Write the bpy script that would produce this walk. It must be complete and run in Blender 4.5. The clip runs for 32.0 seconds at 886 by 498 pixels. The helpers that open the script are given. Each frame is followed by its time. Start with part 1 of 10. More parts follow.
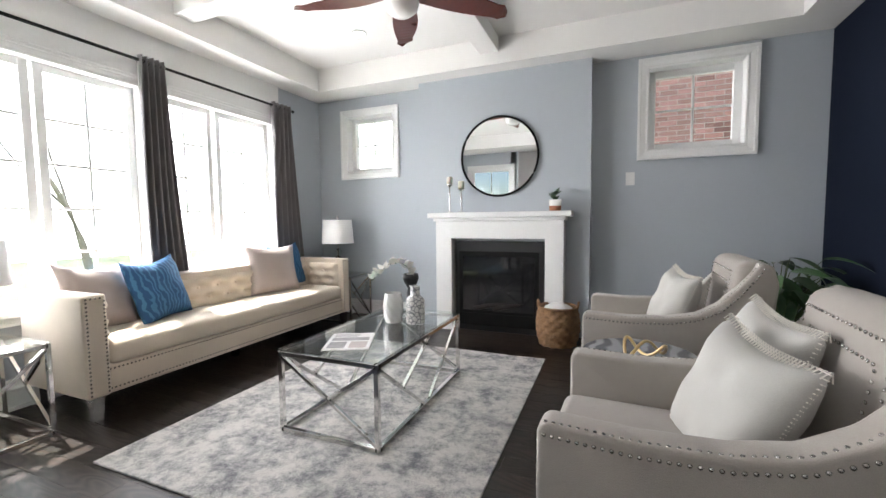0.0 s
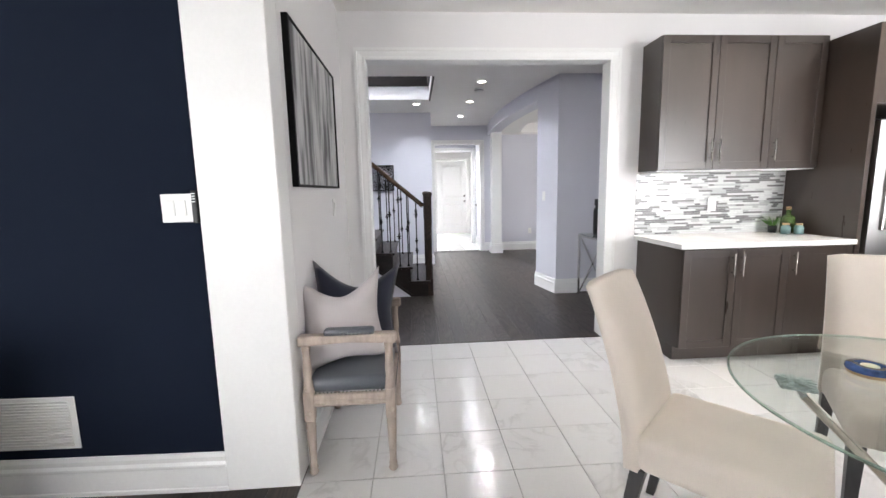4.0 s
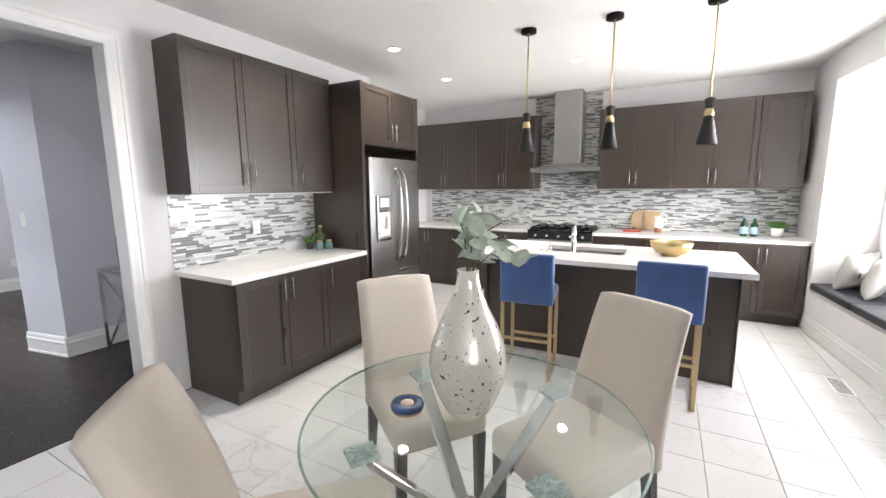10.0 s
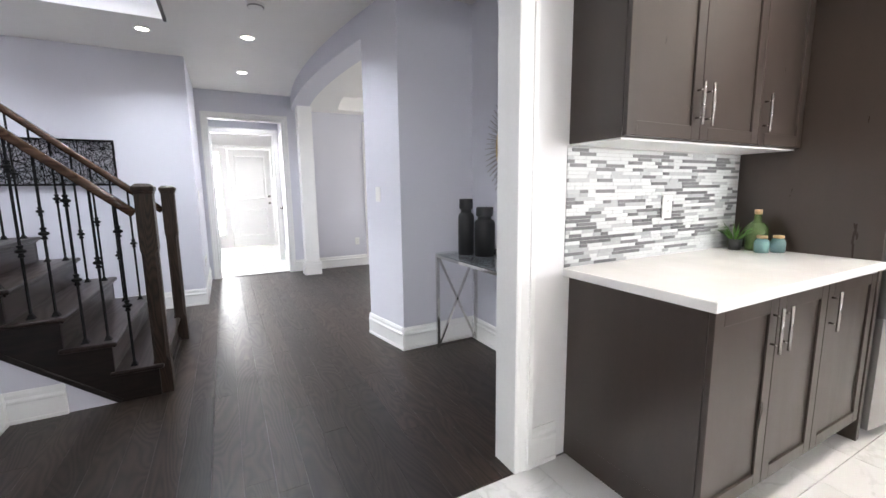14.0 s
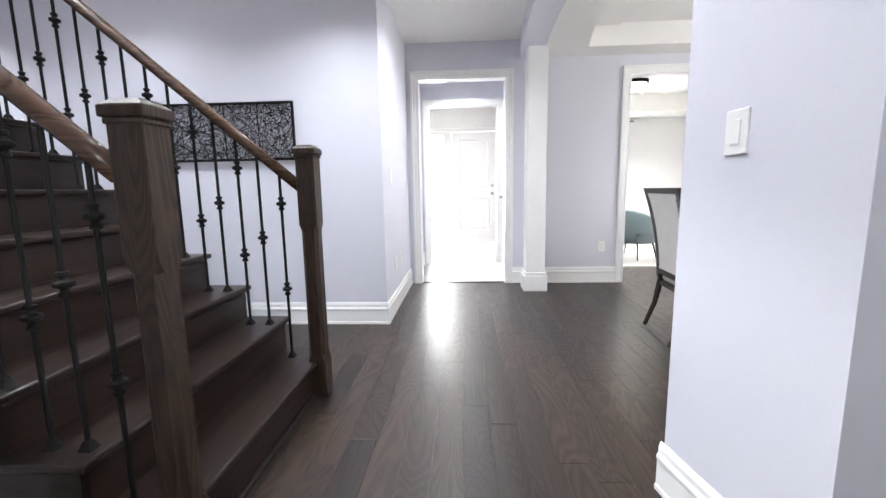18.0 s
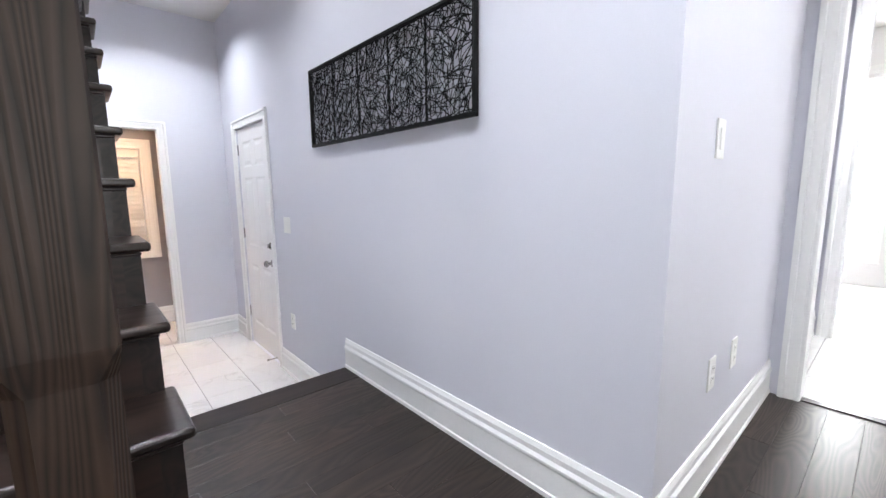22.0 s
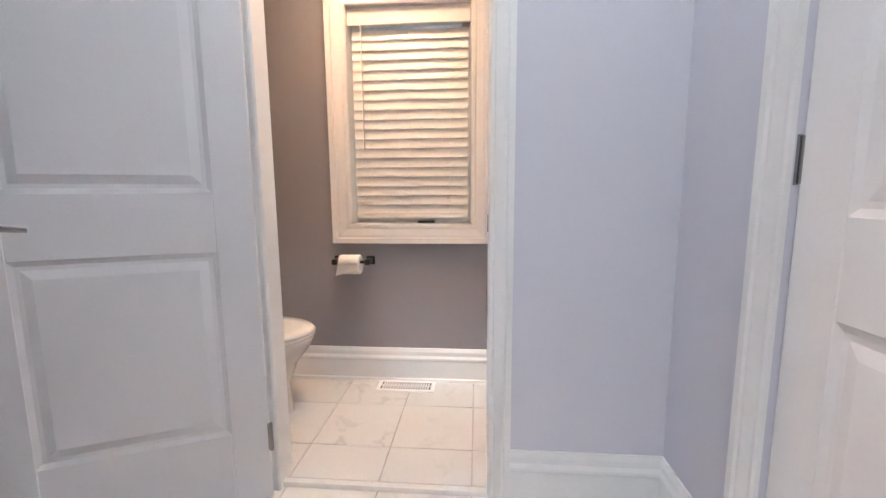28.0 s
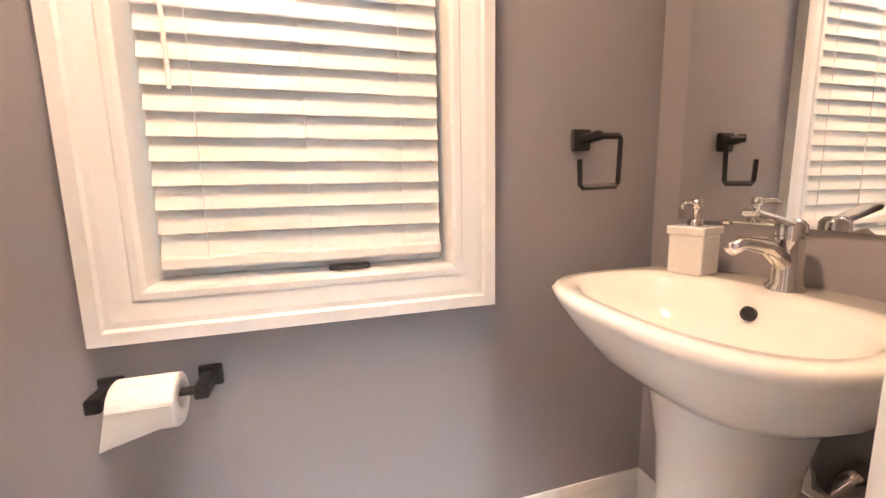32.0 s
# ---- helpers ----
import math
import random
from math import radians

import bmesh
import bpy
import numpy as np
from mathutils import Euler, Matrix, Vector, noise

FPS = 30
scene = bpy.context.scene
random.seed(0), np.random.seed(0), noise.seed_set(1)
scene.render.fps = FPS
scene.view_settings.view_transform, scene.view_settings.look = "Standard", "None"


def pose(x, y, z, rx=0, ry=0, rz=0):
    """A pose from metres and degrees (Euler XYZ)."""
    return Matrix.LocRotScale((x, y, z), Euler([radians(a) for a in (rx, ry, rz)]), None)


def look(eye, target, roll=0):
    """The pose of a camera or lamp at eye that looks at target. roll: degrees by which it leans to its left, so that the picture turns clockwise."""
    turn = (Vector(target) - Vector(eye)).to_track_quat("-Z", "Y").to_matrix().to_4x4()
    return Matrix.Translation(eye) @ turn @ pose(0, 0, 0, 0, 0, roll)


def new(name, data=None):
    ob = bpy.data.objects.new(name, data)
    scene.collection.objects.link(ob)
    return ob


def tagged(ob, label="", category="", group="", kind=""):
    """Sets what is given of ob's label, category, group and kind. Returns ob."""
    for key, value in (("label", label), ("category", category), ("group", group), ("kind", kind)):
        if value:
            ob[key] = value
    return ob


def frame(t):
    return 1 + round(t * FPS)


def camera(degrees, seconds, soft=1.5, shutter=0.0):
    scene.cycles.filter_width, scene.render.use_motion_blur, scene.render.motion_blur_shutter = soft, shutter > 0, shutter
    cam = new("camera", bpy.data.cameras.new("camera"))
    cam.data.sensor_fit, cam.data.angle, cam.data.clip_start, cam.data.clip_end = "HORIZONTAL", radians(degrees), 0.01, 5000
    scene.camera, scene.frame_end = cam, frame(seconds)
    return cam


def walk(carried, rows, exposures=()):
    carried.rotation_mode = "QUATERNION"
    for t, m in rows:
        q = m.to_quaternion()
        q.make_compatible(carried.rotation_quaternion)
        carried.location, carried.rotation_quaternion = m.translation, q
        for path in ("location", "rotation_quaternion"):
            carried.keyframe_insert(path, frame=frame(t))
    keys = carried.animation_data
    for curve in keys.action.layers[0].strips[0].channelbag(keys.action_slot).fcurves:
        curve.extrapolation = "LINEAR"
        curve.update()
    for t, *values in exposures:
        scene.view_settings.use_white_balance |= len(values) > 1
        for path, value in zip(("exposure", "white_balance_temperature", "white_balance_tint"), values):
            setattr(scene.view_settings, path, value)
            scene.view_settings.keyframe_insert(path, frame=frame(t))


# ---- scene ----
# ---------------------------------------------------------------- camera
cam = camera(94.6, 32.0)
PATH = [
    (0, (0.098, -0.208, 1.102), (-0.657, 1.639, 0.967), -0.6),
    (0.5, (0.053, -0.26, 1.089), (-0.459, 1.67, 0.967), -0.7),
    (1, (0.051, -0.354, 1.116), (-0.138, 1.633, 0.992), -0.9),
    (1.5, (0.021, -0.491, 1.181), (0.252, 1.488, 1.004), -1.0),
    (2, (0.001, -0.623, 1.206), (0.674, 1.249, 0.999), -1.3),
    (2.5, (-0.079, -0.694, 1.249), (1.156, 0.862, 1.015), -1.3),
    (3, (-0.085, -0.799, 1.248), (1.614, 0.229, 1.01), -1.3),
    (3.5, (-0.176, -0.918, 1.288), (1.764, -0.511, 1.021), -1.2),
    (4, (-0.245, -1.015, 1.337), (1.731, -1.145, 1.055), -1.2),
    (4.5, (-0.363, -1.137, 1.379), (1.509, -1.794, 1.128), 0.6),
    (6.5, (-0.503, -1.269, 1.587), (0.586, -2.921, 1.296), -0.9),
    (7, (-0.487, -1.272, 1.606), (0.501, -2.986, 1.316), -0.8),
    (7.5, (-0.46, -1.294, 1.609), (0.478, -3.035, 1.313), -0.7),
    (8, (-0.416, -1.333, 1.594), (0.501, -3.085, 1.298), -0.7),
    (8.5, (-0.336, -1.363, 1.575), (0.573, -3.119, 1.272), -0.6),
    (9, (-0.19, -1.354, 1.553), (0.717, -3.111, 1.253), -0.4),
    (9.5, (-0.013, -1.319, 1.534), (0.891, -3.078, 1.235), -0.4),
    (10, (0.128, -1.319, 1.502), (1.074, -3.055, 1.2), -0.4),
    (10.5, (0.275, -1.362, 1.479), (1.378, -3.001, 1.174), -0.6),
    (11, (0.486, -1.441, 1.431), (1.756, -2.958, 1.142), -0.8),
    (11.5, (0.703, -1.445, 1.412), (2.084, -2.863, 1.124), -0.9),
    (12, (0.928, -1.463, 1.402), (2.373, -2.816, 1.113), -0.8),
    (12.5, (1.144, -1.485, 1.368), (2.659, -2.758, 1.077), -0.8),
    (13, (1.384, -1.523, 1.354), (2.993, -2.675, 1.065), -0.7),
    (13.5, (1.612, -1.567, 1.322), (3.305, -2.591, 1.029), -0.8),
    (14, (1.868, -1.606, 1.272), (3.619, -2.53, 0.984), -0.7),
    (14.5, (2.102, -1.661, 1.238), (3.904, -2.479, 0.948), -0.8),
    (15, (2.358, -1.762, 1.195), (4.229, -2.408, 0.908), -1.1),
    (15.5, (2.594, -1.806, 1.169), (4.51, -2.305, 0.882), -1.0),
    (17.5, (3.678, -1.973, 1.073), (5.658, -1.965, 0.793), -1.2),
    (18, (3.931, -1.983, 1.099), (5.907, -1.874, 0.812), -1.0),
    (18.5, (4.211, -2.028, 1.102), (6.175, -1.788, 0.81), -1.2),
    (19, (4.478, -2.054, 1.095), (6.411, -1.63, 0.804), -1.2),
    (19.5, (4.778, -2.032, 1.108), (6.676, -1.473, 0.815), -1.1),
    (20, (5.047, -1.992, 1.107), (6.901, -1.299, 0.818), -1.1),
    (20.5, (5.315, -1.947, 1.131), (7.073, -1.043, 0.828), -1.3),
    (21, (5.573, -1.882, 1.112), (7.223, -0.793, 0.811), -1.1),
    (21.5, (5.796, -1.81, 1.108), (7.32, -0.55, 0.805), -0.9),
    (22, (6.044, -1.736, 1.084), (7.355, -0.252, 0.798), -0.6),
    (22.5, (6.251, -1.547, 1.075), (7.269, 0.15, 0.786), -0.3),
    (23, (6.426, -1.288, 1.078), (7.191, 0.537, 0.785), 0.0),
    (23.5, (6.561, -0.994, 1.059), (7.037, 0.926, 0.762), 0.1),
    (24, (6.625, -0.664, 1.049), (6.843, 1.301, 0.749), 0.2),
    (24.5, (6.638, -0.322, 1.043), (6.77, 1.651, 0.747), 0.2),
    (25, (6.647, 0.026, 1.012), (6.736, 2.003, 0.722), 0.2),
    (25.5, (6.613, 0.329, 1.0), (6.676, 2.307, 0.711), 0.2),
    (27.5, (6.613, 1.357, 0.679), (6.571, 3.339, 0.416), -0.4),
    (28, (6.599, 1.6, 0.639), (6.435, 3.575, 0.372), -0.4),
    (28.5, (6.583, 1.844, 0.622), (6.24, 3.795, 0.343), -0.1),
    (29, (6.503, 2.079, 0.592), (6.059, 4.008, 0.309), -0.2),
    (29.5, (6.399, 2.27, 0.575), (5.945, 4.199, 0.304), -0.2),
    (30, (6.376, 2.435, 0.576), (5.89, 4.356, 0.304), -0.8),
    (30.5, (6.308, 2.577, 0.58), (6.05, 4.542, 0.315), -0.9),
    (31, (6.273, 2.671, 0.615), (6.348, 4.646, 0.311), -1.1),
    (31.5, (6.255, 2.742, 0.646), (6.673, 4.674, 0.341), -1.0),
    (32, (6.281, 2.773, 0.673), (6.851, 4.665, 0.365), -1.1),
]
EXPOSURES = ((0, 1.6), (1, 1.65), (2, 1.95), (3, 2.05), (4, 2.0), (8, 1.77), (11, 1.72), (12.5, 1.95), (15, 2.15), (17, 2.32), (21, 2.28), (23, 2.16), (25, 2.16), (27.5, 2.05), (29, 1.95), (30.5, 2.3), (32, 2.7))
walk(cam, [(t, look(eye, target, roll)) for t, eye, target, roll in PATH], EXPOSURES)

# ---------------------------------------------------------------- light
world = bpy.data.worlds.new("sky")
scene.world = world
world.use_nodes = True
wn, wl = world.node_tree.nodes, world.node_tree.links
sky = wn.new("ShaderNodeTexSky")
sky.sky_type, sky.sun_disc = "NISHITA", False
sky.sun_elevation, sky.sun_rotation = radians(61), radians(-77)
wl.new(sky.outputs[0], wn["Background"].inputs["Color"])
wn["Background"].inputs["Strength"].default_value = 0.05


def sun_lamp():
    d = bpy.data.lights.new("sun", "SUN")
    d.energy, d.angle, d.color = 5.0, radians(0.6), (1.0, 0.95, 0.88)
    ob = new("sun", d)
    az, el = radians(-77), radians(61)
    toward = Vector((math.sin(az) * math.cos(el), math.cos(az) * math.cos(el), math.sin(el)))
    ob.matrix_basis = look(toward * 30, (0, 0, 0))
    return ob


def window_light(eye, target, w, h, watts, color=(0.985, 0.965, 1.0)):
    d = bpy.data.lights.new("window_light", "AREA")
    d.shape, d.size, d.size_y, d.energy, d.color = "RECTANGLE", w, h, watts * 0.218, color
    ob = new("window_light", d)
    ob.matrix_basis = look(eye, target)
    return ob


def down_light(x, y, z, watts, color=(1.0, 0.92, 0.84), size=0.1, spread=130):
    d = bpy.data.lights.new("down_light", "AREA")
    d.shape, d.size, d.energy, d.color = "DISK", size, watts * 0.218, color
    d.spread = radians(spread)
    ob = new("down_light", d)
    ob.matrix_basis = look((x, y, z), (x, y + 1e-4, z - 1))
    return ob


sun_lamp()
window_light((-3.36, 1.25, 1.36), (0, 1.25, 1.3), 1.14, 1.5, 160)
window_light((-3.36, 2.57, 1.36), (0, 2.57, 1.3), 1.1, 1.5, 160)
window_light((-1.83, -6.0, 1.46), (1, -5.73, 2.5), 0.98, 1.6, 118)
window_light((-1.93, -4.93, 1.46), (1, -4.65, 2.5), 0.98, 1.6, 118)
window_light((12.52, -4.15, 1.36), (10, -4.15, 1.2), 1.1, 1.6, 170)
window_light((6.7, -7.05, 1.45), (6.7, -5, 1.0), 2.0, 1.4, 110)
window_light((12.52, -1.42, 1.25), (10, -1.42, 1.1), 0.3, 1.85, 60)
POTS_K = [(2.30, -3.42), (2.40, -4.58), (2.48, -5.75), (1.01, -5.76), (-0.42, -5.86)]
POTS_H = [(3.93, -1.91), (5.14, -1.91), (6.47, -1.08), (6.5, 0.45), (6.31, -1.91), (7.58, -1.91)]
for x, y in POTS_K:
    down_light(x, y, 2.73, 16)
for x, y in POTS_H:
    down_light(x, y, 2.69, 16 if x > 4 and y < 0 else 9, (0.91, 0.955, 1.03))
down_light(6.6, 2.2, 2.68, 17, (0.91, 0.955, 1.03))
down_light(6.85, -5.0, 2.71, 18)
down_light(6.15, 3.24, 2.05, 18, (1.0, 0.635, 0.40), 0.2)
down_light(11.3, -1.9, 2.58, 18, (0.97, 0.98, 1.0), 0.3)
# unseen fill lamp added high in the stairwell for the light from upstairs
down_light(5.5, 1.0, 5.35, 300, (0.93, 0.96, 1.0), 0.5, 178)
down_light(10.75, -4.65, 2.55, 70, (1.0, 0.95, 0.88), 0.3)
down_light(9.4, -1.95, 2.68, 21, (0.97, 0.98, 1.0), 0.12)

# ---------------------------------------------------------------- materials
def mat(name, color, rough=0.6, metal=0.0, vary=0.06, scale=3.0, fine=60.0, bump=0.05, spec=0.5, random_value=0.0, coat=0.0, stretch=(1, 1, 1), sheen=0.0, alpha=1.0, emit=None, rough_vary=0.08, subsurf=0.0, transmission=0.0):
    """A surface with broad and fine variation of its colour, gloss and relief."""
    m = bpy.data.materials.new(name)
    m.use_nodes = True
    nt = m.node_tree
    n, l = nt.nodes, nt.links
    bsdf = n["Principled BSDF"]
    tex = n.new("ShaderNodeTexCoord")
    mp = n.new("ShaderNodeMapping")
    mp.inputs["Scale"].default_value = stretch
    l.new(tex.outputs["Object"], mp.inputs["Vector"])
    big, small = n.new("ShaderNodeTexNoise"), n.new("ShaderNodeTexNoise")
    big.inputs["Scale"].default_value, small.inputs["Scale"].default_value = scale, fine
    big.inputs["Detail"].default_value = small.inputs["Detail"].default_value = 4
    l.new(mp.outputs[0], big.inputs["Vector"])
    l.new(mp.outputs[0], small.inputs["Vector"])
    mix = n.new("ShaderNodeMath")
    mix.operation = "ADD"
    l.new(big.outputs["Fac"], mix.inputs[0])
    l.new(small.outputs["Fac"], mix.inputs[1])
    rng = n.new("ShaderNodeMapRange")
    rng.inputs["From Min"].default_value, rng.inputs["From Max"].default_value = 0.7, 1.3
    rng.inputs["To Min"].default_value, rng.inputs["To Max"].default_value = 1 - vary, 1 + vary
    l.new(mix.outputs[0], rng.inputs["Value"])
    val = rng.outputs["Result"]
    if random_value:
        info = n.new("ShaderNodeObjectInfo")
        r2 = n.new("ShaderNodeMapRange")
        r2.inputs["To Min"].default_value, r2.inputs["To Max"].default_value = 1 - random_value, 1 + random_value
        l.new(info.outputs["Random"], r2.inputs["Value"])
        mul = n.new("ShaderNodeMath")
        mul.operation = "MULTIPLY"
        l.new(val, mul.inputs[0])
        l.new(r2.outputs["Result"], mul.inputs[1])
        val = mul.outputs[0]
    hsv = n.new("ShaderNodeHueSaturation")
    hsv.inputs["Color"].default_value = (*color, 1)
    l.new(val, hsv.inputs["Value"])
    l.new(hsv.outputs["Color"], bsdf.inputs["Base Color"])
    rr = n.new("ShaderNodeMapRange")
    rr.inputs["To Min"].default_value, rr.inputs["To Max"].default_value = max(0.02, rough - rough_vary), min(1, rough + rough_vary)
    l.new(big.outputs["Fac"], rr.inputs["Value"])
    l.new(rr.outputs["Result"], bsdf.inputs["Roughness"])
    bsdf.inputs["Metallic"].default_value = metal
    bsdf.inputs["Specular IOR Level"].default_value = spec
    bsdf.inputs["Coat Weight"].default_value = coat
    bsdf.inputs["Coat Roughness"].default_value = 0.1
    bsdf.inputs["Sheen Weight"].default_value = sheen
    bsdf.inputs["Transmission Weight"].default_value = transmission
    if subsurf:
        bsdf.inputs["Subsurface Weight"].default_value = subsurf
    if emit:
        bsdf.inputs["Emission Color"].default_value, bsdf.inputs["Emission Strength"].default_value = (*emit[:3], 1), emit[3]
    if bump:
        bp = n.new("ShaderNodeBump")
        bp.inputs["Strength"].default_value, bp.inputs["Distance"].default_value = bump, 0.01
        l.new(small.outputs["Fac"], bp.inputs["Height"])
        l.new(bp.outputs[0], bsdf.inputs["Normal"])
    return m


def nodes_of(m):
    return m.node_tree.nodes, m.node_tree.links, m.node_tree.nodes["Principled BSDF"]


def wood(name, dark, light, rough=0.35, grain=(1.2, 14, 14), random_value=0.25, coat=0.0, bump=0.12, contrast=(0.35, 0.7), spec=0.3, rings=10.0):
    """Stained timber: stretched grain with cathedral bands, varied from board to board."""
    m = bpy.data.materials.new(name)
    m.use_nodes = True
    n, l, bsdf = nodes_of(m)
    tex, info = n.new("ShaderNodeTexCoord"), n.new("ShaderNodeObjectInfo")
    shift = n.new("ShaderNodeVectorMath")
    shift.operation = "MULTIPLY_ADD"
    comb = n.new("ShaderNodeCombineXYZ")
    for k in range(3):
        l.new(info.outputs["Random"], comb.inputs[k])
    shift.inputs[1].default_value = (37, 23, 11)
    l.new(comb.outputs[0], shift.inputs[0])
    l.new(tex.outputs["Object"], shift.inputs[2])
    mp = n.new("ShaderNodeMapping")
    mp.inputs["Scale"].default_value = grain
    l.new(shift.outputs[0], mp.inputs["Vector"])
    broad = n.new("ShaderNodeTexNoise")
    broad.inputs["Scale"].default_value, broad.inputs["Detail"].default_value, broad.inputs["Distortion"].default_value = 0.8, 2, 0.6
    l.new(mp.outputs[0], broad.inputs["Vector"])
    ring = n.new("ShaderNodeMath")
    ring.operation = "MULTIPLY"
    ring.inputs[1].default_value = rings
    l.new(broad.outputs["Fac"], ring.inputs[0])
    frac = n.new("ShaderNodeMath")
    frac.operation = "PINGPONG"
    frac.inputs[1].default_value = 0.5
    l.new(ring.outputs[0], frac.inputs[0])
    mp2 = n.new("ShaderNodeMapping")
    mp2.inputs["Scale"].default_value = (grain[0] * 3, grain[1] * 12, grain[2] * 12)
    l.new(shift.outputs[0], mp2.inputs["Vector"])
    fine = n.new("ShaderNodeTexNoise")
    fine.inputs["Scale"].default_value, fine.inputs["Detail"].default_value = 1.0, 3
    l.new(mp2.outputs[0], fine.inputs["Vector"])
    both = n.new("ShaderNodeMath")
    both.operation = "ADD"
    l.new(frac.outputs[0], both.inputs[0])
    soft = n.new("ShaderNodeMath")
    soft.operation = "MULTIPLY_ADD"
    soft.inputs[1].default_value, soft.inputs[2].default_value = 0.5, 0.25
    l.new(fine.outputs["Fac"], soft.inputs[0])
    l.new(soft.outputs[0], both.inputs[1])
    ramp = n.new("ShaderNodeMapRange")
    ramp.inputs["From Min"].default_value, ramp.inputs["From Max"].default_value = contrast[0], contrast[1] + 0.35
    l.new(both.outputs[0], ramp.inputs["Value"])
    mix = n.new("ShaderNodeMix")
    mix.data_type = "RGBA"
    mix.inputs[6].default_value, mix.inputs[7].default_value = (*dark, 1), (*light, 1)
    l.new(ramp.outputs["Result"], mix.inputs[0])
    r2 = n.new("ShaderNodeMapRange")
    r2.inputs["To Min"].default_value, r2.inputs["To Max"].default_value = 1 - random_value, 1 + random_value
    l.new(info.outputs["Random"], r2.inputs["Value"])
    hsv = n.new("ShaderNodeHueSaturation")
    l.new(mix.outputs[2], hsv.inputs["Color"])
    l.new(r2.outputs["Result"], hsv.inputs["Value"])
    bsdf.inputs["Specular IOR Level"].default_value = spec
    l.new(hsv.outputs["Color"], bsdf.inputs["Base Color"])
    rr = n.new("ShaderNodeMapRange")
    rr.inputs["To Min"].default_value, rr.inputs["To Max"].default_value = rough + 0.08, rough - 0.05
    l.new(both.outputs[0], rr.inputs["Value"])
    l.new(rr.outputs["Result"], bsdf.inputs["Roughness"])
    bsdf.inputs["Coat Weight"].default_value = coat
    bp = n.new("ShaderNodeBump")
    bp.inputs["Strength"].default_value, bp.inputs["Distance"].default_value = bump, 0.004
    l.new(both.outputs[0], bp.inputs["Height"])
    l.new(bp.outputs[0], bsdf.inputs["Normal"])
    return m


def glass(name, tint=(1, 1, 1), rough=0.0):
    m = bpy.data.materials.new(name)
    m.use_nodes = True
    n, l, bsdf = nodes_of(m)
    bsdf.inputs["Base Color"].default_value = (*tint, 1)
    bsdf.inputs["Roughness"].default_value = rough
    bsdf.inputs["Transmission Weight"].default_value = 1.0
    bsdf.inputs["IOR"].default_value = 1.45
    return m


def pane_glass(name, tint=(1, 1, 1), gloss=0.08):
    """A thin pane: clear with a faint mirror image by the angle."""
    m = bpy.data.materials.new(name)
    m.use_nodes = True
    n, l, bsdf = nodes_of(m)
    clear, shine, mix, fr = n.new("ShaderNodeBsdfTransparent"), n.new("ShaderNodeBsdfGlossy"), n.new("ShaderNodeMixShader"), n.new("ShaderNodeLayerWeight")
    clear.inputs["Color"].default_value = (*tint, 1)
    shine.inputs["Roughness"].default_value = 0.01
    power = n.new("ShaderNodeMath")
    power.operation, power.inputs[1].default_value = "POWER", 4.0
    l.new(fr.outputs["Facing"], power.inputs[0])
    rng = n.new("ShaderNodeMapRange")
    rng.inputs["To Min"].default_value, rng.inputs["To Max"].default_value = gloss * 0.5, 0.85
    l.new(power.outputs[0], rng.inputs["Value"])
    l.new(rng.outputs["Result"], mix.inputs[0])
    l.new(clear.outputs[0], mix.inputs[1])
    l.new(shine.outputs[0], mix.inputs[2])
    l.new(mix.outputs[0], n["Material Output"].inputs["Surface"])
    return m


def glow_mat(name, color, strength):
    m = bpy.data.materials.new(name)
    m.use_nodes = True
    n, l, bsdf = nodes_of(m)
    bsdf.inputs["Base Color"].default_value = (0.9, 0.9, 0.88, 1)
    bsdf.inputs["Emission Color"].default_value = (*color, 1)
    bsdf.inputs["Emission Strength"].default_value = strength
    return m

M_WHITE = mat("white_trim_paint", (0.80, 0.80, 0.79), 0.35, vary=0.02, bump=0.01)
M_CEIL = mat("ceiling_paint", (0.82, 0.81, 0.79), 0.9, vary=0.02, fine=180, bump=0.05)
M_BLUEGREY = mat("blue_grey_wall_paint", (0.43, 0.465, 0.50), 0.7, vary=0.025, scale=0.8, fine=220, bump=0.03)
M_NAVY = mat("navy_wall_paint", (0.0105, 0.0145, 0.026), 0.9, spec=0.06, vary=0.06, scale=0.8, fine=220, bump=0.03)
M_LILAC = mat("pale_lilac_grey_wall_paint", (0.62, 0.62, 0.68), 0.7, vary=0.02, scale=0.8, fine=220, bump=0.03)
M_DINING = mat("warm_grey_wall_paint", (0.60, 0.585, 0.575), 0.7, vary=0.02, scale=0.8, fine=220, bump=0.03)
M_KITWALL = mat("kitchen_white_wall_paint", (0.74, 0.73, 0.73), 0.7, vary=0.02, scale=0.8, fine=220, bump=0.03)
M_MAUVE = mat("mauve_grey_wall_paint", (0.30, 0.285, 0.30), 0.65, vary=0.03, scale=0.8, fine=220, bump=0.03)
M_FLOOR = wood("dark_oak_floor", (0.0055, 0.0036, 0.0028), (0.034, 0.0225, 0.0165), 0.37, (1.0, 5, 5), 0.42, bump=0.08, spec=0.42, rings=26.0)
M_STAIR = wood("dark_stained_stair_oak", (0.0045, 0.0032, 0.003), (0.014, 0.009, 0.0072), 0.46, (9, 1.2, 9), 0.12, bump=0.01)
M_NEWEL = wood("stained_newel_oak", (0.004, 0.0028, 0.0022), (0.036, 0.021, 0.0135), 0.5, (11, 11, 1.0), 0.05, bump=0.2, rings=22.0)
M_GROUT = mat("pale_grout", (0.50, 0.49, 0.48), 0.9, vary=0.06)
M_FLOORGAP = mat("floor_gap", (0.01, 0.008, 0.007), 0.9)
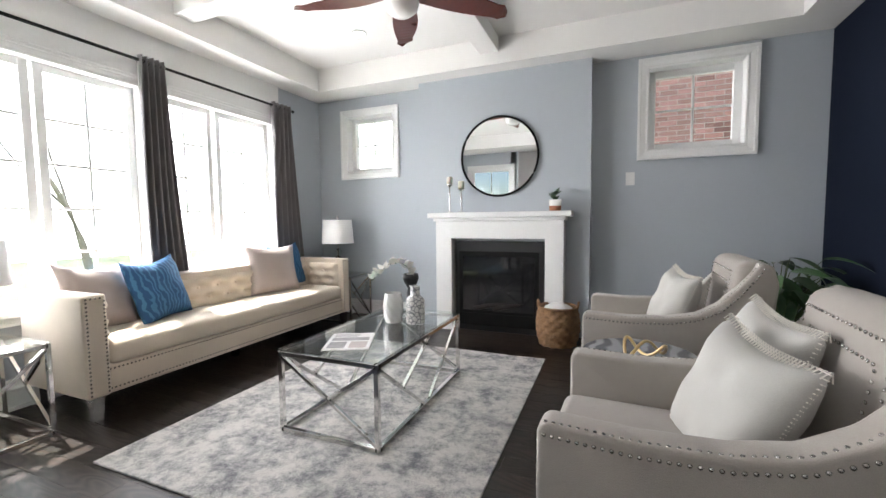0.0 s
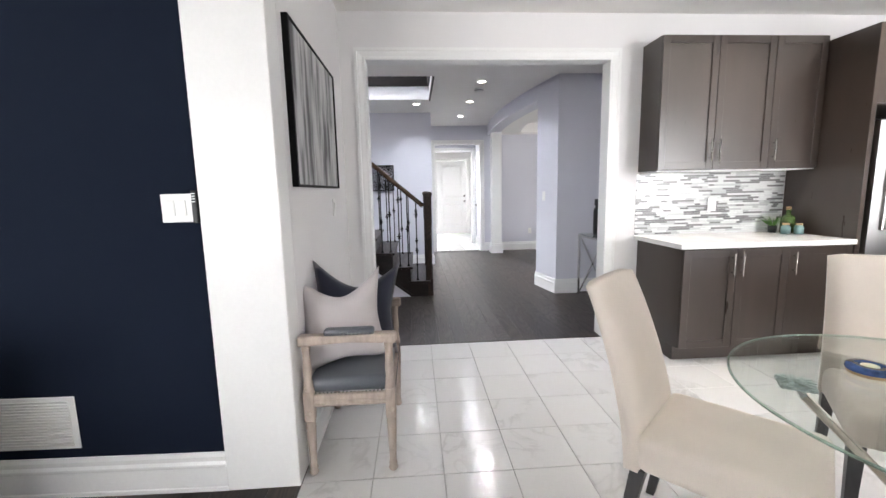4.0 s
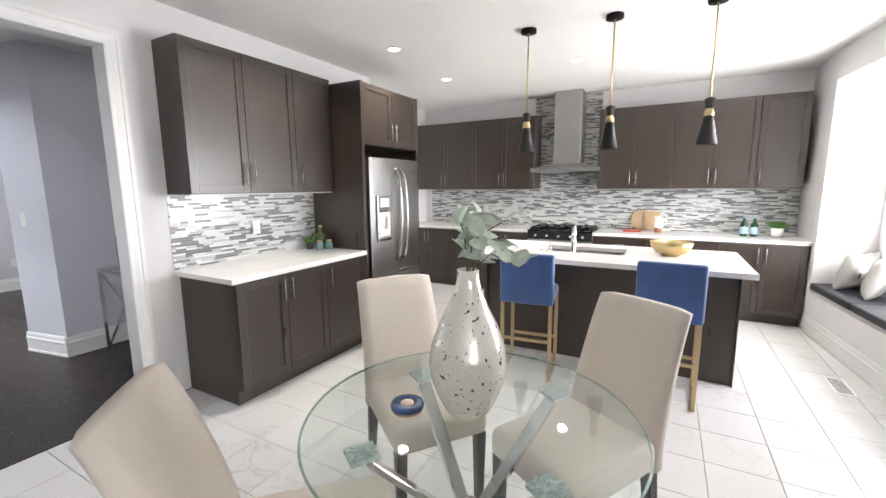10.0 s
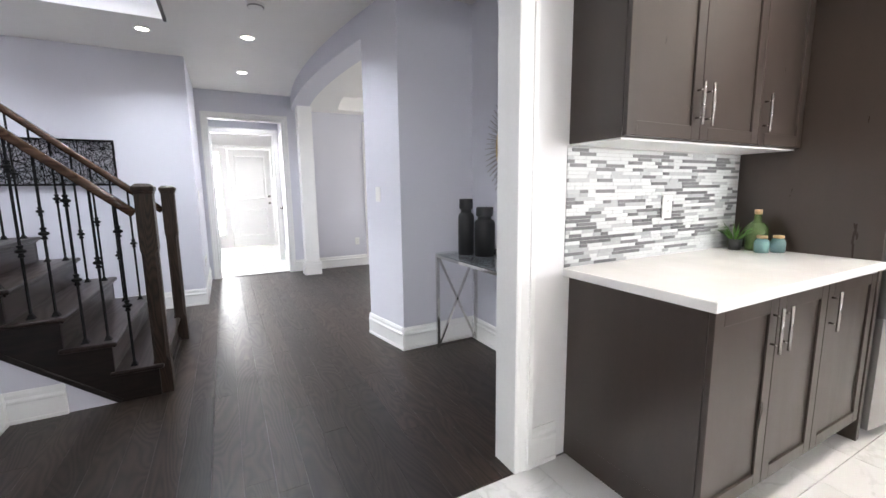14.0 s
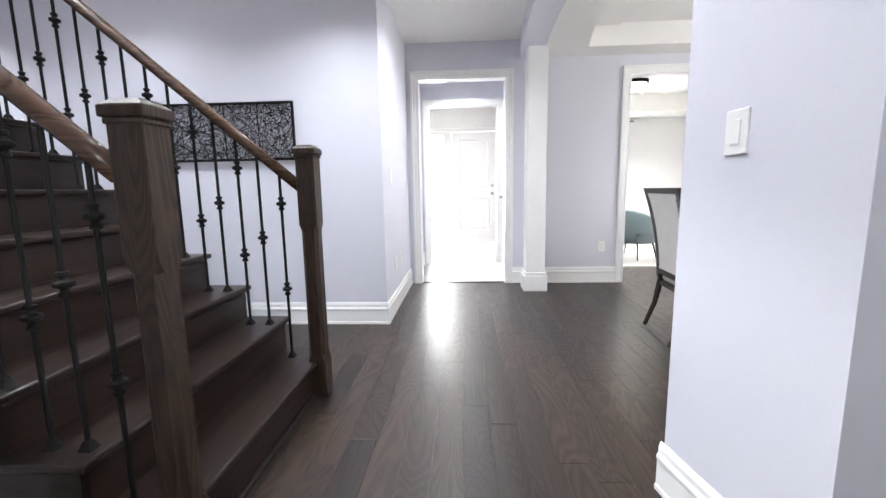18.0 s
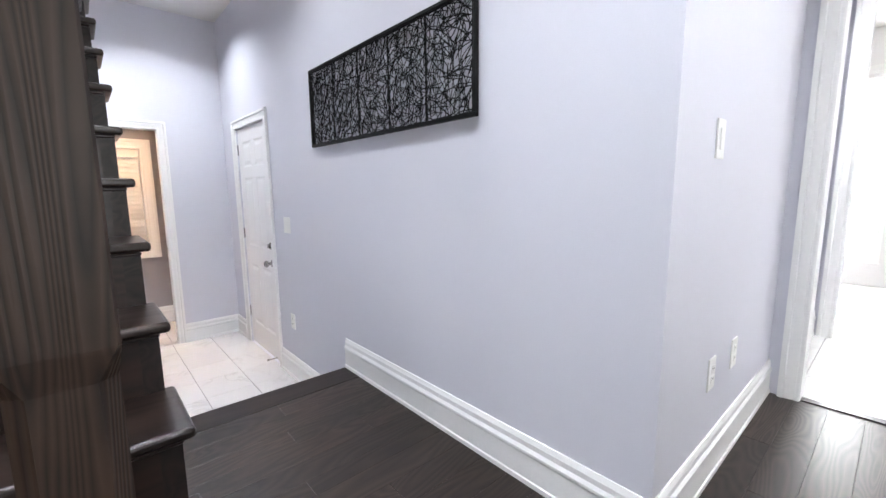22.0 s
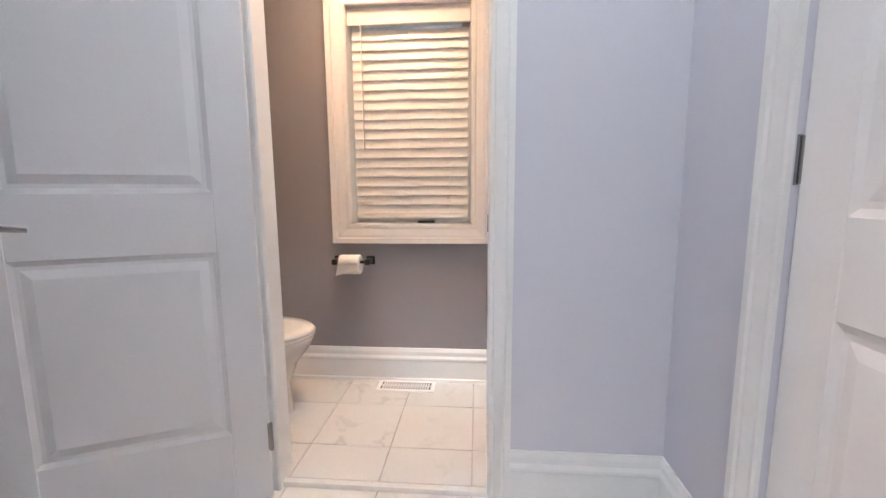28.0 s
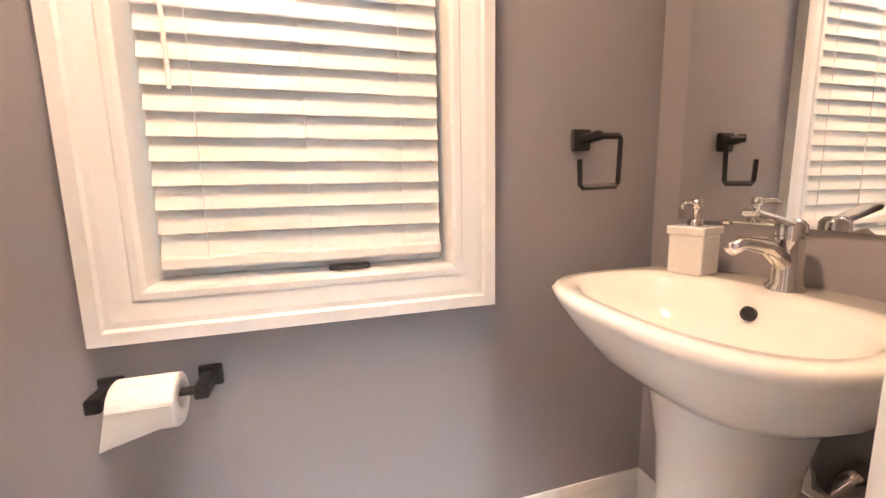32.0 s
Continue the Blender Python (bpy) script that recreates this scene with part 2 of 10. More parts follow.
M_CHROME = mat("polished_chrome", (0.72, 0.71, 0.69), 0.08, 1.0, vary=0.02, bump=0.0, rough_vary=0.02)
M_NICKEL = mat("brushed_nickel", (0.42, 0.41, 0.39), 0.24, 1.0, vary=0.04, bump=0.0)
M_BLACKMETAL = mat("black_wrought_iron", (0.006, 0.006, 0.006), 0.55, 0.0, spec=0.14, vary=0.08, bump=0.05)
M_SPIKE = mat("aged_pewter", (0.36, 0.34, 0.33), 0.45, 0.6, vary=0.1, bump=0.02)
M_GOLD = mat("brushed_gold", (0.66, 0.50, 0.26), 0.3, 1.0, vary=0.05, bump=0.02)
M_BRASS = mat("pale_brass", (0.55, 0.42, 0.25), 0.38, 0.9, vary=0.05, bump=0.02)
M_STEEL = mat("stainless_steel", (0.45, 0.445, 0.44), 0.30, 1.0, vary=0.02, fine=4, bump=0.0, rough_vary=0.02)
M_LINEN = mat("greige_linen", (0.335, 0.305, 0.272), 0.85, vary=0.10, scale=6, fine=420, bump=0.25, sheen=0.2)
M_CREAMVEL = mat("cream_velvet", (0.62, 0.53, 0.42), 0.75, vary=0.06, scale=5, fine=300, bump=0.1, sheen=0.4)
M_CREAM = mat("cream_thread", (0.75, 0.72, 0.66), 0.9)
M_PALECLOTH = mat("pale_linen_cushion", (0.47, 0.46, 0.43), 0.9, vary=0.06, fine=420, bump=0.25, sheen=0.2)
M_TAUPE = mat("taupe_cushion", (0.42, 0.36, 0.33), 0.85, vary=0.06, fine=350, bump=0.2, sheen=0.3)
M_LEATHERGREY = mat("grey_leather", (0.10, 0.11, 0.125), 0.35, vary=0.10, fine=150, bump=0.15)
M_BLACKLEATHER = mat("charcoal_leather_seat_pad", (0.03, 0.033, 0.042), 0.4, vary=0.1, fine=150, bump=0.15)
M_WHITECLOTH = mat("white_towelling", (0.78, 0.77, 0.75), 0.95, fine=250, bump=0.4)
M_WAX = mat("ivory_wax", (0.78, 0.72, 0.60), 0.5, vary=0.02, bump=0.0, subsurf=0.2)
M_TERRACOTTA = mat("terracotta", (0.36, 0.15, 0.08), 0.8, vary=0.1)
M_WHITEGLOSS = mat("white_glazed_ceramic", (0.78, 0.77, 0.74), 0.15, vary=0.02, bump=0.0, coat=0.3)
M_PORCELAIN = mat("white_porcelain", (0.80, 0.78, 0.75), 0.08, vary=0.01, bump=0.0, coat=0.5, rough_vary=0.02)
M_LEAF = mat("green_leaf", (0.030, 0.072, 0.024), 0.38, vary=0.3, scale=14, fine=90, bump=0.1, random_value=0.35)
M_EUCA = mat("grey_green_leaf", (0.56, 0.64, 0.55), 0.6, vary=0.2, scale=14, bump=0.05, random_value=0.25)
M_STEM = mat("green_stem", (0.07, 0.10, 0.04), 0.6)
M_DARKPOT = mat("dark_glazed_pot", (0.02, 0.02, 0.022), 0.3)
M_DARKWOOD = mat("espresso_wood", (0.014, 0.010, 0.008), 0.3, vary=0.2, stretch=(1, 1, 0.15), fine=80, bump=0.05)
M_CHERRY = mat("cherry_fan_blade", (0.10, 0.018, 0.012), 0.3, vary=0.2, fine=40, bump=0.02, coat=0.2)
M_OPAL = mat("opal_glass", (0.82, 0.81, 0.78), 0.2, vary=0.01, bump=0.0)
M_SHADE = mat("white_lampshade", (0.80, 0.79, 0.77), 0.9, vary=0.02, fine=300, bump=0.1)
M_DRAPE = mat("grey_drape_cloth", (0.135, 0.125, 0.125), 0.75, vary=0.08, fine=400, bump=0.15, sheen=0.3)
M_SEAGRASS = mat("woven_seagrass", (0.26, 0.15, 0.075), 0.85, vary=0.35, scale=25, fine=120, bump=0.5)
M_CRYSTAL = glass("crystal")
M_CUTGLASS = mat("frosted_cut_glass", (0.62, 0.72, 0.71), 0.16, vary=0.35, scale=55, fine=140, bump=0.5, spec=0.8)
M_TABLEGLASS = pane_glass("table_glass", (0.955, 0.985, 0.975))
M_GLASSEDGE = glass("green_glass_edge", (0.55, 0.75, 0.68))
M_WINGLASS = pane_glass("window_glass", (0.98, 0.99, 0.99))
M_MIRROR = mat("mirror_silver", (0.92, 0.93, 0.93), 0.01, 1.0, vary=0.0, bump=0.0, rough_vary=0.0)
M_CAB = mat("espresso_cabinet_door", (0.039, 0.0275, 0.0218), 0.31, spec=0.68, vary=0.12, scale=2.5, fine=60, stretch=(6, 6, 1), bump=0.02, random_value=0.05)
M_QUARTZ = mat("white_quartz", (0.78, 0.775, 0.76), 0.15, vary=0.03, scale=5, fine=200, bump=0.0)
M_BLACKGLASS = mat("black_glass", (0.006, 0.006, 0.007), 0.06, vary=0.0, bump=0.0, coat=0.3, rough_vary=0.02)
M_BLACK = mat("matt_black", (0.012, 0.012, 0.013), 0.45, vary=0.08, bump=0.03)
M_PLASTIC = mat("white_plastic", (0.78, 0.78, 0.76), 0.35, vary=0.01, bump=0.0)
M_POT = glow_mat("lit_downlight", (1.0, 0.95, 0.88), 6.0)
M_PAPER = mat("magazine_paper", (0.72, 0.71, 0.69), 0.4, vary=0.03)
M_GREYPRINT = mat("grey_print", (0.28, 0.27, 0.27), 0.4, vary=0.3, scale=30)
M_PETAL = mat("white_petal", (0.82, 0.80, 0.76), 0.6, vary=0.04, subsurf=0.1)
M_OAKWASH = mat("whitewashed_oak", (0.40, 0.33, 0.28), 0.7, vary=0.25, scale=6, fine=50, stretch=(1, 1, 0.3), bump=0.2)
M_NAVYVEL = mat("navy_velvet", (0.012, 0.015, 0.035), 0.8, vary=0.2, fine=300, bump=0.1, sheen=0.3)


def blend(name, base, other, scale, lo, hi, rough=0.6, metal=0.0, stretch=(1, 1, 1), kind="noise", detail=6, bump=0.1, distortion=0.0, metal_other=None, rough_other=None, grain=0.5):
    """Two colours mixed by a thresholded pattern."""
    m = mat(name, base, rough, metal, bump=bump)
    n, l, bsdf = nodes_of(m)
    tex = n.new("ShaderNodeTexCoord")
    mp = n.new("ShaderNodeMapping")
    mp.inputs["Scale"].default_value = stretch
    l.new(tex.outputs["Object"], mp.inputs["Vector"])
    if kind == "noise":
        t = n.new("ShaderNodeTexNoise")
        t.inputs["Detail"].default_value = detail
        t.inputs["Roughness"].default_value = grain
        t.inputs["Distortion"].default_value = distortion
        out = t.outputs["Fac"]
    elif kind == "voronoi":
        t = n.new("ShaderNodeTexVoronoi")
        t.feature = "DISTANCE_TO_EDGE"
        out = t.outputs["Distance"]
    else:
        t = n.new("ShaderNodeTexWave")
        t.inputs["Distortion"].default_value = distortion
        t.inputs["Detail"].default_value = 2
        out = t.outputs["Fac"]
    t.inputs["Scale"].default_value = scale
    l.new(mp.outputs[0], t.inputs["Vector"])
    r = n.new("ShaderNodeMapRange")
    r.inputs["From Min"].default_value, r.inputs["From Max"].default_value = lo, hi
    l.new(out, r.inputs["Value"])
    mix = n.new("ShaderNodeMix")
    mix.data_type = "RGBA"
    old = bsdf.inputs["Base Color"].links[0].from_socket
    l.new(old, mix.inputs[6])
    mix.inputs[7].default_value = (*other, 1)
    l.new(r.outputs["Result"], mix.inputs[0])
    l.new(mix.outputs[2], bsdf.inputs["Base Color"])
    if metal_other is not None:
        r3 = n.new("ShaderNodeMapRange")
        r3.inputs["To Min"].default_value, r3.inputs["To Max"].default_value = metal, metal_other
        l.new(r.outputs["Result"], r3.inputs["Value"])
        l.new(r3.outputs["Result"], bsdf.inputs["Metallic"])
    return m


M_RUG = blend("distressed_rug", (0.58, 0.555, 0.525), (0.15, 0.155, 0.165), 6.0, 0.44, 0.60, 0.95, grain=0.85, stretch=(1, 1, 1), detail=12, bump=0.5)
M_MARBLE = blend("grey_marble", (0.34, 0.35, 0.37), (0.14, 0.145, 0.16), 4, 0.3, 0.8, 0.2, kind="wave", distortion=9, bump=0.0)
M_BLUEVEL = blend("blue_patterned_velvet", (0.012, 0.075, 0.19), (0.05, 0.17, 0.32), 9, 0.62, 0.72, 0.7, kind="wave", distortion=11, bump=0.05)
M_PATVASE = blend("patterned_ceramic", (0.68, 0.67, 0.65), (0.20, 0.21, 0.22), 34, 0.10, 0.04, 0.3, kind="voronoi", bump=0.0)
M_MERCURY = blend("mercury_glass", (0.84, 0.81, 0.74), (0.012, 0.01, 0.01), 62, 0.635, 0.65, 0.2, 0.25, detail=8, bump=0.06, metal_other=0.0)


def gold_band():
    """White canvas with a ragged band of gold, greyer towards the foot; the height runs along z."""
    m = mat("gold_leaf_painting", (0.62, 0.63, 0.64), 0.55, vary=0.06, fine=160, bump=0.3)
    n, l, bsdf = nodes_of(m)
    tex = n.new("ShaderNodeTexCoord")
    sep = n.new("ShaderNodeSeparateXYZ")
    l.new(tex.outputs["Object"], sep.inputs[0])
    mp = n.new("ShaderNodeMapping")
    mp.inputs["Scale"].default_value = (0, 11.0, 0.28)
    l.new(tex.outputs["Object"], mp.inputs["Vector"])
    nz = n.new("ShaderNodeTexNoise")
    nz.inputs["Scale"].default_value, nz.inputs["Detail"].default_value = 1.3, 3
    l.new(mp.outputs[0], nz.inputs["Vector"])
    mp_broad = n.new("ShaderNodeMapping")
    mp_broad.inputs["Scale"].default_value = (0, 3.4, 0.1)
    mp_broad.inputs["Location"].default_value = (0, 4.3, 0)
    l.new(tex.outputs["Object"], mp_broad.inputs["Vector"])
    nb_ = n.new("ShaderNodeTexNoise")
    nb_.inputs["Scale"].default_value, nb_.inputs["Detail"].default_value = 1.3, 1
    l.new(mp_broad.outputs[0], nb_.inputs["Vector"])
    both = n.new("ShaderNodeMix")
    both.data_type = "FLOAT"
    both.inputs[0].default_value = 0.42
    l.new(nz.outputs["Fac"], both.inputs[2])
    l.new(nb_.outputs["Fac"], both.inputs[3])
    def edge(centre, gain, width, flip):
        a = n.new("ShaderNodeMath")
        a.operation = "MULTIPLY_ADD"
        a.inputs[1].default_value, a.inputs[2].default_value = gain, centre - gain * 0.5
        l.new(both.outputs[0], a.inputs[0])
        s = n.new("ShaderNodeMath")
        s.operation = "SUBTRACT"
        l.new(sep.outputs["Z"], s.inputs[0])
        l.new(a.outputs[0], s.inputs[1])
        r = n.new("ShaderNodeMapRange")
        r.inputs["From Min"].default_value, r.inputs["From Max"].default_value = (-width, width) if not flip else (width, -width)
        l.new(s.outputs[0], r.inputs["Value"])
        return r.outputs["Result"]
    low, high = edge(0.40, -1.15, 0.035, False), edge(0.84, 1.6, 0.035, True)
    band = n.new("ShaderNodeMath")
    band.operation = "MULTIPLY"
    l.new(low, band.inputs[0])
    l.new(high, band.inputs[1])
    grey = n.new("ShaderNodeMapRange")
    grey.inputs["From Min"].default_value, grey.inputs["From Max"].default_value = 0.50, 0.0
    grey.inputs["To Max"].default_value = 1.5
    l.new(sep.outputs["Z"], grey.inputs["Value"])
    g2 = n.new("ShaderNodeMath")
    g2.operation = "MULTIPLY"
    l.new(grey.outputs["Result"], g2.inputs[0])
    l.new(nz.outputs["Fac"], g2.inputs[1])
    mix0, mix = n.new("ShaderNodeMix"), n.new("ShaderNodeMix")
    mix0.data_type = mix.data_type = "RGBA"
    l.new(g2.outputs[0], mix0.inputs[0])
    l.new(bsdf.inputs["Base Color"].links[0].from_socket, mix0.inputs[6])
    mix0.inputs[7].default_value = (0.10, 0.12, 0.15, 1)
    l.new(band.outputs[0], mix.inputs[0])
    l.new(mix0.outputs[2], mix.inputs[6])
    leaf = n.new("ShaderNodeTexNoise")
    leaf.inputs["Scale"].default_value, leaf.inputs["Detail"].default_value = 1.0, 8
    mp_leaf = n.new("ShaderNodeMapping")
    mp_leaf.inputs["Scale"].default_value = (0, 75, 16)
    l.new(tex.outputs["Object"], mp_leaf.inputs["Vector"])
    l.new(mp_leaf.outputs[0], leaf.inputs["Vector"])
    worn = n.new("ShaderNodeMapRange")
    worn.inputs["From Min"].default_value, worn.inputs["From Max"].default_value = 0.42, 0.68
    l.new(leaf.outputs["Fac"], worn.inputs["Value"])
    gold = n.new("ShaderNodeMix")
    gold.data_type = "RGBA"
    l.new(worn.outputs["Result"], gold.inputs[0])
    gold.inputs[6].default_value, gold.inputs[7].default_value = (0.40, 0.235, 0.06, 1), (0.74, 0.57, 0.30, 1)
    l.new(gold.outputs[2], mix.inputs[7])
    l.new(mix.outputs[2], bsdf.inputs["Base Color"])
    mm = n.new("ShaderNodeMath")
    mm.operation = "MULTIPLY"
    mm.inputs[1].default_value = 0.55
    l.new(band.outputs[0], mm.inputs[0])
    l.new(mm.outputs[0], bsdf.inputs["Metallic"])
    return m


M_GOLDPAINT = gold_band()


def tile_mat(name, color, vein, rough=0.18, amount=0.35):
    """White glazed tile with faint grey marble veins, shifted from tile to tile."""
    m = mat(name, color, rough, vary=0.015, bump=0.0, random_value=0.025, rough_vary=0.05)
    n, l, bsdf = nodes_of(m)
    tex, info = n.new("ShaderNodeTexCoord"), n.new("ShaderNodeObjectInfo")
    comb, add = n.new("ShaderNodeCombineXYZ"), n.new("ShaderNodeVectorMath")
    add.operation = "MULTIPLY_ADD"
    add.inputs[1].default_value = (41, 17, 5)
    for k in range(3):
        l.new(info.outputs["Random"], comb.inputs[k])
    l.new(comb.outputs[0], add.inputs[0])
    l.new(tex.outputs["Object"], add.inputs[2])
    nz = n.new("ShaderNodeTexNoise")
    nz.inputs["Scale"].default_value, nz.inputs["Detail"].default_value, nz.inputs["Distortion"].default_value = 3.2, 7, 1.2
    l.new(add.outputs[0], nz.inputs["Vector"])
    d = n.new("ShaderNodeMath")
    d.operation = "SUBTRACT"
    d.inputs[1].default_value = 0.5
    l.new(nz.outputs["Fac"], d.inputs[0])
    ab = n.new("ShaderNodeMath")
    ab.operation = "ABSOLUTE"
    l.new(d.outputs[0], ab.inputs[0])
    r = n.new("ShaderNodeMapRange")
    r.inputs["From Min"].default_value, r.inputs["From Max"].default_value = 0.035, 0.0
    r.inputs["To Max"].default_value = amount
    l.new(ab.outputs[0], r.inputs["Value"])
    big = n.new("ShaderNodeTexNoise")
    big.inputs["Scale"].default_value = 2.0
    l.new(add.outputs[0], big.inputs["Vector"])
    gate = n.new("ShaderNodeMapRange")
    gate.inputs["From Min"].default_value, gate.inputs["From Max"].default_value = 0.48, 0.65
    l.new(big.outputs["Fac"], gate.inputs["Value"])
    mul = n.new("ShaderNodeMath")
    mul.operation = "MULTIPLY"
    l.new(r.outputs["Result"], mul.inputs[0])
    l.new(gate.outputs["Result"], mul.inputs[1])
    mix = n.new("ShaderNodeMix")
    mix.data_type = "RGBA"
    l.new(mul.outputs[0], mix.inputs[0])
    l.new(bsdf.inputs["Base Color"].links[0].from_socket, mix.inputs[6])
    mix.inputs[7].default_value = (*vein, 1)
    l.new(mix.outputs[2], bsdf.inputs["Base Color"])
    return m


M_TILE = tile_mat("white_marbled_floor_tile", (0.70, 0.692, 0.685), (0.36, 0.35, 0.34))
M_MOS_W = mat("white_glass_mosaic", (0.69, 0.70, 0.69), 0.15, vary=0.03, bump=0.0, random_value=0.06)
M_MOS_P = mat("pale_grey_mosaic", (0.48, 0.49, 0.49), 0.22, vary=0.06, bump=0.0, random_value=0.12)
M_MOS_G = mat("slate_grey_mosaic", (0.17, 0.17, 0.17), 0.3, vary=0.12, bump=0.05, random_value=0.22)
M_DOOR = mat("white_door_paint", (0.80, 0.80, 0.80), 0.4, vary=0.015, fine=120, bump=0.02)
M_TREAD = wood("dark_stained_tread_oak", (0.005, 0.003, 0.0025), (0.017, 0.0098, 0.0074), 0.34, (0.7, 6, 6), 0.12, bump=0.02)
M_RAIL = wood("brown_handrail_oak", (0.025, 0.013, 0.008), (0.085, 0.050, 0.033), 0.25, (9, 1.0, 9), 0.05, bump=0.06)
M_CREAMLINEN = mat("pale_cream_linen", (0.60, 0.585, 0.55), 0.85, vary=0.06, scale=6, fine=420, bump=0.25, sheen=0.2)
M_TEAL = mat("teal_grey_velvet", (0.20, 0.27, 0.28), 0.8, vary=0.08, fine=300, bump=0.1, sheen=0.3)
M_FARCURTAIN = mat("pale_blue_grey_curtain", (0.52, 0.55, 0.58), 0.9, vary=0.05, fine=300, bump=0.15)
M_SLATEBLUE = mat("slate_blue_paint", (0.06, 0.10, 0.15), 0.6, vary=0.3, scale=8, bump=0.2)
M_BLIND = mat("ivory_white_blind", (0.80, 0.78, 0.74), 0.4, vary=0.02, bump=0.02)
M_TISSUE = mat("white_tissue_paper", (0.80, 0.79, 0.77), 0.95, vary=0.02, fine=300, bump=0.15)
M_SOFTLAMP = glow_mat("lit_frosted_glass", (1.0, 0.93, 0.82), 1.3)
# emission stands in for overexposed daylight outside, not for a lamp
M_SKYGLOW = glow_mat("outdoor_glow_panel", (0.95, 0.97, 1.0), 2.4)
M_LAWN = mat("spring_lawn", (0.11, 0.13, 0.06), 0.95, vary=0.3, scale=1.2, fine=60, bump=0.4)
M_BARK = mat("grey_bark", (0.36, 0.33, 0.30), 0.9, vary=0.25, scale=8, fine=60, bump=0.5)
M_BRICK = mat("red_brown_brick", (0.36, 0.20, 0.18), 0.9, vary=0.25, scale=9, fine=90, bump=0.4, random_value=0.35)
M_MORTAR = mat("pale_mortar", (0.62, 0.60, 0.57), 0.95, vary=0.1)
M_GRASS = mat("bright_green_blades", (0.09, 0.22, 0.035), 0.5, vary=0.3, scale=20)

# ---------------------------------------------------------------- helpers of this scene
def part(name, bm, material, parent=None, label="", smooth=False):
    """Links a bmesh as one mesh object under a thing or a part."""
    me = bpy.data.meshes.new(name)
    bmesh.ops.recalc_face_normals(bm, faces=bm.faces)
    bm.to_mesh(me)
    bm.free()
    if smooth:
        for p in me.polygons:
            p.use_smooth = True
    for m in material if isinstance(material, (list, tuple)) else [material]:
        me.materials.append(m)
    ob = new(name, me)
    if parent is not None:
        ob.parent = parent
    if label:
        ob["label"] = label
    return ob


def thing(name, m, label, category, group=""):
    ob = new(name)
    ob.empty_display_size = 0.1
    ob.matrix_basis = m
    return tagged(ob, label, category, group)


def structure(name, bm, material, label="", smooth=False, category="", parent=None):
    return tagged(part(name, bm, material, parent, "", smooth), label, category, "", "structure")


def box(bm, x0, y0, z0, x1, y1, z1, bev=0.0, seg=1):
    m = Matrix.LocRotScale(((x0 + x1) / 2, (y0 + y1) / 2, (z0 + z1) / 2), None, (abs(x1 - x0), abs(y1 - y0), abs(z1 - z0)))
    got = bmesh.ops.create_cube(bm, size=1, matrix=m)["verts"]
    if bev > 0:
        edges = list({e for v in got for e in v.link_edges})
        bmesh.ops.bevel(bm, geom=edges, offset=bev, segments=seg, affect="EDGES", profile=0.5, clamp_overlap=True)
    return bm


def boxed(*a, **k):
    return box(bmesh.new(), *a, **k)


def cyl(bm, p, q, r, r2=None, seg=14, caps=True):
    p, q = Vector(p), Vector(q)
    d = q - p
    m = Matrix.Translation((p + q) / 2) @ d.to_track_quat("Z", "Y").to_matrix().to_4x4()
    bmesh.ops.create_cone(bm, cap_ends=caps, segments=seg, radius1=r, radius2=r if r2 is None else r2, depth=d.length, matrix=m)
    return bm


def bar(bm, p, q, w, h=None, bev=0.0, up=(0, 0, 1)):
    """A square bar from p to q."""
    p, q = Vector(p), Vector(q)
    d = (q - p).normalized()
    side = d.cross(Vector(up))
    side = Vector((1, 0, 0)) if side.length < 1e-4 else side.normalized()
    top = side.cross(d)
    m = Matrix((side * w, d * (q - p).length, top * (h or w))).transposed().to_4x4()
    m.translation = (p + q) / 2
    got = bmesh.ops.create_cube(bm, size=1, matrix=m)["verts"]
    if bev:
        bmesh.ops.bevel(bm, geom=list({e for v in got for e in v.link_edges}), offset=bev, segments=1, affect="EDGES", profile=0.5)
    return bm


def lathe(bm, prof, seg=24, at=(0, 0, 0)):
    """Turns a profile of (radius, height) round the upright axis."""
    ax, ay, az = at
    rings = []
    for r, z in prof:
        if r < 1e-5:
            rings.append([bm.verts.new((ax, ay, az + z))])
        else:
            rings.append([bm.verts.new((ax + r * math.cos(2 * math.pi * k / seg), ay + r * math.sin(2 * math.pi * k / seg), az + z)) for k in range(seg)])
    for a, b in zip(rings, rings[1:]):
        for k in range(seg):
            i, j = k, (k + 1) % seg
            if len(a) == 1 and len(b) == 1:
                continue
            if len(a) == 1:
                bm.faces.new((a[0], b[i], b[j]))
            elif len(b) == 1:
                bm.faces.new((a[i], a[j], b[0]))
            else:
                bm.faces.new((a[i], a[j], b[j], b[i]))
    return bm


def tube(bm, pts, r, seg=8, closed=False):
    pts = [Vector(p) for p in pts]
    n = len(pts)
    rings = []
    for i, p in enumerate(pts):
        if closed:
            d = pts[(i + 1) % n] - pts[i - 1]
        else:
            d = pts[min(i + 1, n - 1)] - pts[max(i - 1, 0)]
        d.normalize()
        ref = Vector((0, 0, 1)) if abs(d.z) < 0.9 else Vector((1, 0, 0))
        u = d.cross(ref).normalized()
        v = u.cross(d)
        rr = r[i] if isinstance(r, (list, tuple)) else r
        rings.append([bm.verts.new(p + rr * (math.cos(2 * math.pi * k / seg) * u + math.sin(2 * math.pi * k / seg) * v)) for k in range(seg)])
    for i in range(n if closed else n - 1):
        a, b = rings[i], rings[(i + 1) % n]
        for k in range(seg):
            bm.faces.new((a[k], a[(k + 1) % seg], b[(k + 1) % seg], b[k]))
    if not closed:
        bm.faces.new(rings[0][::-1])
        bm.faces.new(rings[-1])
    return bm


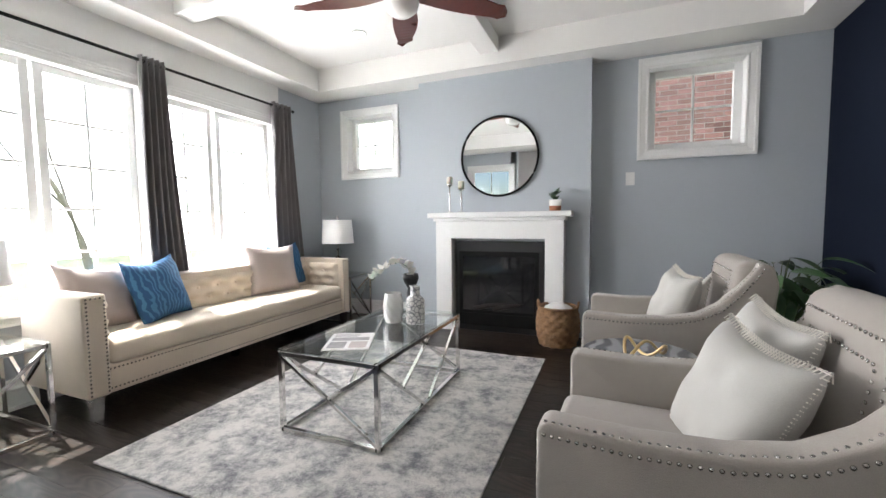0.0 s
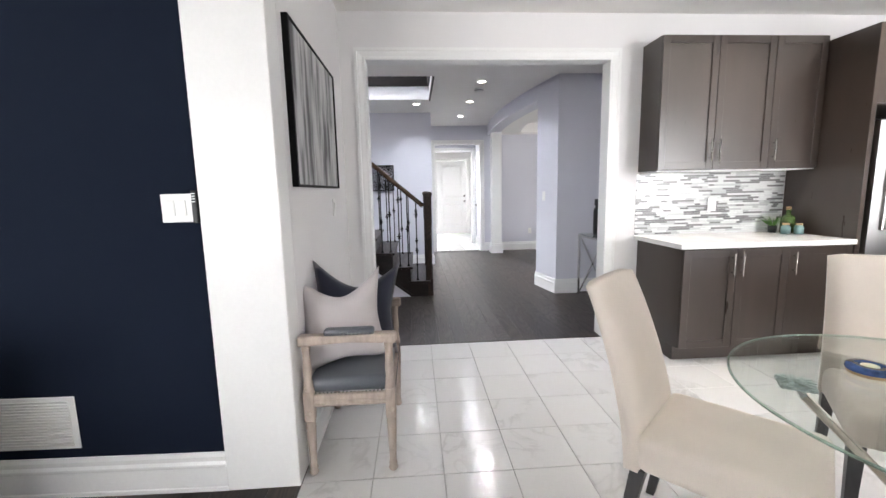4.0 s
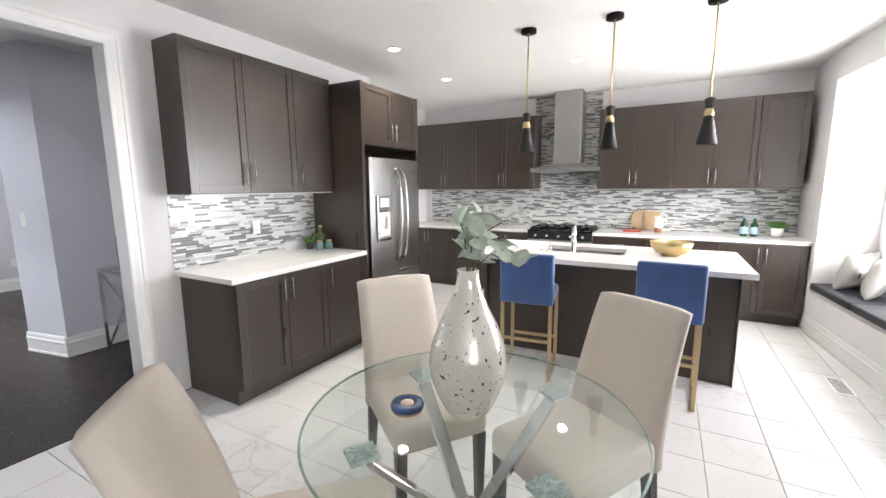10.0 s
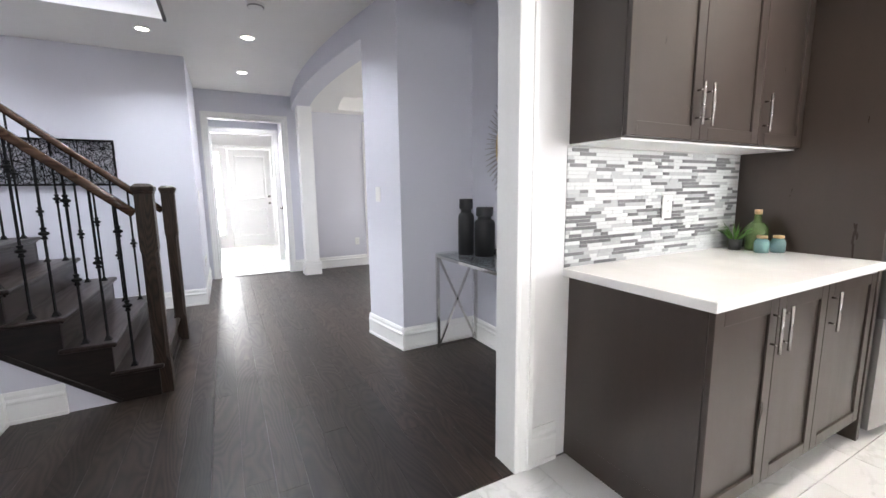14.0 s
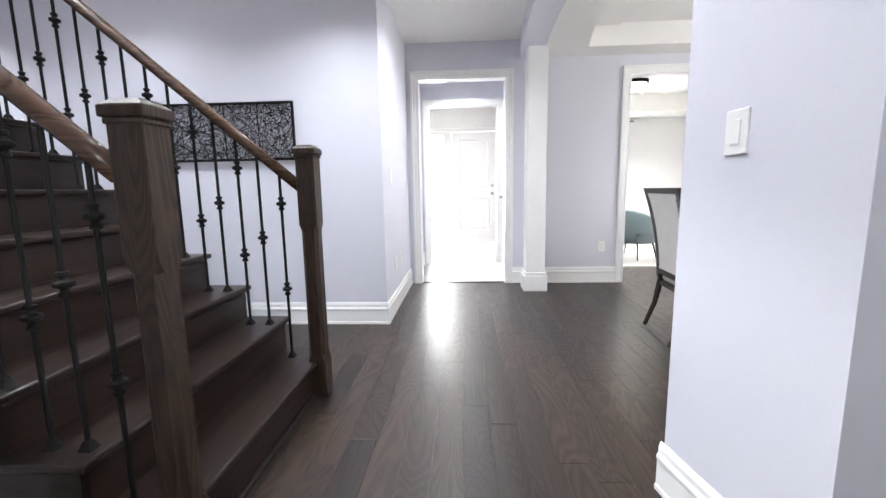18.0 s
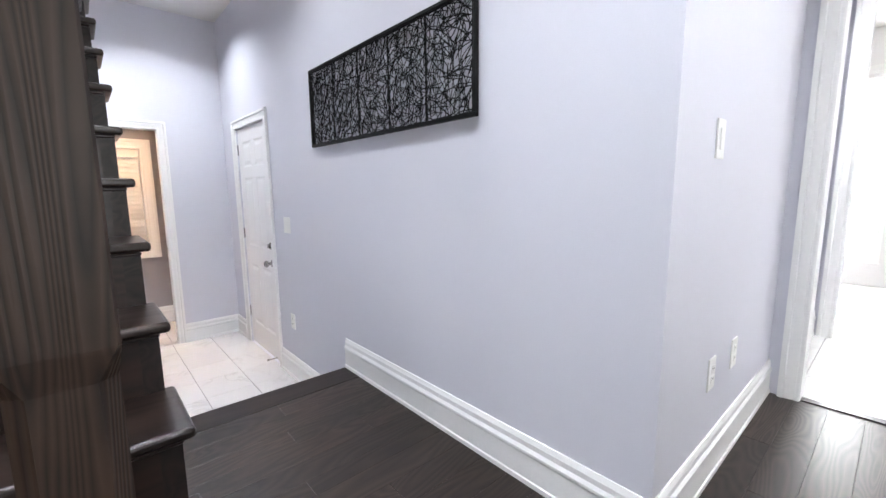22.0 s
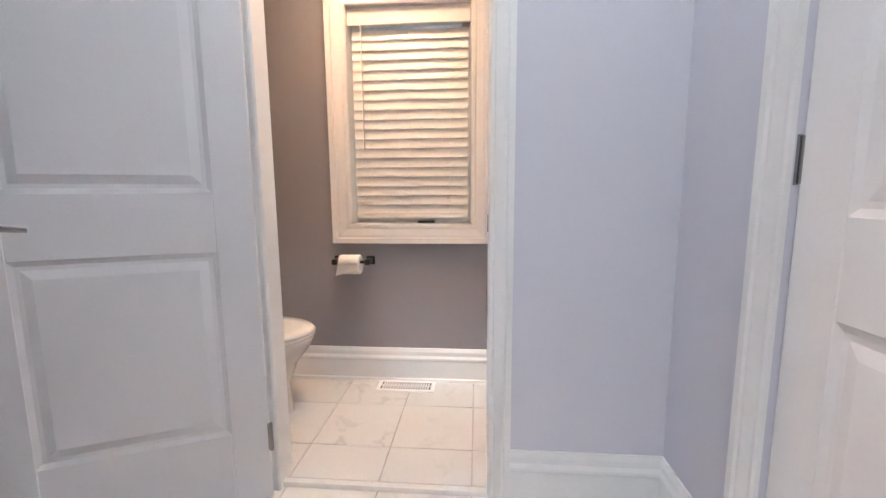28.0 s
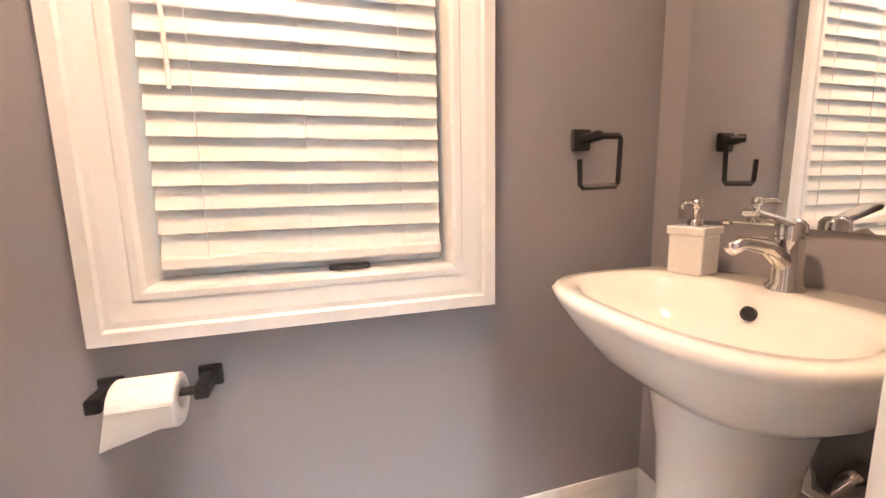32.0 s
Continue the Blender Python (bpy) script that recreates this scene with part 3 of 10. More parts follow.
def prism(bm, poly, z0, z1):
    """An upright prism over a plan outline."""
    a = [bm.verts.new((x, y, z0)) for x, y in poly]
    b = [bm.verts.new((x, y, z1)) for x, y in poly]
    bm.faces.new(a[::-1])
    bm.faces.new(b)
    n = len(poly)
    for i in range(n):
        bm.faces.new((a[i], a[(i + 1) % n], b[(i + 1) % n], b[i]))
    return bm


def extrude_profile(bm, prof, p, q, out):
    """Sweeps a moulding profile of (out, up) from p to q along a wall; out is the way off the wall."""
    p, q, out = Vector(p), Vector(q), Vector(out)
    rows = []
    for s in (p, q):
        rows.append([bm.verts.new(s + out * o + Vector((0, 0, u))) for o, u in prof])
    n = len(prof)
    for i in range(n):
        bm.faces.new((rows[0][i], rows[0][(i + 1) % n], rows[1][(i + 1) % n], rows[1][i]))
    bm.faces.new(rows[0][::-1])
    bm.faces.new(rows[1])
    return bm


def pillow(bm, w, h, d, n=14, flare=0.06, sag=0.0):
    """A stuffed square cushion standing in the xz plane, base at z 0, with pulled-out corners."""
    front, back = {}, {}
    for i in range(n + 1):
        for j in range(n + 1):
            u, v = 2 * i / n - 1, 2 * j / n - 1
            pull = 1 + flare * (abs(u * v) ** 1.5) - 0.05 * (1 - min(abs(u), abs(v)) ** 2) * (max(abs(u), abs(v)) ** 4)
            puff = ((1 - u ** 4) * (1 - v ** 4)) ** 0.6
            x, z = u * w / 2 * pull, h / 2 + v * h / 2 * pull
            wr = 0.012 * d / 0.15 * noise.noise(Vector((u * 2.3 + w * 7, v * 2.3, h * 5)))
            z -= sag * (1 - u * u) * (v + 1) / 2
            front[i, j] = bm.verts.new((x, -d / 2 * puff + wr * puff, z))
            edge = i in (0, n) or j in (0, n)
            back[i, j] = front[i, j] if edge else bm.verts.new((x, d / 2 * puff + wr * puff, z))
    for s in (front, back):
        for i in range(n):
            for j in range(n):
                vs = [s[i, j], s[i + 1, j], s[i + 1, j + 1], s[i, j + 1]]
                bm.faces.new(vs if s is front else vs[::-1])
    return bm


def tapered(bm, bottom, top, z0, z1):
    """A leg: bottom and top are (x0, y0, x1, y1) rectangles."""
    def ring(r, z):
        x0, y0, x1, y1 = r
        return [bm.verts.new(c) for c in ((x0, y0, z), (x1, y0, z), (x1, y1, z), (x0, y1, z))]
    a, b = ring(bottom, z0), ring(top, z1)
    bm.faces.new(a[::-1])
    bm.faces.new(b)
    for i in range(4):
        bm.faces.new((a[i], a[(i + 1) % 4], b[(i + 1) % 4], b[i]))
    return bm


def soft_box(bm, x0, y0, z0, x1, y1, z1, r=0.03, seg=3):
    return box(bm, x0, y0, z0, x1, y1, z1, r, seg)


def moved(bm, m):
    bmesh.ops.transform(bm, matrix=m, verts=bm.verts)
    return bm


def leaf_mesh(bm, m, length, width, curl=0.3, seg=5):
    """One leaf with a fold along its rib, pointing along +y of m."""
    left, mid, right = [], [], []
    for i in range(seg + 1):
        t = i / seg
        w = width / 2 * math.sin(math.pi * min(1, 0.06 + 0.94 * t)) ** 0.8 * (1 - 0.25 * t)
        y, z = length * t, -curl * length * t * t
        left.append(bm.verts.new(m @ Vector((-w, y, z + 0.25 * w))))
        mid.append(bm.verts.new(m @ Vector((0, y, z))))
        right.append(bm.verts.new(m @ Vector((w, y, z + 0.25 * w))))
    for i in range(seg):
        bm.faces.new((left[i], mid[i], mid[i + 1], left[i + 1]))
        bm.faces.new((mid[i], right[i], right[i + 1], mid[i + 1]))
    return bm


# ---------------------------------------------------------------- the plan
XN = 1.71        # floor and ceiling edge by the navy wall
NAVY_SLOPE = 0.0315
navy_x = lambda y: 1.535 + NAVY_SLOPE * (y + 0.05)   # face of the navy wall, slightly out of square
navy = lambda y, z, turn=0.0, off=0.0: pose(navy_x(y) - off, y, z, 0, 0, turn - math.degrees(math.atan(NAVY_SLOPE)))
YF, YC = 3.916, 3.76   # fireplace wall, chimney breast
XW = -3.20       # living room window wall
YP = -0.45      # wall with the abstract picture
XO = 3.216       # kitchen cabinet wall and hall opening
YB = -7.33       # kitchen back wall
XK = 3.72        # alcove beyond the fridge
XB = -1.20       # bay wall of the kitchen
LOW = -0.38      # lower landing
HK, HH, HL = 2.74, 2.70, 2.54
XA = 7.195       # long wall with the metal art
YH = -1.333
XD = 8.69        # doorway wall at the hall's end
YPW = 2.858      # powder room front
POWDER = LOW + 0.022   # powder room floor
XS0, XS1 = 4.93, 6.12  # stair


def wall(name, axis, pos, thick, a0, a1, z0, z1, mats, holes=(), label=""):
    """A wall on the plane axis = pos, thick towards +; mats: (low side, high side, reveals). holes: (a0, a1, z0, z1)."""
    bm = bmesh.new()
    cuts = sorted({a0, a1, *(h[0] for h in holes), *(h[1] for h in holes)})
    for c0, c1 in zip(cuts, cuts[1:]):
        spans = [(z0, z1)]
        for h0, h1, hz0, hz1 in holes:
            if h0 <= c0 + 1e-6 and c1 <= h1 + 1e-6:
                out = []
                for s0, s1 in spans:
                    if hz0 > s0:
                        out.append((s0, min(s1, hz0)))
                    if hz1 < s1:
                        out.append((max(s0, hz1), s1))
                spans = out
        for s0, s1 in spans:
            if axis == "x":
                box(bm, pos, c0, s0, pos + thick, c1, s1)
            else:
                box(bm, c0, pos, s0, c1, pos + thick, s1)
    bm.normal_update()
    k = 0 if axis == "x" else 1
    bmesh.ops.recalc_face_normals(bm, faces=bm.faces)
    for f in bm.faces:
        n = f.normal[k]
        f.material_index = 0 if n < -0.5 else 1 if n > 0.5 else 2
    return structure(name, bm, list(mats), label)


BASE = [(0, 0), (0.019, 0), (0.019, 0.018), (0.014, 0.022), (0.014, 0.115), (0.018, 0.122), (0.018, 0.132), (0.011, 0.145), (0.011, 0.165), (0.005, 0.185), (0, 0.185)]


def baseboard(p, q, out, z=0.0):
    bm = extrude_profile(bmesh.new(), BASE, (*p, z), (*q, z), (*out, 0))
    return structure("baseboard", bm, M_WHITE, "tall white moulded baseboard along the wall")


CASE = [(0, 0), (0, 0.45), (0.08, 0.62), (0.20, 0.62), (0.25, 0.50), (0.58, 0.74), (0.70, 0.74), (0.75, 1.0), (1.0, 1.0), (1.0, 0)]


def casing(name, axis, pos, side, a0, a1, z0, z1, w=0.09, d=0.022, sill=False, parent=None):
    """A mitred moulded frame round an opening, on one wall face; side: +1 or -1 off the wall."""
    ends = [((a0, -1), (z0, -1 if sill else 0)), ((a0, -1), (z1, 1)), ((a1, 1), (z1, 1)), ((a1, 1), (z0, -1 if sill else 0))]
    for k in range(4 if sill else 3):
        bm = bmesh.new()
        rows = []
        for (a, sa), (z, sz) in (ends[k], ends[(k + 1) % 4]):
            row = []
            for u, e in CASE:
                aa, zz, off = a + sa * u * w, z + sz * u * w, pos + side * e * d
                row.append(bm.verts.new((off, aa, zz) if axis == "x" else (aa, off, zz)))
            rows.append(row)
        n = len(CASE)
        for i in range(n):
            bm.faces.new((rows[0][i], rows[0][(i + 1) % n], rows[1][(i + 1) % n], rows[1][i]))
        bm.faces.new(rows[0][::-1])
        bm.faces.new(rows[1])
        ob = part("trim", bm, M_WHITE, parent)
        if parent is None:
            tagged(ob, "white moulded casing round the opening", "", "", "structure")


# living room
WZ0, WZ1 = 0.58, 2.13
BIG = [(0.66, 1.84, WZ0, WZ1), (2.00, 3.15, WZ0, WZ1)]
wall("wall_living_windows", "x", XW - 0.2, 0.2, -0.9, YF, 0, 3.0, (M_WHITE, M_BLUEGREY, M_WHITE), BIG)
SW = (-2.79, -2.19, 1.69, 2.32)   # small window, left of the chimney
BW = (0.40, 1.11, 1.72, 2.42)     # small window, right of it
wall("wall_fireplace", "y", YF, 0.25, XW - 0.2, XN + 0.15, 0, 3.0, (M_BLUEGREY, M_WHITE, M_WHITE), [SW, BW])
CX0, CX1 = -1.78, -0.07
structure("chimney_breast", boxed(CX0, YC, 0, CX1, YF, 2.6), M_BLUEGREY, "pale blue-grey chimney breast")
structure("wall_navy", prism(bmesh.new(), [(navy_x(-0.125), -0.125), (1.83, -0.125), (1.83, YF), (navy_x(YF), YF)], 0, 3.0), M_NAVY, "navy painted wall with a large painting")
structure("wall_end_column", boxed(1.512, YP, 0, 1.66, -0.1255, 3.0, 0.004), M_WHITE, "white painted wall end beside the navy wall")
wall("wall_picture", "y", YP, 0.12, 1.66, XO, 0, HK + 0.3, (M_KITWALL, M_WHITE, M_WHITE))
REAR = (-2.72, -1.86, 0.5, 2.2)   # window behind the walk's start, seen in the round mirror
wall("wall_living_back", "y", -0.9 - 0.12, 0.12, XW - 0.2, -1.70, 0, 3.0, (M_WHITE, M_BLUEGREY, M_WHITE), [REAR])
# ceiling of the living room: dropped border with a raised field crossed by beams
bm = bmesh.new()
CB = (XW + 0.30, -0.25, XN - 0.36, YF - 0.36)
HT = 2.78
box(bm, XW - 0.2, -1.02, HL, XN + 0.12, CB[1], HL + 0.3)
box(bm, XW - 0.2, CB[3], HL, XN + 0.12, YF + 0.2, HL + 0.3)
box(bm, XW - 0.2, CB[1], HL, CB[0], CB[3], HL + 0.3)
box(bm, CB[2], CB[1], HL, XN + 0.12, CB[3], HL + 0.3)
box(bm, XW - 0.2, -1.02, HT, XN + 0.12, YF + 0.2, HT + 0.15)
structure("ceiling_living", bm, M_CEIL, "white coffered ceiling with dropped border")
for name, b in (("ceiling_beam", (CB[0], 1.93, HT - 0.14, CB[2], 2.09, HT)), ("ceiling_beam", (-1.05, CB[1], HT - 0.135, -0.87, CB[3], HT))):
    structure(name, boxed(*b, 0.006), M_CEIL, "white boxed beam across the raised ceiling")

# kitchen and dining corner
OP = (-2.66, -0.656, 0.0, 2.377)
wall("wall_opening", "x", XO, 0.125, -5.25, YP + 0.12, 0, HK + 0.3, (M_KITWALL, M_LILAC, M_WHITE), [OP])
wall("wall_fridge_return", "y", -5.37, 0.12, XO + 0.125, XK + 0.12, 0, HK + 0.3, (M_KITWALL, M_WHITE, M_WHITE))
wall("wall_alcove", "x", XK, 0.12, YB - 0.12, -5.37, 0, HK + 0.3, (M_KITWALL, M_WHITE, M_WHITE))
wall("wall_kitchen_back", "y", YB - 0.15, 0.15, -2.1, XK + 0.12, 0, HK + 0.3, (M_WHITE, M_KITWALL, M_WHITE))
BAYY0, BAYY1, BAYX = -6.60, -4.22, -1.66
BAY_TURN = Matrix.Translation((XB, BAYY0, 0)) @ Matrix.Rotation(math.radians(5.4), 4, "Z") @ Matrix.Translation((-XB, -BAYY0, 0))


def turned_bay(before):
    """Swings what was built since then round the south jamb of the bay."""
    for ob in list(bpy.data.objects):
        if ob not in before and ob.parent is None:
            ob.matrix_basis = BAY_TURN @ ob.matrix_basis


wall("wall_bay_end", "x", XB - 0.12, 0.12, YB, BAYY0, 0, HK + 0.3, (M_KITWALL, M_KITWALL, M_KITWALL))
built = set(bpy.data.objects)
wall("wall_bay", "x", XB - 0.12, 0.12, BAYY0, -0.9, 0, HK + 0.3, (M_KITWALL, M_KITWALL, M_KITWALL), [(BAYY0, BAYY1, 0.42, 2.46)])
BAYW = [(-6.47, -5.45, 0.62, 2.29), (-5.37, -4.35, 0.62, 2.29)]
wall("wall_bay_window", "x", BAYX - 0.15, 0.15, BAYY0 - 0.12, BAYY1 + 0.12, 0, HK, (M_WHITE, M_KITWALL, M_WHITE), BAYW)
for y in (BAYY0 - 0.12, BAYY1):
    wall("wall_bay_side", "y", y, 0.12, BAYX, XB - 0.12, 0, HK, (M_KITWALL, M_KITWALL, M_KITWALL))
structure("ceiling_bay", boxed(BAYX, BAYY0, 2.46, XB - 0.12, BAYY1, 2.6), M_CEIL, "white soffit over the window seat")
# unseen overhang, added to keep a sun stripe off the kitchen floor
structure("bay_sun_blocker", boxed(BAYX - 1.0, BAYY0 - 0.4, 2.62, BAYX, BAYY1 + 0.4, 2.72), M_WHITE, "unseen overhang added outside the bay to block the sun")
turned_bay(built)
structure("ceiling_kitchen", boxed(-2.14, YB, HK, XK + 0.12, YP, HK + 0.15), M_CEIL, "smooth white kitchen ceiling")
structure("ceiling_step", boxed(-2.02, -1.02, HL, XB - 0.12, -0.9, HK + 0.15), M_CEIL)
wall("wall_dining_side", "x", -1.86, 0.12, -1.02, -0.9, 0, HK, (M_KITWALL, M_KITWALL, M_KITWALL))

# hall
wall("wall_hall_left", "y", -0.43, 0.12, XO + 0.125, XS0 - 0.03, 0, HH, (M_LILAC, M_WHITE, M_LILAC))
wall("wall_stair_left", "x", XS0 - 0.15, 0.12, -0.31, 4.2, 0, 5.6, (M_WHITE, M_LILAC, M_LILAC))
wall("wall_art", "x", XA, 0.12, YH, YPW + 0.12, LOW - 0.02, HH, (M_LILAC, M_WHITE, M_LILAC), [(1.67, 2.44, LOW, LOW + 2.03)])
wall("wall_art_upper", "x", XA, 0.12, YH, 4.2, HH, 5.6, (M_LILAC, M_WHITE, M_LILAC))
wall("wall_hall_short", "y", YH, 0.12, XA + 0.12, XD, 0, HH, (M_LILAC, M_WHITE, M_LILAC))
D1 = (-2.442, -1.474, 0, 2.31)
D2 = (-5.75, -3.80, 0, 2.30)
wall("wall_hall_end", "x", XD, 0.12, -7.0, YH + 0.12, 0, HH + 0.2, (M_LILAC, M_LILAC, M_WHITE), [D1, D2])
wall("wall_niche_side", "x", 4.79, 0.12, -3.43, -2.788, 0, HH + 0.2, (M_LILAC, M_DINING, M_LILAC))
wall("wall_niche_back", "y", -3.55, 0.12, XO + 0.125, 4.79, 0, HH + 0.2, (M_DINING, M_LILAC, M_LILAC))
wall("wall_niche_back_end", "y", -3.55, 0.12, 4.79, 4.91, 0, HH + 0.2, (M_DINING, M_LILAC, M_LILAC))
wall("wall_dining_west", "x", 4.79, 0.12, -7.0, -3.55, 0, HH + 0.2, (M_WHITE, M_DINING, M_WHITE))
wall("wall_dining_south", "y", -7.12, 0.12, 4.79, XD + 0.12, 0, HH + 0.2, (M_WHITE, M_DINING, M_WHITE), [(5.6, 7.8, 0.7, 2.2)])
# curved wall and header between hall and dining room
ACX, ACY, AR = 7.30, -14.626, 12.10


def arc(x0, x1, r, n):
    return [(x, ACY + math.sqrt(r * r - (x - ACX) ** 2)) for x in np.linspace(x0, x1, n)]


bm = prism(bmesh.new(), arc(4.79, 5.32, AR, 8) + [(5.32, -2.87), (4.91, -2.93)], 0, HH + 0.2)
structure("wall_curved", bm, M_LILAC, "pale lilac curved wall end with light switch")
bm = prism(bmesh.new(), arc(5.32, XD, AR, 40) + arc(5.32, XD, AR - 0.24, 40)[::-1], 2.50, HH + 0.02)
structure("arch_header", bm, M_LILAC, "curved header dropped below the hall ceiling")
# ceilings
SW0, SW1, SWY0, SWY1 = XS0 - 0.03, XS1 + 0.04, -1.28, 2.6
bm = bmesh.new()
box(bm, XO + 0.125, -3.55, HH, XD + 0.12, SWY0, HH + 0.25)
box(bm, XO + 0.125, SWY0, HH, SW0, -0.31, HH + 0.25)
box(bm, SW1, SWY0, HH, XA, YPW + 0.12, HH + 0.25)
box(bm, SW0, SWY1, HH, SW1, YPW + 0.12, HH + 0.25)
structure("ceiling_hall", bm, M_CEIL, "white hall ceiling with the stairwell opening")
structure("ceiling_stairwell", boxed(XS0 - 0.15, -1.4, 5.4, XA + 0.12, 4.2, 5.5), M_CEIL)
wall("wall_stairwell_south", "y", -1.40, 0.12, XS0 - 0.15, XA, HH + 0.25, 5.5, (M_LILAC, M_LILAC, M_LILAC))
wall("wall_stairwell_west", "x", XS0 - 0.15, 0.12, -1.28, -0.31, HH + 0.25, 5.6, (M_WHITE, M_LILAC, M_LILAC))
wall("wall_stairwell_north", "y", 4.2, 0.12, XS0 - 0.15, XA + 0.12, LOW, 5.5, (M_LILAC, M_LILAC, M_LILAC))
# dining room ceiling with a tray, straight on three sides and curved along the header
bm = bmesh.new()
TX0, TX1, TY0, TR = 5.32, 8.38, -6.45, 6.345
tray = [(x, -9.42 + math.sqrt(TR * TR - (x - 6.90) ** 2)) for x in np.linspace(TX0, TX1, 17)]
rim = [(x, ACY + math.sqrt((AR - 0.12) ** 2 - (x - ACX) ** 2)) for x in np.linspace(4.85, XD, 17)]
for k in range(16):
    bm.faces.new([bm.verts.new((x, y, 2.503)) for x, y in (tray[k], tray[k + 1], rim[k + 1], rim[k])])
    (xa, ya), (xb, yb) = tray[k], tray[k + 1]
    bm.faces.new([bm.verts.new(p) for p in ((xa, ya, 2.503), (xb, yb, 2.503), (xb, yb, 2.72), (xa, ya, 2.72))])
    bm.faces.new([bm.verts.new(p) for p in ((xa, ya, 2.72), (xb, yb, 2.72), (xb, TY0, 2.72), (xa, TY0, 2.72))])
for q in (((4.85, -7.0), (TX0, TY0), tray[0], rim[0]), ((XD, -7.0), (TX1, TY0), tray[-1], rim[-1]), ((4.85, -7.0), (XD, -7.0), (TX1, TY0), (TX0, TY0))):
    bm.faces.new([bm.verts.new((x, y, 2.503)) for x, y in q])
for p, q in (((TX0, TY0), tray[0]), ((TX1, TY0), tray[-1]), ((TX0, TY0), (TX1, TY0))):
    bm.faces.new([bm.verts.new(v) for v in ((*p, 2.503), (*q, 2.503), (*q, 2.72), (*p, 2.72))])
bmesh.ops.remove_doubles(bm, verts=bm.verts, dist=0.0005)
bmesh.ops.recalc_face_normals(bm, faces=bm.faces)
structure("ceiling_dining", bm, M_CEIL, "dining room ceiling with a recessed tray curved along the header")
structure("ceiling_dining_upper", boxed(4.79, -7.12, 2.73, XD + 0.12, -3.56, 2.9), M_CEIL)

# pilaster
bm = bmesh.new()
box(bm, 8.28, -2.83, 0.20, 8.48, -2.63, 2.50, 0.003)
structure("pilaster", bm, M_WHITE, "square white pilaster carrying the curved header")
bm = boxed(8.255, -2.855, 0, 8.505, -2.605, 0.17, 0.004)
box(bm, 8.265, -2.845, 0.17, 8.495, -2.615, 0.205, 0.008, 2)
structure("pilaster_base", bm, M_WHITE, "white moulded plinth of the pilaster")

# vestibule and entry
wall("wall_vestibule_left", "y", -1.36, 0.12, XD + 0.12, 10.0, 0, 2.72, (M_LILAC, M_WHITE, M_WHITE))
wall("wall_vestibule_right", "y", -2.66, 0.12, XD + 0.12, 10.0, 0, 2.72, (M_WHITE, M_LILAC, M_WHITE))
wall("wall_vestibule_door", "x", 10.0, 0.12, -3.2, -0.2, 0, 2.72, (M_LILAC, M_KITWALL, M_WHITE), [(-2.442, -1.478, 0, 2.28)])
wall("wall_entry_left", "y", -0.2, 0.12, 10.0, 12.5, 0, 2.72, (M_KITWALL, M_WHITE, M_WHITE))
wall("wall_entry_right", "y", -3.3, 0.12, 10.0, 12.5, 0, 2.72, (M_WHITE, M_KITWALL, M_WHITE))
wall("wall_entry_door", "x", 12.4, 0.15, -3.3, -0.1, 0, 2.72, (M_KITWALL, M_WHITE, M_WHITE), [(-2.62, -1.72, 0, 2.24), (-1.60, -1.24, 0.25, 2.2)])
structure("ceiling_entry", boxed(XD + 0.12, -3.3, 2.70, 12.5, -0.1, 2.8), M_CEIL, "white entry ceiling")
# far sitting room beyond the dining room
wall("wall_far_window", "x", 12.4, 0.15, -8.2, -3.3, 0, 2.75, (M_KITWALL, M_WHITE, M_WHITE), [(-4.75, -3.55, 0.5, 2.2)])
wall("wall_far_south", "y", -8.2, 0.12, XD + 0.12, 12.5, 0, 2.75, (M_WHITE, M_KITWALL, M_WHITE))
bm = boxed(XD + 0.12, -8.2, 2.72, 12.5, -3.3, 2.85)
box(bm, 11.7, -8.2, 2.42, 12.4, -3.3, 2.72)
box(bm, XD + 0.12, -8.2, 2.42, 11.7, -7.4, 2.72)
structure("ceiling_far_room", bm, M_CEIL)

# lower landing and powder room
bm = bmesh.new()
low = lambda y: 0.63 + 0.815 * (y + 0.103)   # underside of the stair's edge board
LOW_Y0 = -0.103 - 0.63 / 0.815
a = [bm.verts.new((6.13, y, z)) for y, z in ((LOW_Y0 + 0.012, LOW), (1.87, LOW), (1.87, 2.275), (-0.103 + 1.645 / 0.815, 2.275), (LOW_Y0 + 0.012, low(LOW_Y0 + 0.012)))]
b = [bm.verts.new((6.16, v.co.y, v.co.z)) for v in a]
bm.faces.new(a[::-1])
bm.faces.new(b)
for i in range(5):
    bm.faces.new((a[i], a[(i + 1) % 5], b[(i + 1) % 5], b[i]))
structure("wall_under_stair", bm, M_LILAC, "pale lilac wall below the sloping stair")
wall("wall_landing_left", "x", 4.78, 0.12, 1.75, YPW + 0.12, LOW, HH, (M_WHITE, M_LILAC, M_LILAC))
wall("wall_landing_return", "y", 1.75, 0.12, 4.9, 6.04, LOW, 2.2, (M_WHITE, M_LILAC, M_LILAC))
PD = (5.925, 6.635, LOW, LOW + 2.03)
wall("wall_powder_front", "y", YPW, 0.07, 4.78, XA, LOW, HH, (M_LILAC, M_MAUVE, M_WHITE), [PD])
PWIN = (5.96, 6.57, 0.49, 1.54)
wall("wall_powder_window", "y", 3.67, 0.2, 4.9, XA + 0.12, LOW, 2.4, (M_MAUVE, M_WHITE, M_WHITE), [PWIN])
wall("wall_powder_left", "x", 5.0, 0.12, YPW + 0.07, 3.67, LOW, 2.4, (M_WHITE, M_MAUVE, M_WHITE))
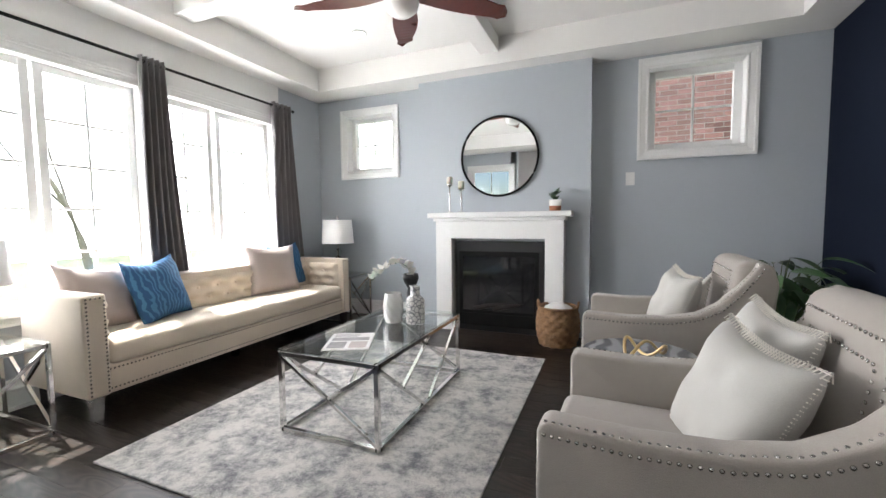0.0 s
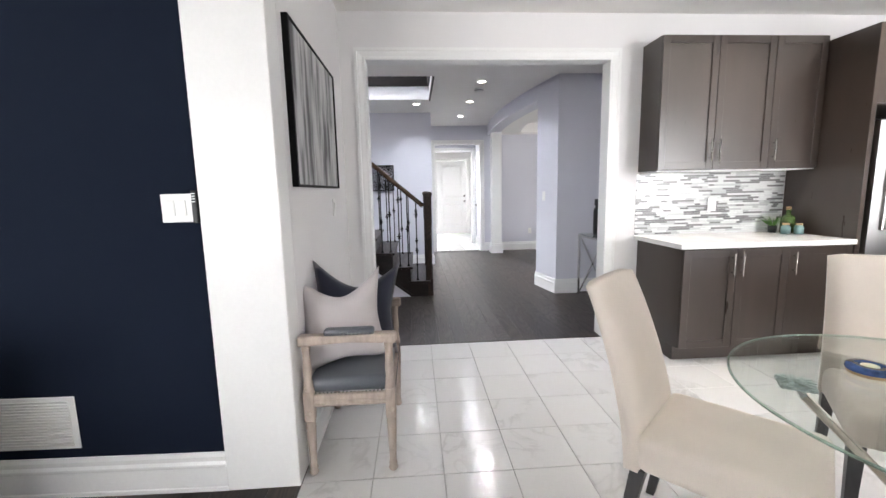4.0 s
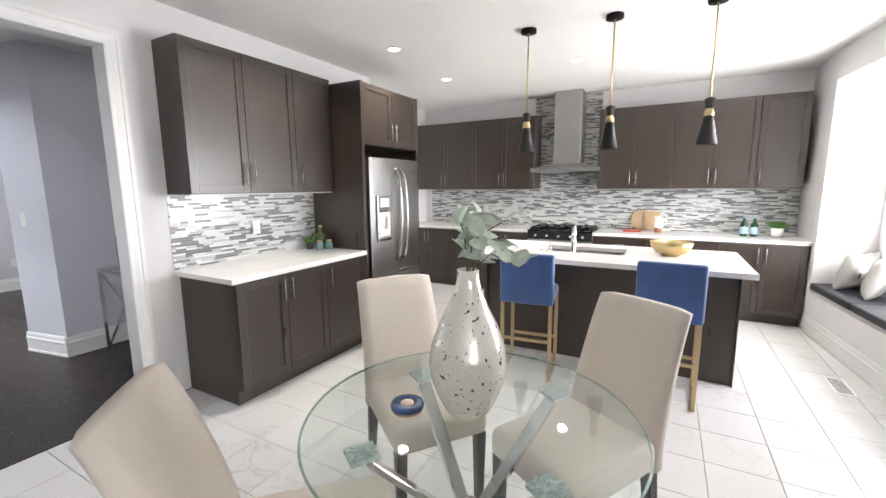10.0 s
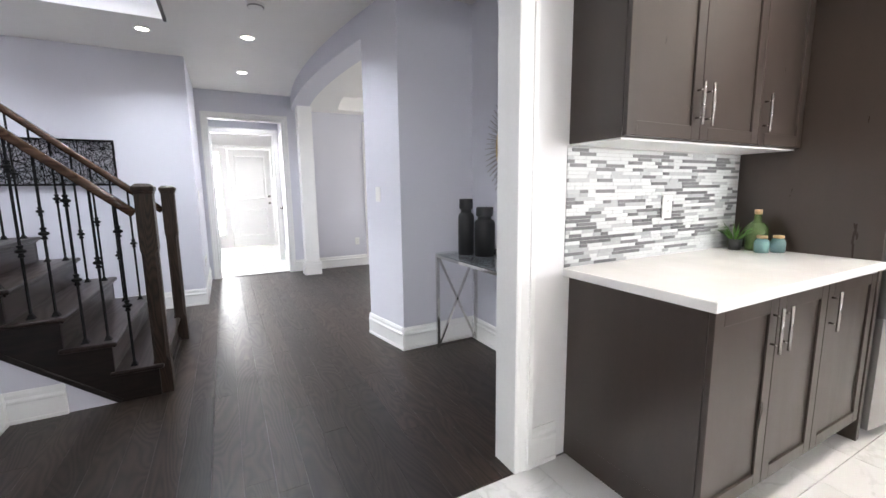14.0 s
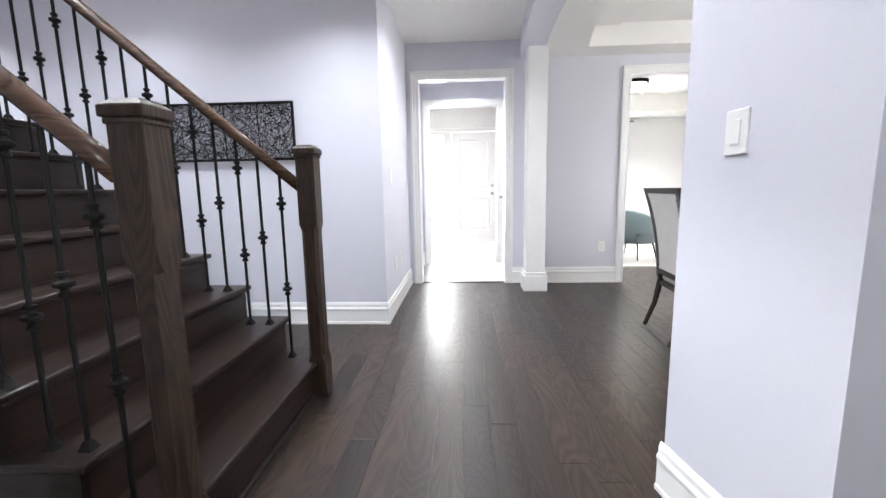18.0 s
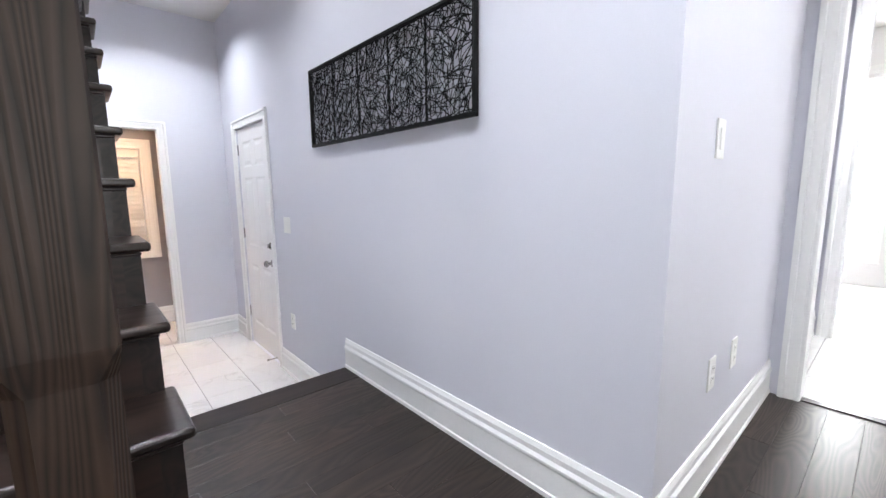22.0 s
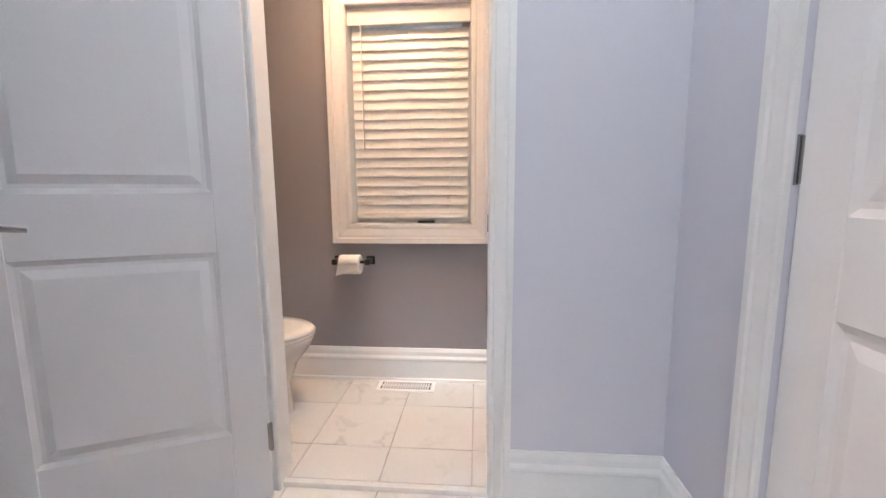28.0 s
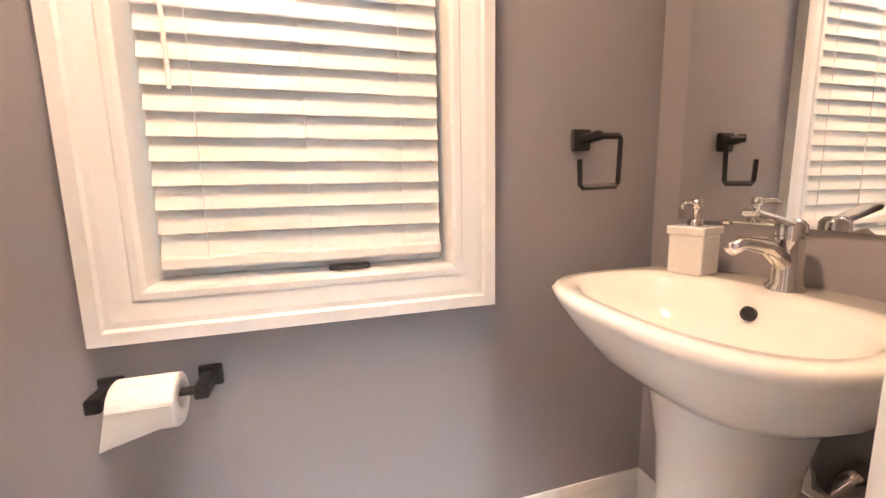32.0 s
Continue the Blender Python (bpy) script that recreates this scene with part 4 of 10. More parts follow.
wall("wall_powder_right", "x", 7.15, 0.12, YPW + 0.07, 3.67, LOW, 2.4, (M_MAUVE, M_WHITE, M_WHITE))
structure("ceiling_powder", boxed(5.12, YPW + 0.07, 2.06, 7.15, 3.67, 2.16), M_CEIL, "white powder room ceiling")

# sub floors under boards and tiles
structure("subfloor_living", boxed(XW - 0.2, YP, -0.2, XN + 0.12, YF + 0.2, -0.012), M_FLOORGAP)
structure("subfloor_kitchen", boxed(-2.14, YB - 0.15, -0.2, XO, YP, -0.009), M_GROUT)
structure("subfloor_alcove", boxed(XO, YB - 0.15, -0.2, XK + 0.12, -5.25, -0.009), M_GROUT)
structure("subfloor_hall", boxed(XO, -8.2, -0.2, XD + 0.03, 0.46, -0.012), M_FLOORGAP)
structure("subfloor_far", boxed(XD + 0.03, -8.2, -0.2, 12.5, -3.3, -0.012), M_FLOORGAP)
structure("subfloor_entry", boxed(XD + 0.03, -3.3, -0.2, 12.5, -0.1, -0.009), M_GROUT)
structure("subfloor_landing", boxed(4.78, 0.46, LOW - 0.2, XA, 4.0, LOW - 0.009), M_GROUT)
FAN_TURN = math.radians(40)

# ---------------------------------------------------------------- living room things
def nail_row(bm, pts, step=0.035, r=0.0085, out=(0, 0, 1)):
    """Round-headed nails along a line of points."""
    out = Vector(out).normalized()
    q = out.to_track_quat("Z", "Y").to_matrix().to_4x4()
    carry = 0.0
    for a, b in zip(pts, pts[1:]):
        a, b = Vector(a), Vector(b)
        d = (b - a).length
        s = carry
        while s < d:
            p = a.lerp(b, s / d)
            bmesh.ops.create_uvsphere(bm, u_segments=8, v_segments=4, radius=r, matrix=Matrix.Translation(p) @ q @ Matrix.Diagonal((1, 1, 0.6, 1)))
            s += step
        carry = s - d
    return bm




def make_armchair(m, label):
    """Slope-armed upholstered chair; faces -x, base at z 0. Width along y."""
    t = thing("armchair", m, label, "armchair", "armchairs by the navy wall")
    W = 0.68
    # side panels with the swooping top line, as extruded outlines
    prof = [(-0.42, 0.10), (-0.42, 0.595), (-0.40, 0.612), (-0.20, 0.605), (-0.02, 0.615), (0.10, 0.64), (0.19, 0.695), (0.26, 0.775), (0.31, 0.845), (0.345, 0.90), (0.392, 0.885), (0.415, 0.80), (0.375, 0.40), (0.335, 0.10)]
    for s in (-1, 1):
        bm = bmesh.new()
        y0, y1 = s * (W / 2 - 0.095), s * W / 2
        a = [bm.verts.new((x, y0, z)) for x, z in prof]
        b = [bm.verts.new((x, y1, z)) for x, z in prof]
        n = len(prof)
        bm.faces.new(a)
        bm.faces.new(b[::-1])
        for i in range(n):
            bm.faces.new((a[i], a[(i + 1) % n], b[(i + 1) % n], b[i]))
        bmesh.ops.recalc_face_normals(bm, faces=bm.faces)
        bmesh.ops.bevel(bm, geom=list(bm.edges), offset=0.018, segments=3, affect="EDGES", profile=0.5, clamp_overlap=True)
        arm = part("arm", bm, M_LINEN, t, smooth=True)
        nb = bmesh.new()
        line = [(x, z) for x, z in prof[2:10]]
        nail_row(nb, [(x, s * (W / 2 - 0.018), z - 0.001) for x, z in line], 0.019, 0.0056)
        out = [(x + (0.012 if i > 3 else 0), s * (W / 2 + 0.001), z - 0.027) for i, (x, z) in enumerate(line)]
        nail_row(nb, out, 0.019, 0.0056, (0, s, 0))
        nail_row(nb, [(-0.421, s * (W / 2 - 0.024), 0.14), (-0.421, s * (W / 2 - 0.024), 0.575)], 0.023, 0.005, (-1, 0, 0))
        part("nailhead_trim", nb, M_NICKEL, arm, "brushed nickel nail heads", True)["kind"] = "stuff"
    part("seat_frame", soft_box(bmesh.new(), -0.41, -W / 2 + 0.085, 0.10, 0.325, W / 2 - 0.085, 0.30, 0.015, 2), M_LINEN, t, smooth=True)
    bm = soft_box(bmesh.new(), -0.435, -W / 2 + 0.098, 0.30, 0.20, W / 2 - 0.098, 0.455, 0.04, 4)
    for v in bm.verts:
        if v.co.z > 0.4:
            v.co.z += 0.02 * (1 - (v.co.y / (W / 2)) ** 2)
    part("seat_cushion", bm, M_LINEN, t, smooth=True)
    bm = soft_box(bmesh.new(), 0.20, -W / 2 + 0.05, 0.28, 0.34, W / 2 - 0.05, 0.90, 0.05, 4)
    for v in bm.verts:
        v.co.x += 0.13 * (v.co.z - 0.40)
    back = part("backrest", bm, M_LINEN, t, smooth=True)
    nb = bmesh.new()
    for ins, zz in ((0.035, 0.85), (0.085, 0.795)):
        y = W / 2 - 0.075 - ins
        x = 0.197 + 0.13 * (zz - 0.40)
        nail_row(nb, [(x - 0.065, -y, 0.42), (x - 0.003, -y, zz), (x - 0.003, y, zz), (x - 0.065, y, 0.42)], 0.023, 0.005, (-1, 0, 0))
    part("nailhead_trim", nb, M_NICKEL, back, "brushed nickel nail heads", True)["kind"] = "stuff"
    for x in (-0.36, 0.31):
        for y in (-W / 2 + 0.06, W / 2 - 0.06):
            part("leg", tapered(bmesh.new(), (x - 0.016, y - 0.016, x + 0.016, y + 0.016), (x - 0.025, y - 0.025, x + 0.025, y + 0.025), 0, 0.105), M_DARKWOOD, t)
    return t


def make_pillow(m, w, h, d, material, label, stitch=False, group="", flare=0.07, sag=0.02, piping=None):
    t = thing("cushion", m, label, "cushion", group)
    bm = pillow(bmesh.new(), w, h, d, 16, flare, sag)
    edge = []
    part("cover", bm, material, t, smooth=True)
    if stitch:
        bm = bmesh.new()
        n = 34
        for k in range(n):
            for side in range(4):
                u = -1 + 2 * (k + 0.5) / n
                a, b = ((u, 1), (u, -1), (1, u), (-1, u))[side]
                pull = 1 + flare * (abs(a * b) ** 1.5) - 0.05 * (1 - min(abs(a), abs(b)) ** 2)
                x, z = a * w / 2 * pull, h / 2 + b * h / 2 * pull
                dx, dz = ((0, -0.022), (0, 0.022), (-0.022, 0), (0.022, 0))[side]
                for s in (-1, 1):
                    cyl(bm, (x, s * 0.002, z), (x + dx, s * 0.014, z + dz), 0.0018, seg=5)
        part("edge_stitching", bm, M_CREAM, t, "white blanket-stitched edge")
    return t


def make_sofa(m):
    """Box sofa with tufted back; faces +x, long axis along y."""
    L, D, H = 2.39, 0.63, 0.725
    t = thing("sofa", m, "cream velvet tufted sofa with nail-head trim, sunlit, under the windows", "sofa")
    part("base", soft_box(bmesh.new(), -D / 2, -L / 2 + 0.10, 0.155, D / 2 - 0.015, L / 2 - 0.10, 0.31, 0.012, 2), M_CREAMVEL, t, smooth=True)
    bm = soft_box(bmesh.new(), -D / 2 + 0.13, -L / 2 + 0.125, 0.31, D / 2 - 0.005, L / 2 - 0.125, 0.445, 0.045, 4)
    part("seat_cushion", bm, M_CREAMVEL, t, smooth=True)
    # tufted back and inner arms: grids with buttons drawn in
    def tufted(name, to_world, length, height, cols, rows):
        nx, nz = cols * 8, rows * 8
        bm = bmesh.new()
        vs = {}
        for i in range(nx + 1):
            for j in range(nz + 1):
                u, v = i / 8, j / 8
                best = 9
                for jj in range(rows + 1):
                    for ii in range(-1, cols + 2):
                        du, dv = u - ii - (0.5 if jj % 2 else 0), (v - jj)
                        best = min(best, math.hypot(du, dv))
                fold = min(abs(((u - 0.5 * v) % 1) - 0.5), abs(((u + 0.5 * v) % 1) - 0.5))
                depth = 0.05 * min(1, best / 0.5) ** 0.7 - 0.0 * fold
                edge = min(i, nx - i, j, nz - j)
                if edge == 0:
                    depth = 0.0
                vs[i, j] = bm.verts.new(to_world(u / cols * length, v / rows * height, depth))
        for i in range(nx):
            for j in range(nz):
                bm.faces.new((vs[i, j], vs[i + 1, j], vs[i + 1, j + 1], vs[i, j + 1]))
        ob = part(name, bm, M_CREAMVEL, t, smooth=True)
        bb = bmesh.new()
        for jj in range(1, rows):
            for ii in range(cols + 1):
                u = ii + (0.5 if jj % 2 else 0)
                if 0.2 < u < cols - 0.2:
                    c = Vector(to_world(u / cols * length, jj / rows * height, 0.012))
                    bmesh.ops.create_uvsphere(bb, u_segments=10, v_segments=6, radius=0.014, matrix=Matrix.Translation(c))
        part("tuft_button", bb, M_CREAMVEL, ob, smooth=True)["kind"] = "stuff"
    tufted("tufted_back", lambda a, b, d: (-D / 2 + 0.125 + d + (0.70 - 0.45 - b) * 0.12, -L / 2 + 0.12 + a, 0.42 + b), L - 0.24, 0.26, 12, 3)
    part("backrest", soft_box(bmesh.new(), -D / 2, -L / 2 + 0.08, 0.155, -D / 2 + 0.15, L / 2 - 0.08, H, 0.02, 3), M_CREAMVEL, t, smooth=True)
    for s in (-1, 1):
        y0, y1 = sorted((s * (L / 2 - 0.12), s * L / 2))
        arm = part("arm", soft_box(bmesh.new(), -D / 2, y0, 0.155, D / 2, y1, H, 0.02, 3), M_CREAMVEL, t, smooth=True)
        nb = bmesh.new()
        x = D / 2 + 0.001
        for yy in (y0 + 0.018, y1 - 0.018):
            nail_row(nb, [(x, yy, 0.18), (x, yy, H - 0.03)], 0.022, 0.006, (1, 0, 0))
        nail_row(nb, [(x, y0 + 0.018, H - 0.02), (x, y1 - 0.018, H - 0.02)], 0.022, 0.006, (1, 0, 0))
        part("nailhead_trim", nb, M_NICKEL, arm, "brushed nickel nail heads", True)["kind"] = "stuff"
        if s == 1:
            tufted("tufted_arm", lambda a, b, d: (D / 2 - 0.06 - a, y0 - d, 0.43 + b), 0.36, 0.25, 2, 3)
        else:
            tufted("tufted_arm", lambda a, b, d: (-D / 2 + 0.2 + a, y1 + d, 0.43 + b), 0.36, 0.25, 2, 3)
    nb = bmesh.new()
    nail_row(nb, [(D / 2 - 0.013, -L / 2 + 0.12, 0.185), (D / 2 - 0.013, L / 2 - 0.12, 0.185)], 0.022, 0.006, (1, 0, 0))
    nail_row(nb, [(D / 2 - 0.013, -L / 2 + 0.12, 0.295), (D / 2 - 0.013, L / 2 - 0.12, 0.295)], 0.022, 0.006, (1, 0, 0))
    part("nailhead_trim", nb, M_NICKEL, t, "brushed nickel nail heads", True)["kind"] = "stuff"
    for x in (-D / 2 + 0.05, D / 2 - 0.05):
        for y in (-L / 2 + 0.06, L / 2 - 0.06):
            part("leg", tapered(bmesh.new(), (x - 0.02, y - 0.02, x + 0.02, y + 0.02), (x - 0.03, y - 0.03, x + 0.03, y + 0.03), 0, 0.16), M_CHROME, t, "chrome-clad square leg")
    part("leg", tapered(bmesh.new(), (-0.02, -0.02, 0.02, 0.02), (-0.03, -0.03, 0.03, 0.03), 0, 0.16), M_DARKWOOD, t)
    return t


def make_glass_table(m, lx, ly, h, name, label, bw=0.022, diag=True):
    """Chrome box-frame table with crossing struts and a glass top."""
    t = thing(name, m, label, "table")
    x, y, b = lx / 2 - bw / 2, ly / 2 - bw / 2, bw / 2
    for sx in (-1, 1):
        for sy in (-1, 1):
            part("leg", boxed(sx * x - b, sy * y - b, 0, sx * x + b, sy * y + b, h - 0.012, 0.002), M_CHROME, t)
    for z, nm in ((b, "bottom_rail"), (h - 0.012 - b, "top_rail")):
        for s in (-1, 1):
            part(nm, boxed(-x, s * y - b, z - b, x, s * y + b, z + b, 0.002), M_CHROME, t)
            part(nm, boxed(s * x - b, -y, z - b, s * x + b, y, z + b, 0.002), M_CHROME, t)
    z0, z1 = bw, h - 0.012 - bw
    if diag:
        for s in (-1, 1):
            if ly > lx * 1.3:
                k = ly / 4
                for a, c in (((s * x, -y, z1), (s * x, -y + 2 * k * 0.9, z0)), ((s * x, -y + k * 0.9, (z0 + z1) / 2), (s * x, -y + 2.2 * k, z1)), ((s * x, y, z1), (s * x, y - 2 * k * 0.9, z0)), ((s * x, y - k * 0.9, (z0 + z1) / 2), (s * x, y - 2.2 * k, z1))):
                    part("strut", bar(bmesh.new(), a, c, bw * 0.75, bw * 0.75, 0.001), M_CHROME, t)
            else:
                part("strut", bar(bmesh.new(), (s * x, -y, z1), (s * x, y, z0), bw * 0.75, None, 0.001), M_CHROME, t)
                part("strut", bar(bmesh.new(), (s * x, 0, (z0 + z1) / 2), (s * x, y, z1), bw * 0.75, None, 0.001), M_CHROME, t)
                part("strut", bar(bmesh.new(), (s * x, -y * 0.1, z0), (s * x, -y, (z0 + z1) * 0.45), bw * 0.75, None, 0.001), M_CHROME, t)
            part("strut", bar(bmesh.new(), (-x, s * y, z1), (x, s * y, z0), bw * 0.75, None, 0.001), M_CHROME, t)
            part("strut", bar(bmesh.new(), (0, s * y, (z0 + z1) / 2), (x, s * y, z1), bw * 0.75, None, 0.001), M_CHROME, t)
    part("glass_top", boxed(-lx / 2, -ly / 2, h - 0.012, lx / 2, ly / 2, h, 0.002), M_TABLEGLASS, t, "clear glass top")
    return t


def make_table_lamp(m):
    t = thing("table_lamp", m, "table lamp with white drum shade on a clear glass base", "lamp", "table lamps beside the sofa")
    part("base", lathe(bmesh.new(), [(0, 0), (0.07, 0), (0.07, 0.015), (0.02, 0.025), (0.02, 0.05), (0, 0.05)], 24), M_CHROME, t, smooth=True)
    part("glass_ball", lathe(bmesh.new(), [(0.012, 0.05), (0.05, 0.07), (0.062, 0.11), (0.05, 0.15), (0.018, 0.17), (0.03, 0.19), (0.035, 0.21), (0.03, 0.23), (0.012, 0.245)], 20), M_CRYSTAL, t, "clear crystal", True)
    part("stem", cyl(bmesh.new(), (0, 0, 0.04), (0, 0, 0.55), 0.007), M_CHROME, t, smooth=True)
    part("shade", lathe(bmesh.new(), [(0.155, 0.30), (0.140, 0.53), (0.137, 0.53), (0.152, 0.30), (0.155, 0.30)], 40), M_SHADE, t, "white fabric drum shade", True)
    part("finial", lathe(bmesh.new(), [(0.009, 0.54), (0.012, 0.56), (0, 0.575)], 12), M_CHROME, t, smooth=True)
    return t


def make_basket(m):
    t = thing("basket", m, "round woven seagrass basket with handles, white towel inside", "basket")
    bm = bmesh.new()
    seg, rows = 72, 26
    rings = []
    for j in range(rows + 1):
        z = 0.33 * j / rows
        r0 = 0.155 + 0.03 * math.sin(math.pi * min(1, z / 0.33) * 0.9)
        ring = []
        for k in range(seg):
            w = 0.007 * (1 if ((k // 3) + (j // 3)) % 2 else -1) + 0.003 * math.sin(j * 2.1)
            a = 2 * math.pi * k / seg
            ring.append(bm.verts.new(((r0 + w) * math.cos(a), (r0 + w) * math.sin(a), z)))
        rings.append(ring)
    for a, b in zip(rings, rings[1:]):
        for k in range(seg):
            bm.faces.new((a[k], a[(k + 1) % seg], b[(k + 1) % seg], b[k]))
    bm.faces.new(rings[0][::-1])
    part("body", bm, M_SEAGRASS, t, smooth=True)
    part("rim", tube(bmesh.new(), [(0.166 * math.cos(a), 0.166 * math.sin(a), 0.335) for a in np.linspace(0, 2 * math.pi, 40, endpoint=False)], 0.012, 8, True), M_SEAGRASS, t, smooth=True)
    for s in (0, math.pi):
        part("handle", tube(bmesh.new(), [(0.175 * math.cos(s + d), 0.175 * math.sin(s + d), 0.33 + 0.055 * math.cos(d / 0.32 * math.pi / 2)) for d in np.linspace(-0.32, 0.32, 9)], 0.009, 8), M_SEAGRASS, t, smooth=True)
    bm = bmesh.new()
    bmesh.ops.create_uvsphere(bm, u_segments=24, v_segments=12, radius=1, matrix=Matrix.LocRotScale((0, 0, 0.29), None, (0.14, 0.13, 0.08)))
    for v in bm.verts:
        v.co.z += 0.02 * noise.noise(v.co * 14)
    tw = thing("towel", m @ pose(0, 0, 0.0), "folded white towel lying in the woven basket", "towel")
    part("cloth", bm, M_WHITECLOTH, tw, smooth=True)
    return t


def make_candlestick(m, h):
    t = thing("candlestick", m, "silver candlestick holding a white pillar candle on the mantel", "candlestick", "candlesticks on the mantel")
    part("stand", lathe(bmesh.new(), [(0, 0), (0.035, 0), (0.035, 0.006), (0.012, 0.015), (0.006, 0.03), (0.009, h * 0.3), (0.005, h * 0.35), (0.009, h * 0.6), (0.006, h * 0.9), (0.036, h - 0.008), (0.036, h), (0, h)], 20), M_CHROME, t, smooth=True)
    c = part("candle", lathe(bmesh.new(), [(0, h), (0.03, h), (0.03, h + 0.072), (0.026, h + 0.076), (0.006, h + 0.07), (0, h + 0.07)], 20), M_WAX, t, "ivory wax candle", True)
    part("wick", cyl(bmesh.new(), (0, 0, h + 0.068), (0.001, 0, h + 0.083), 0.0012, seg=6), M_BLACKMETAL, c)
    return t


def make_small_plant(m):
    t = thing("potted_plant", m, "small green succulent in a white and terracotta pot on the mantel", "plant")
    part("pot", lathe(bmesh.new(), [(0, 0), (0.05, 0), (0.055, 0.045), (0.052, 0.045)], 24), M_TERRACOTTA, t, "terracotta lower half", True)
    part("pot_rim", lathe(bmesh.new(), [(0.0555, 0.045), (0.057, 0.1), (0.05, 0.1), (0.048, 0.085), (0, 0.085)], 24), M_WHITEGLOSS, t, "white glazed upper half", True)
    for k in range(26):
        a, e = k * 2.4, 0.25 + 0.9 * ((k * 0.618) % 1)
        z = 0.09 + 0.09 * ((k * 0.37) % 1)
        mm = Matrix.Translation((0.02 * math.cos(a), 0.02 * math.sin(a), z)) @ Matrix.Rotation(a - math.pi / 2, 4, "Z") @ Matrix.Rotation(e, 4, "X")
        part("leaf", leaf_mesh(bmesh.new(), mm, 0.055, 0.032, 0.1, 4), M_LEAF, t, smooth=True)
    return t


def make_fern_plant(m, n=60, reach=0.5, height=0.55, pot=True, label="leafy green plant in a dark pot in the corner", lw=0.065, ll=0.24):
    t = thing("potted_plant", m, label, "plant")
    part("pot", lathe(bmesh.new(), [(0, 0), (0.11, 0), (0.15, 0.26), (0.135, 0.26), (0.13, 0.23), (0, 0.23)], 28), M_DARKPOT, t, smooth=True)
    rnd = random.Random(7)
    for k in range(n):
        a = 2.399 * k
        f = (k + 0.5) / n
        r = reach * (0.25 + 0.55 * rnd.random()) * (1.1 - 0.6 * f)
        z = 0.26 + height * (0.25 + 0.75 * f) * (0.75 + 0.3 * rnd.random())
        base = Vector((0.03 * math.cos(a), 0.03 * math.sin(a), 0.22))
        tip = Vector((r * math.cos(a), r * math.sin(a), z))
        mid = base.lerp(tip, 0.55) + Vector((0, 0, 0.10))
        stem = tube(bmesh.new(), [base, base.lerp(mid, 0.5) + Vector((0, 0, 0.03)), mid, mid.lerp(tip, 0.6) + Vector((0, 0, 0.02)), tip], [0.006, 0.005, 0.004, 0.003, 0.002], 5)
        st = part("stem", stem, M_STEM, t)
        e = 0.4 - 0.9 * rnd.random()
        mm = Matrix.Translation(tip) @ Matrix.Rotation(a - math.pi / 2 + rnd.uniform(-0.4, 0.4), 4, "Z") @ Matrix.Rotation(e, 4, "X") @ Matrix.Rotation(rnd.uniform(-0.5, 0.5), 4, "Y")
        part("leaf", leaf_mesh(bmesh.new(), mm, ll * rnd.uniform(0.8, 1.25), lw * rnd.uniform(0.85, 1.2), rnd.uniform(0.25, 0.7), 8), M_LEAF, st, smooth=True)
    return t


def make_fan(m):
    """Ceiling fan at rest; z 0 is the ceiling."""
    t = thing("ceiling_fan", m, "brushed nickel ceiling fan with five dark cherry blades and globe light", "ceiling fan")
    part("canopy", lathe(bmesh.new(), [(0, 0), (0.075, 0), (0.075, -0.02), (0.03, -0.07), (0, -0.07)], 28), M_NICKEL, t, smooth=True)
    part("downrod", cyl(bmesh.new(), (0, 0, -0.06), (0, 0, -0.16), 0.014), M_NICKEL, t, smooth=True)
    part("motor", lathe(bmesh.new(), [(0, -0.15), (0.06, -0.155), (0.125, -0.19), (0.13, -0.24), (0.125, -0.245), (0.128, -0.26), (0.11, -0.285), (0, -0.285)], 36), M_NICKEL, t, smooth=True)
    part("light_globe", lathe(bmesh.new(), [(0.105, -0.285), (0.112, -0.315), (0.10, -0.36), (0.06, -0.39), (0, -0.40)], 32), M_OPAL, t, "white opal glass globe", True)
    for k in range(5):
        bm = bmesh.new()
        n = 14
        rows = []
        for i in range(n + 1):
            u = i / n
            x = 0.11 + 0.64 * u
            w = 0.055 + 0.035 * math.sin(math.pi * min(1, u * 1.15)) if u < 0.9 else 0.066 * math.sqrt(max(0.05, 1 - ((u - 0.9) / 0.1) ** 2))
            bend = 0.05 * u * u
            rows.append([bm.verts.new((x, -w + bend, -0.255 + 0.018)), bm.verts.new((x, w + bend, -0.255 - 0.008)), bm.verts.new((x, w + bend, -0.262 - 0.008)), bm.verts.new((x, -w + bend, -0.262 + 0.018))])
        for a, b in zip(rows, rows[1:]):
            for j in range(4):
                bm.faces.new((a[j], a[(j + 1) % 4], b[(j + 1) % 4], b[j]))
        bm.faces.new(rows[0])
        bm.faces.new(rows[-1][::-1])
        moved(bm, Matrix.Rotation(FAN_TURN + k * math.radians(72), 4, "Z"))
        part("blade", bm, M_CHERRY, t, "dark cherry blade")
    return t


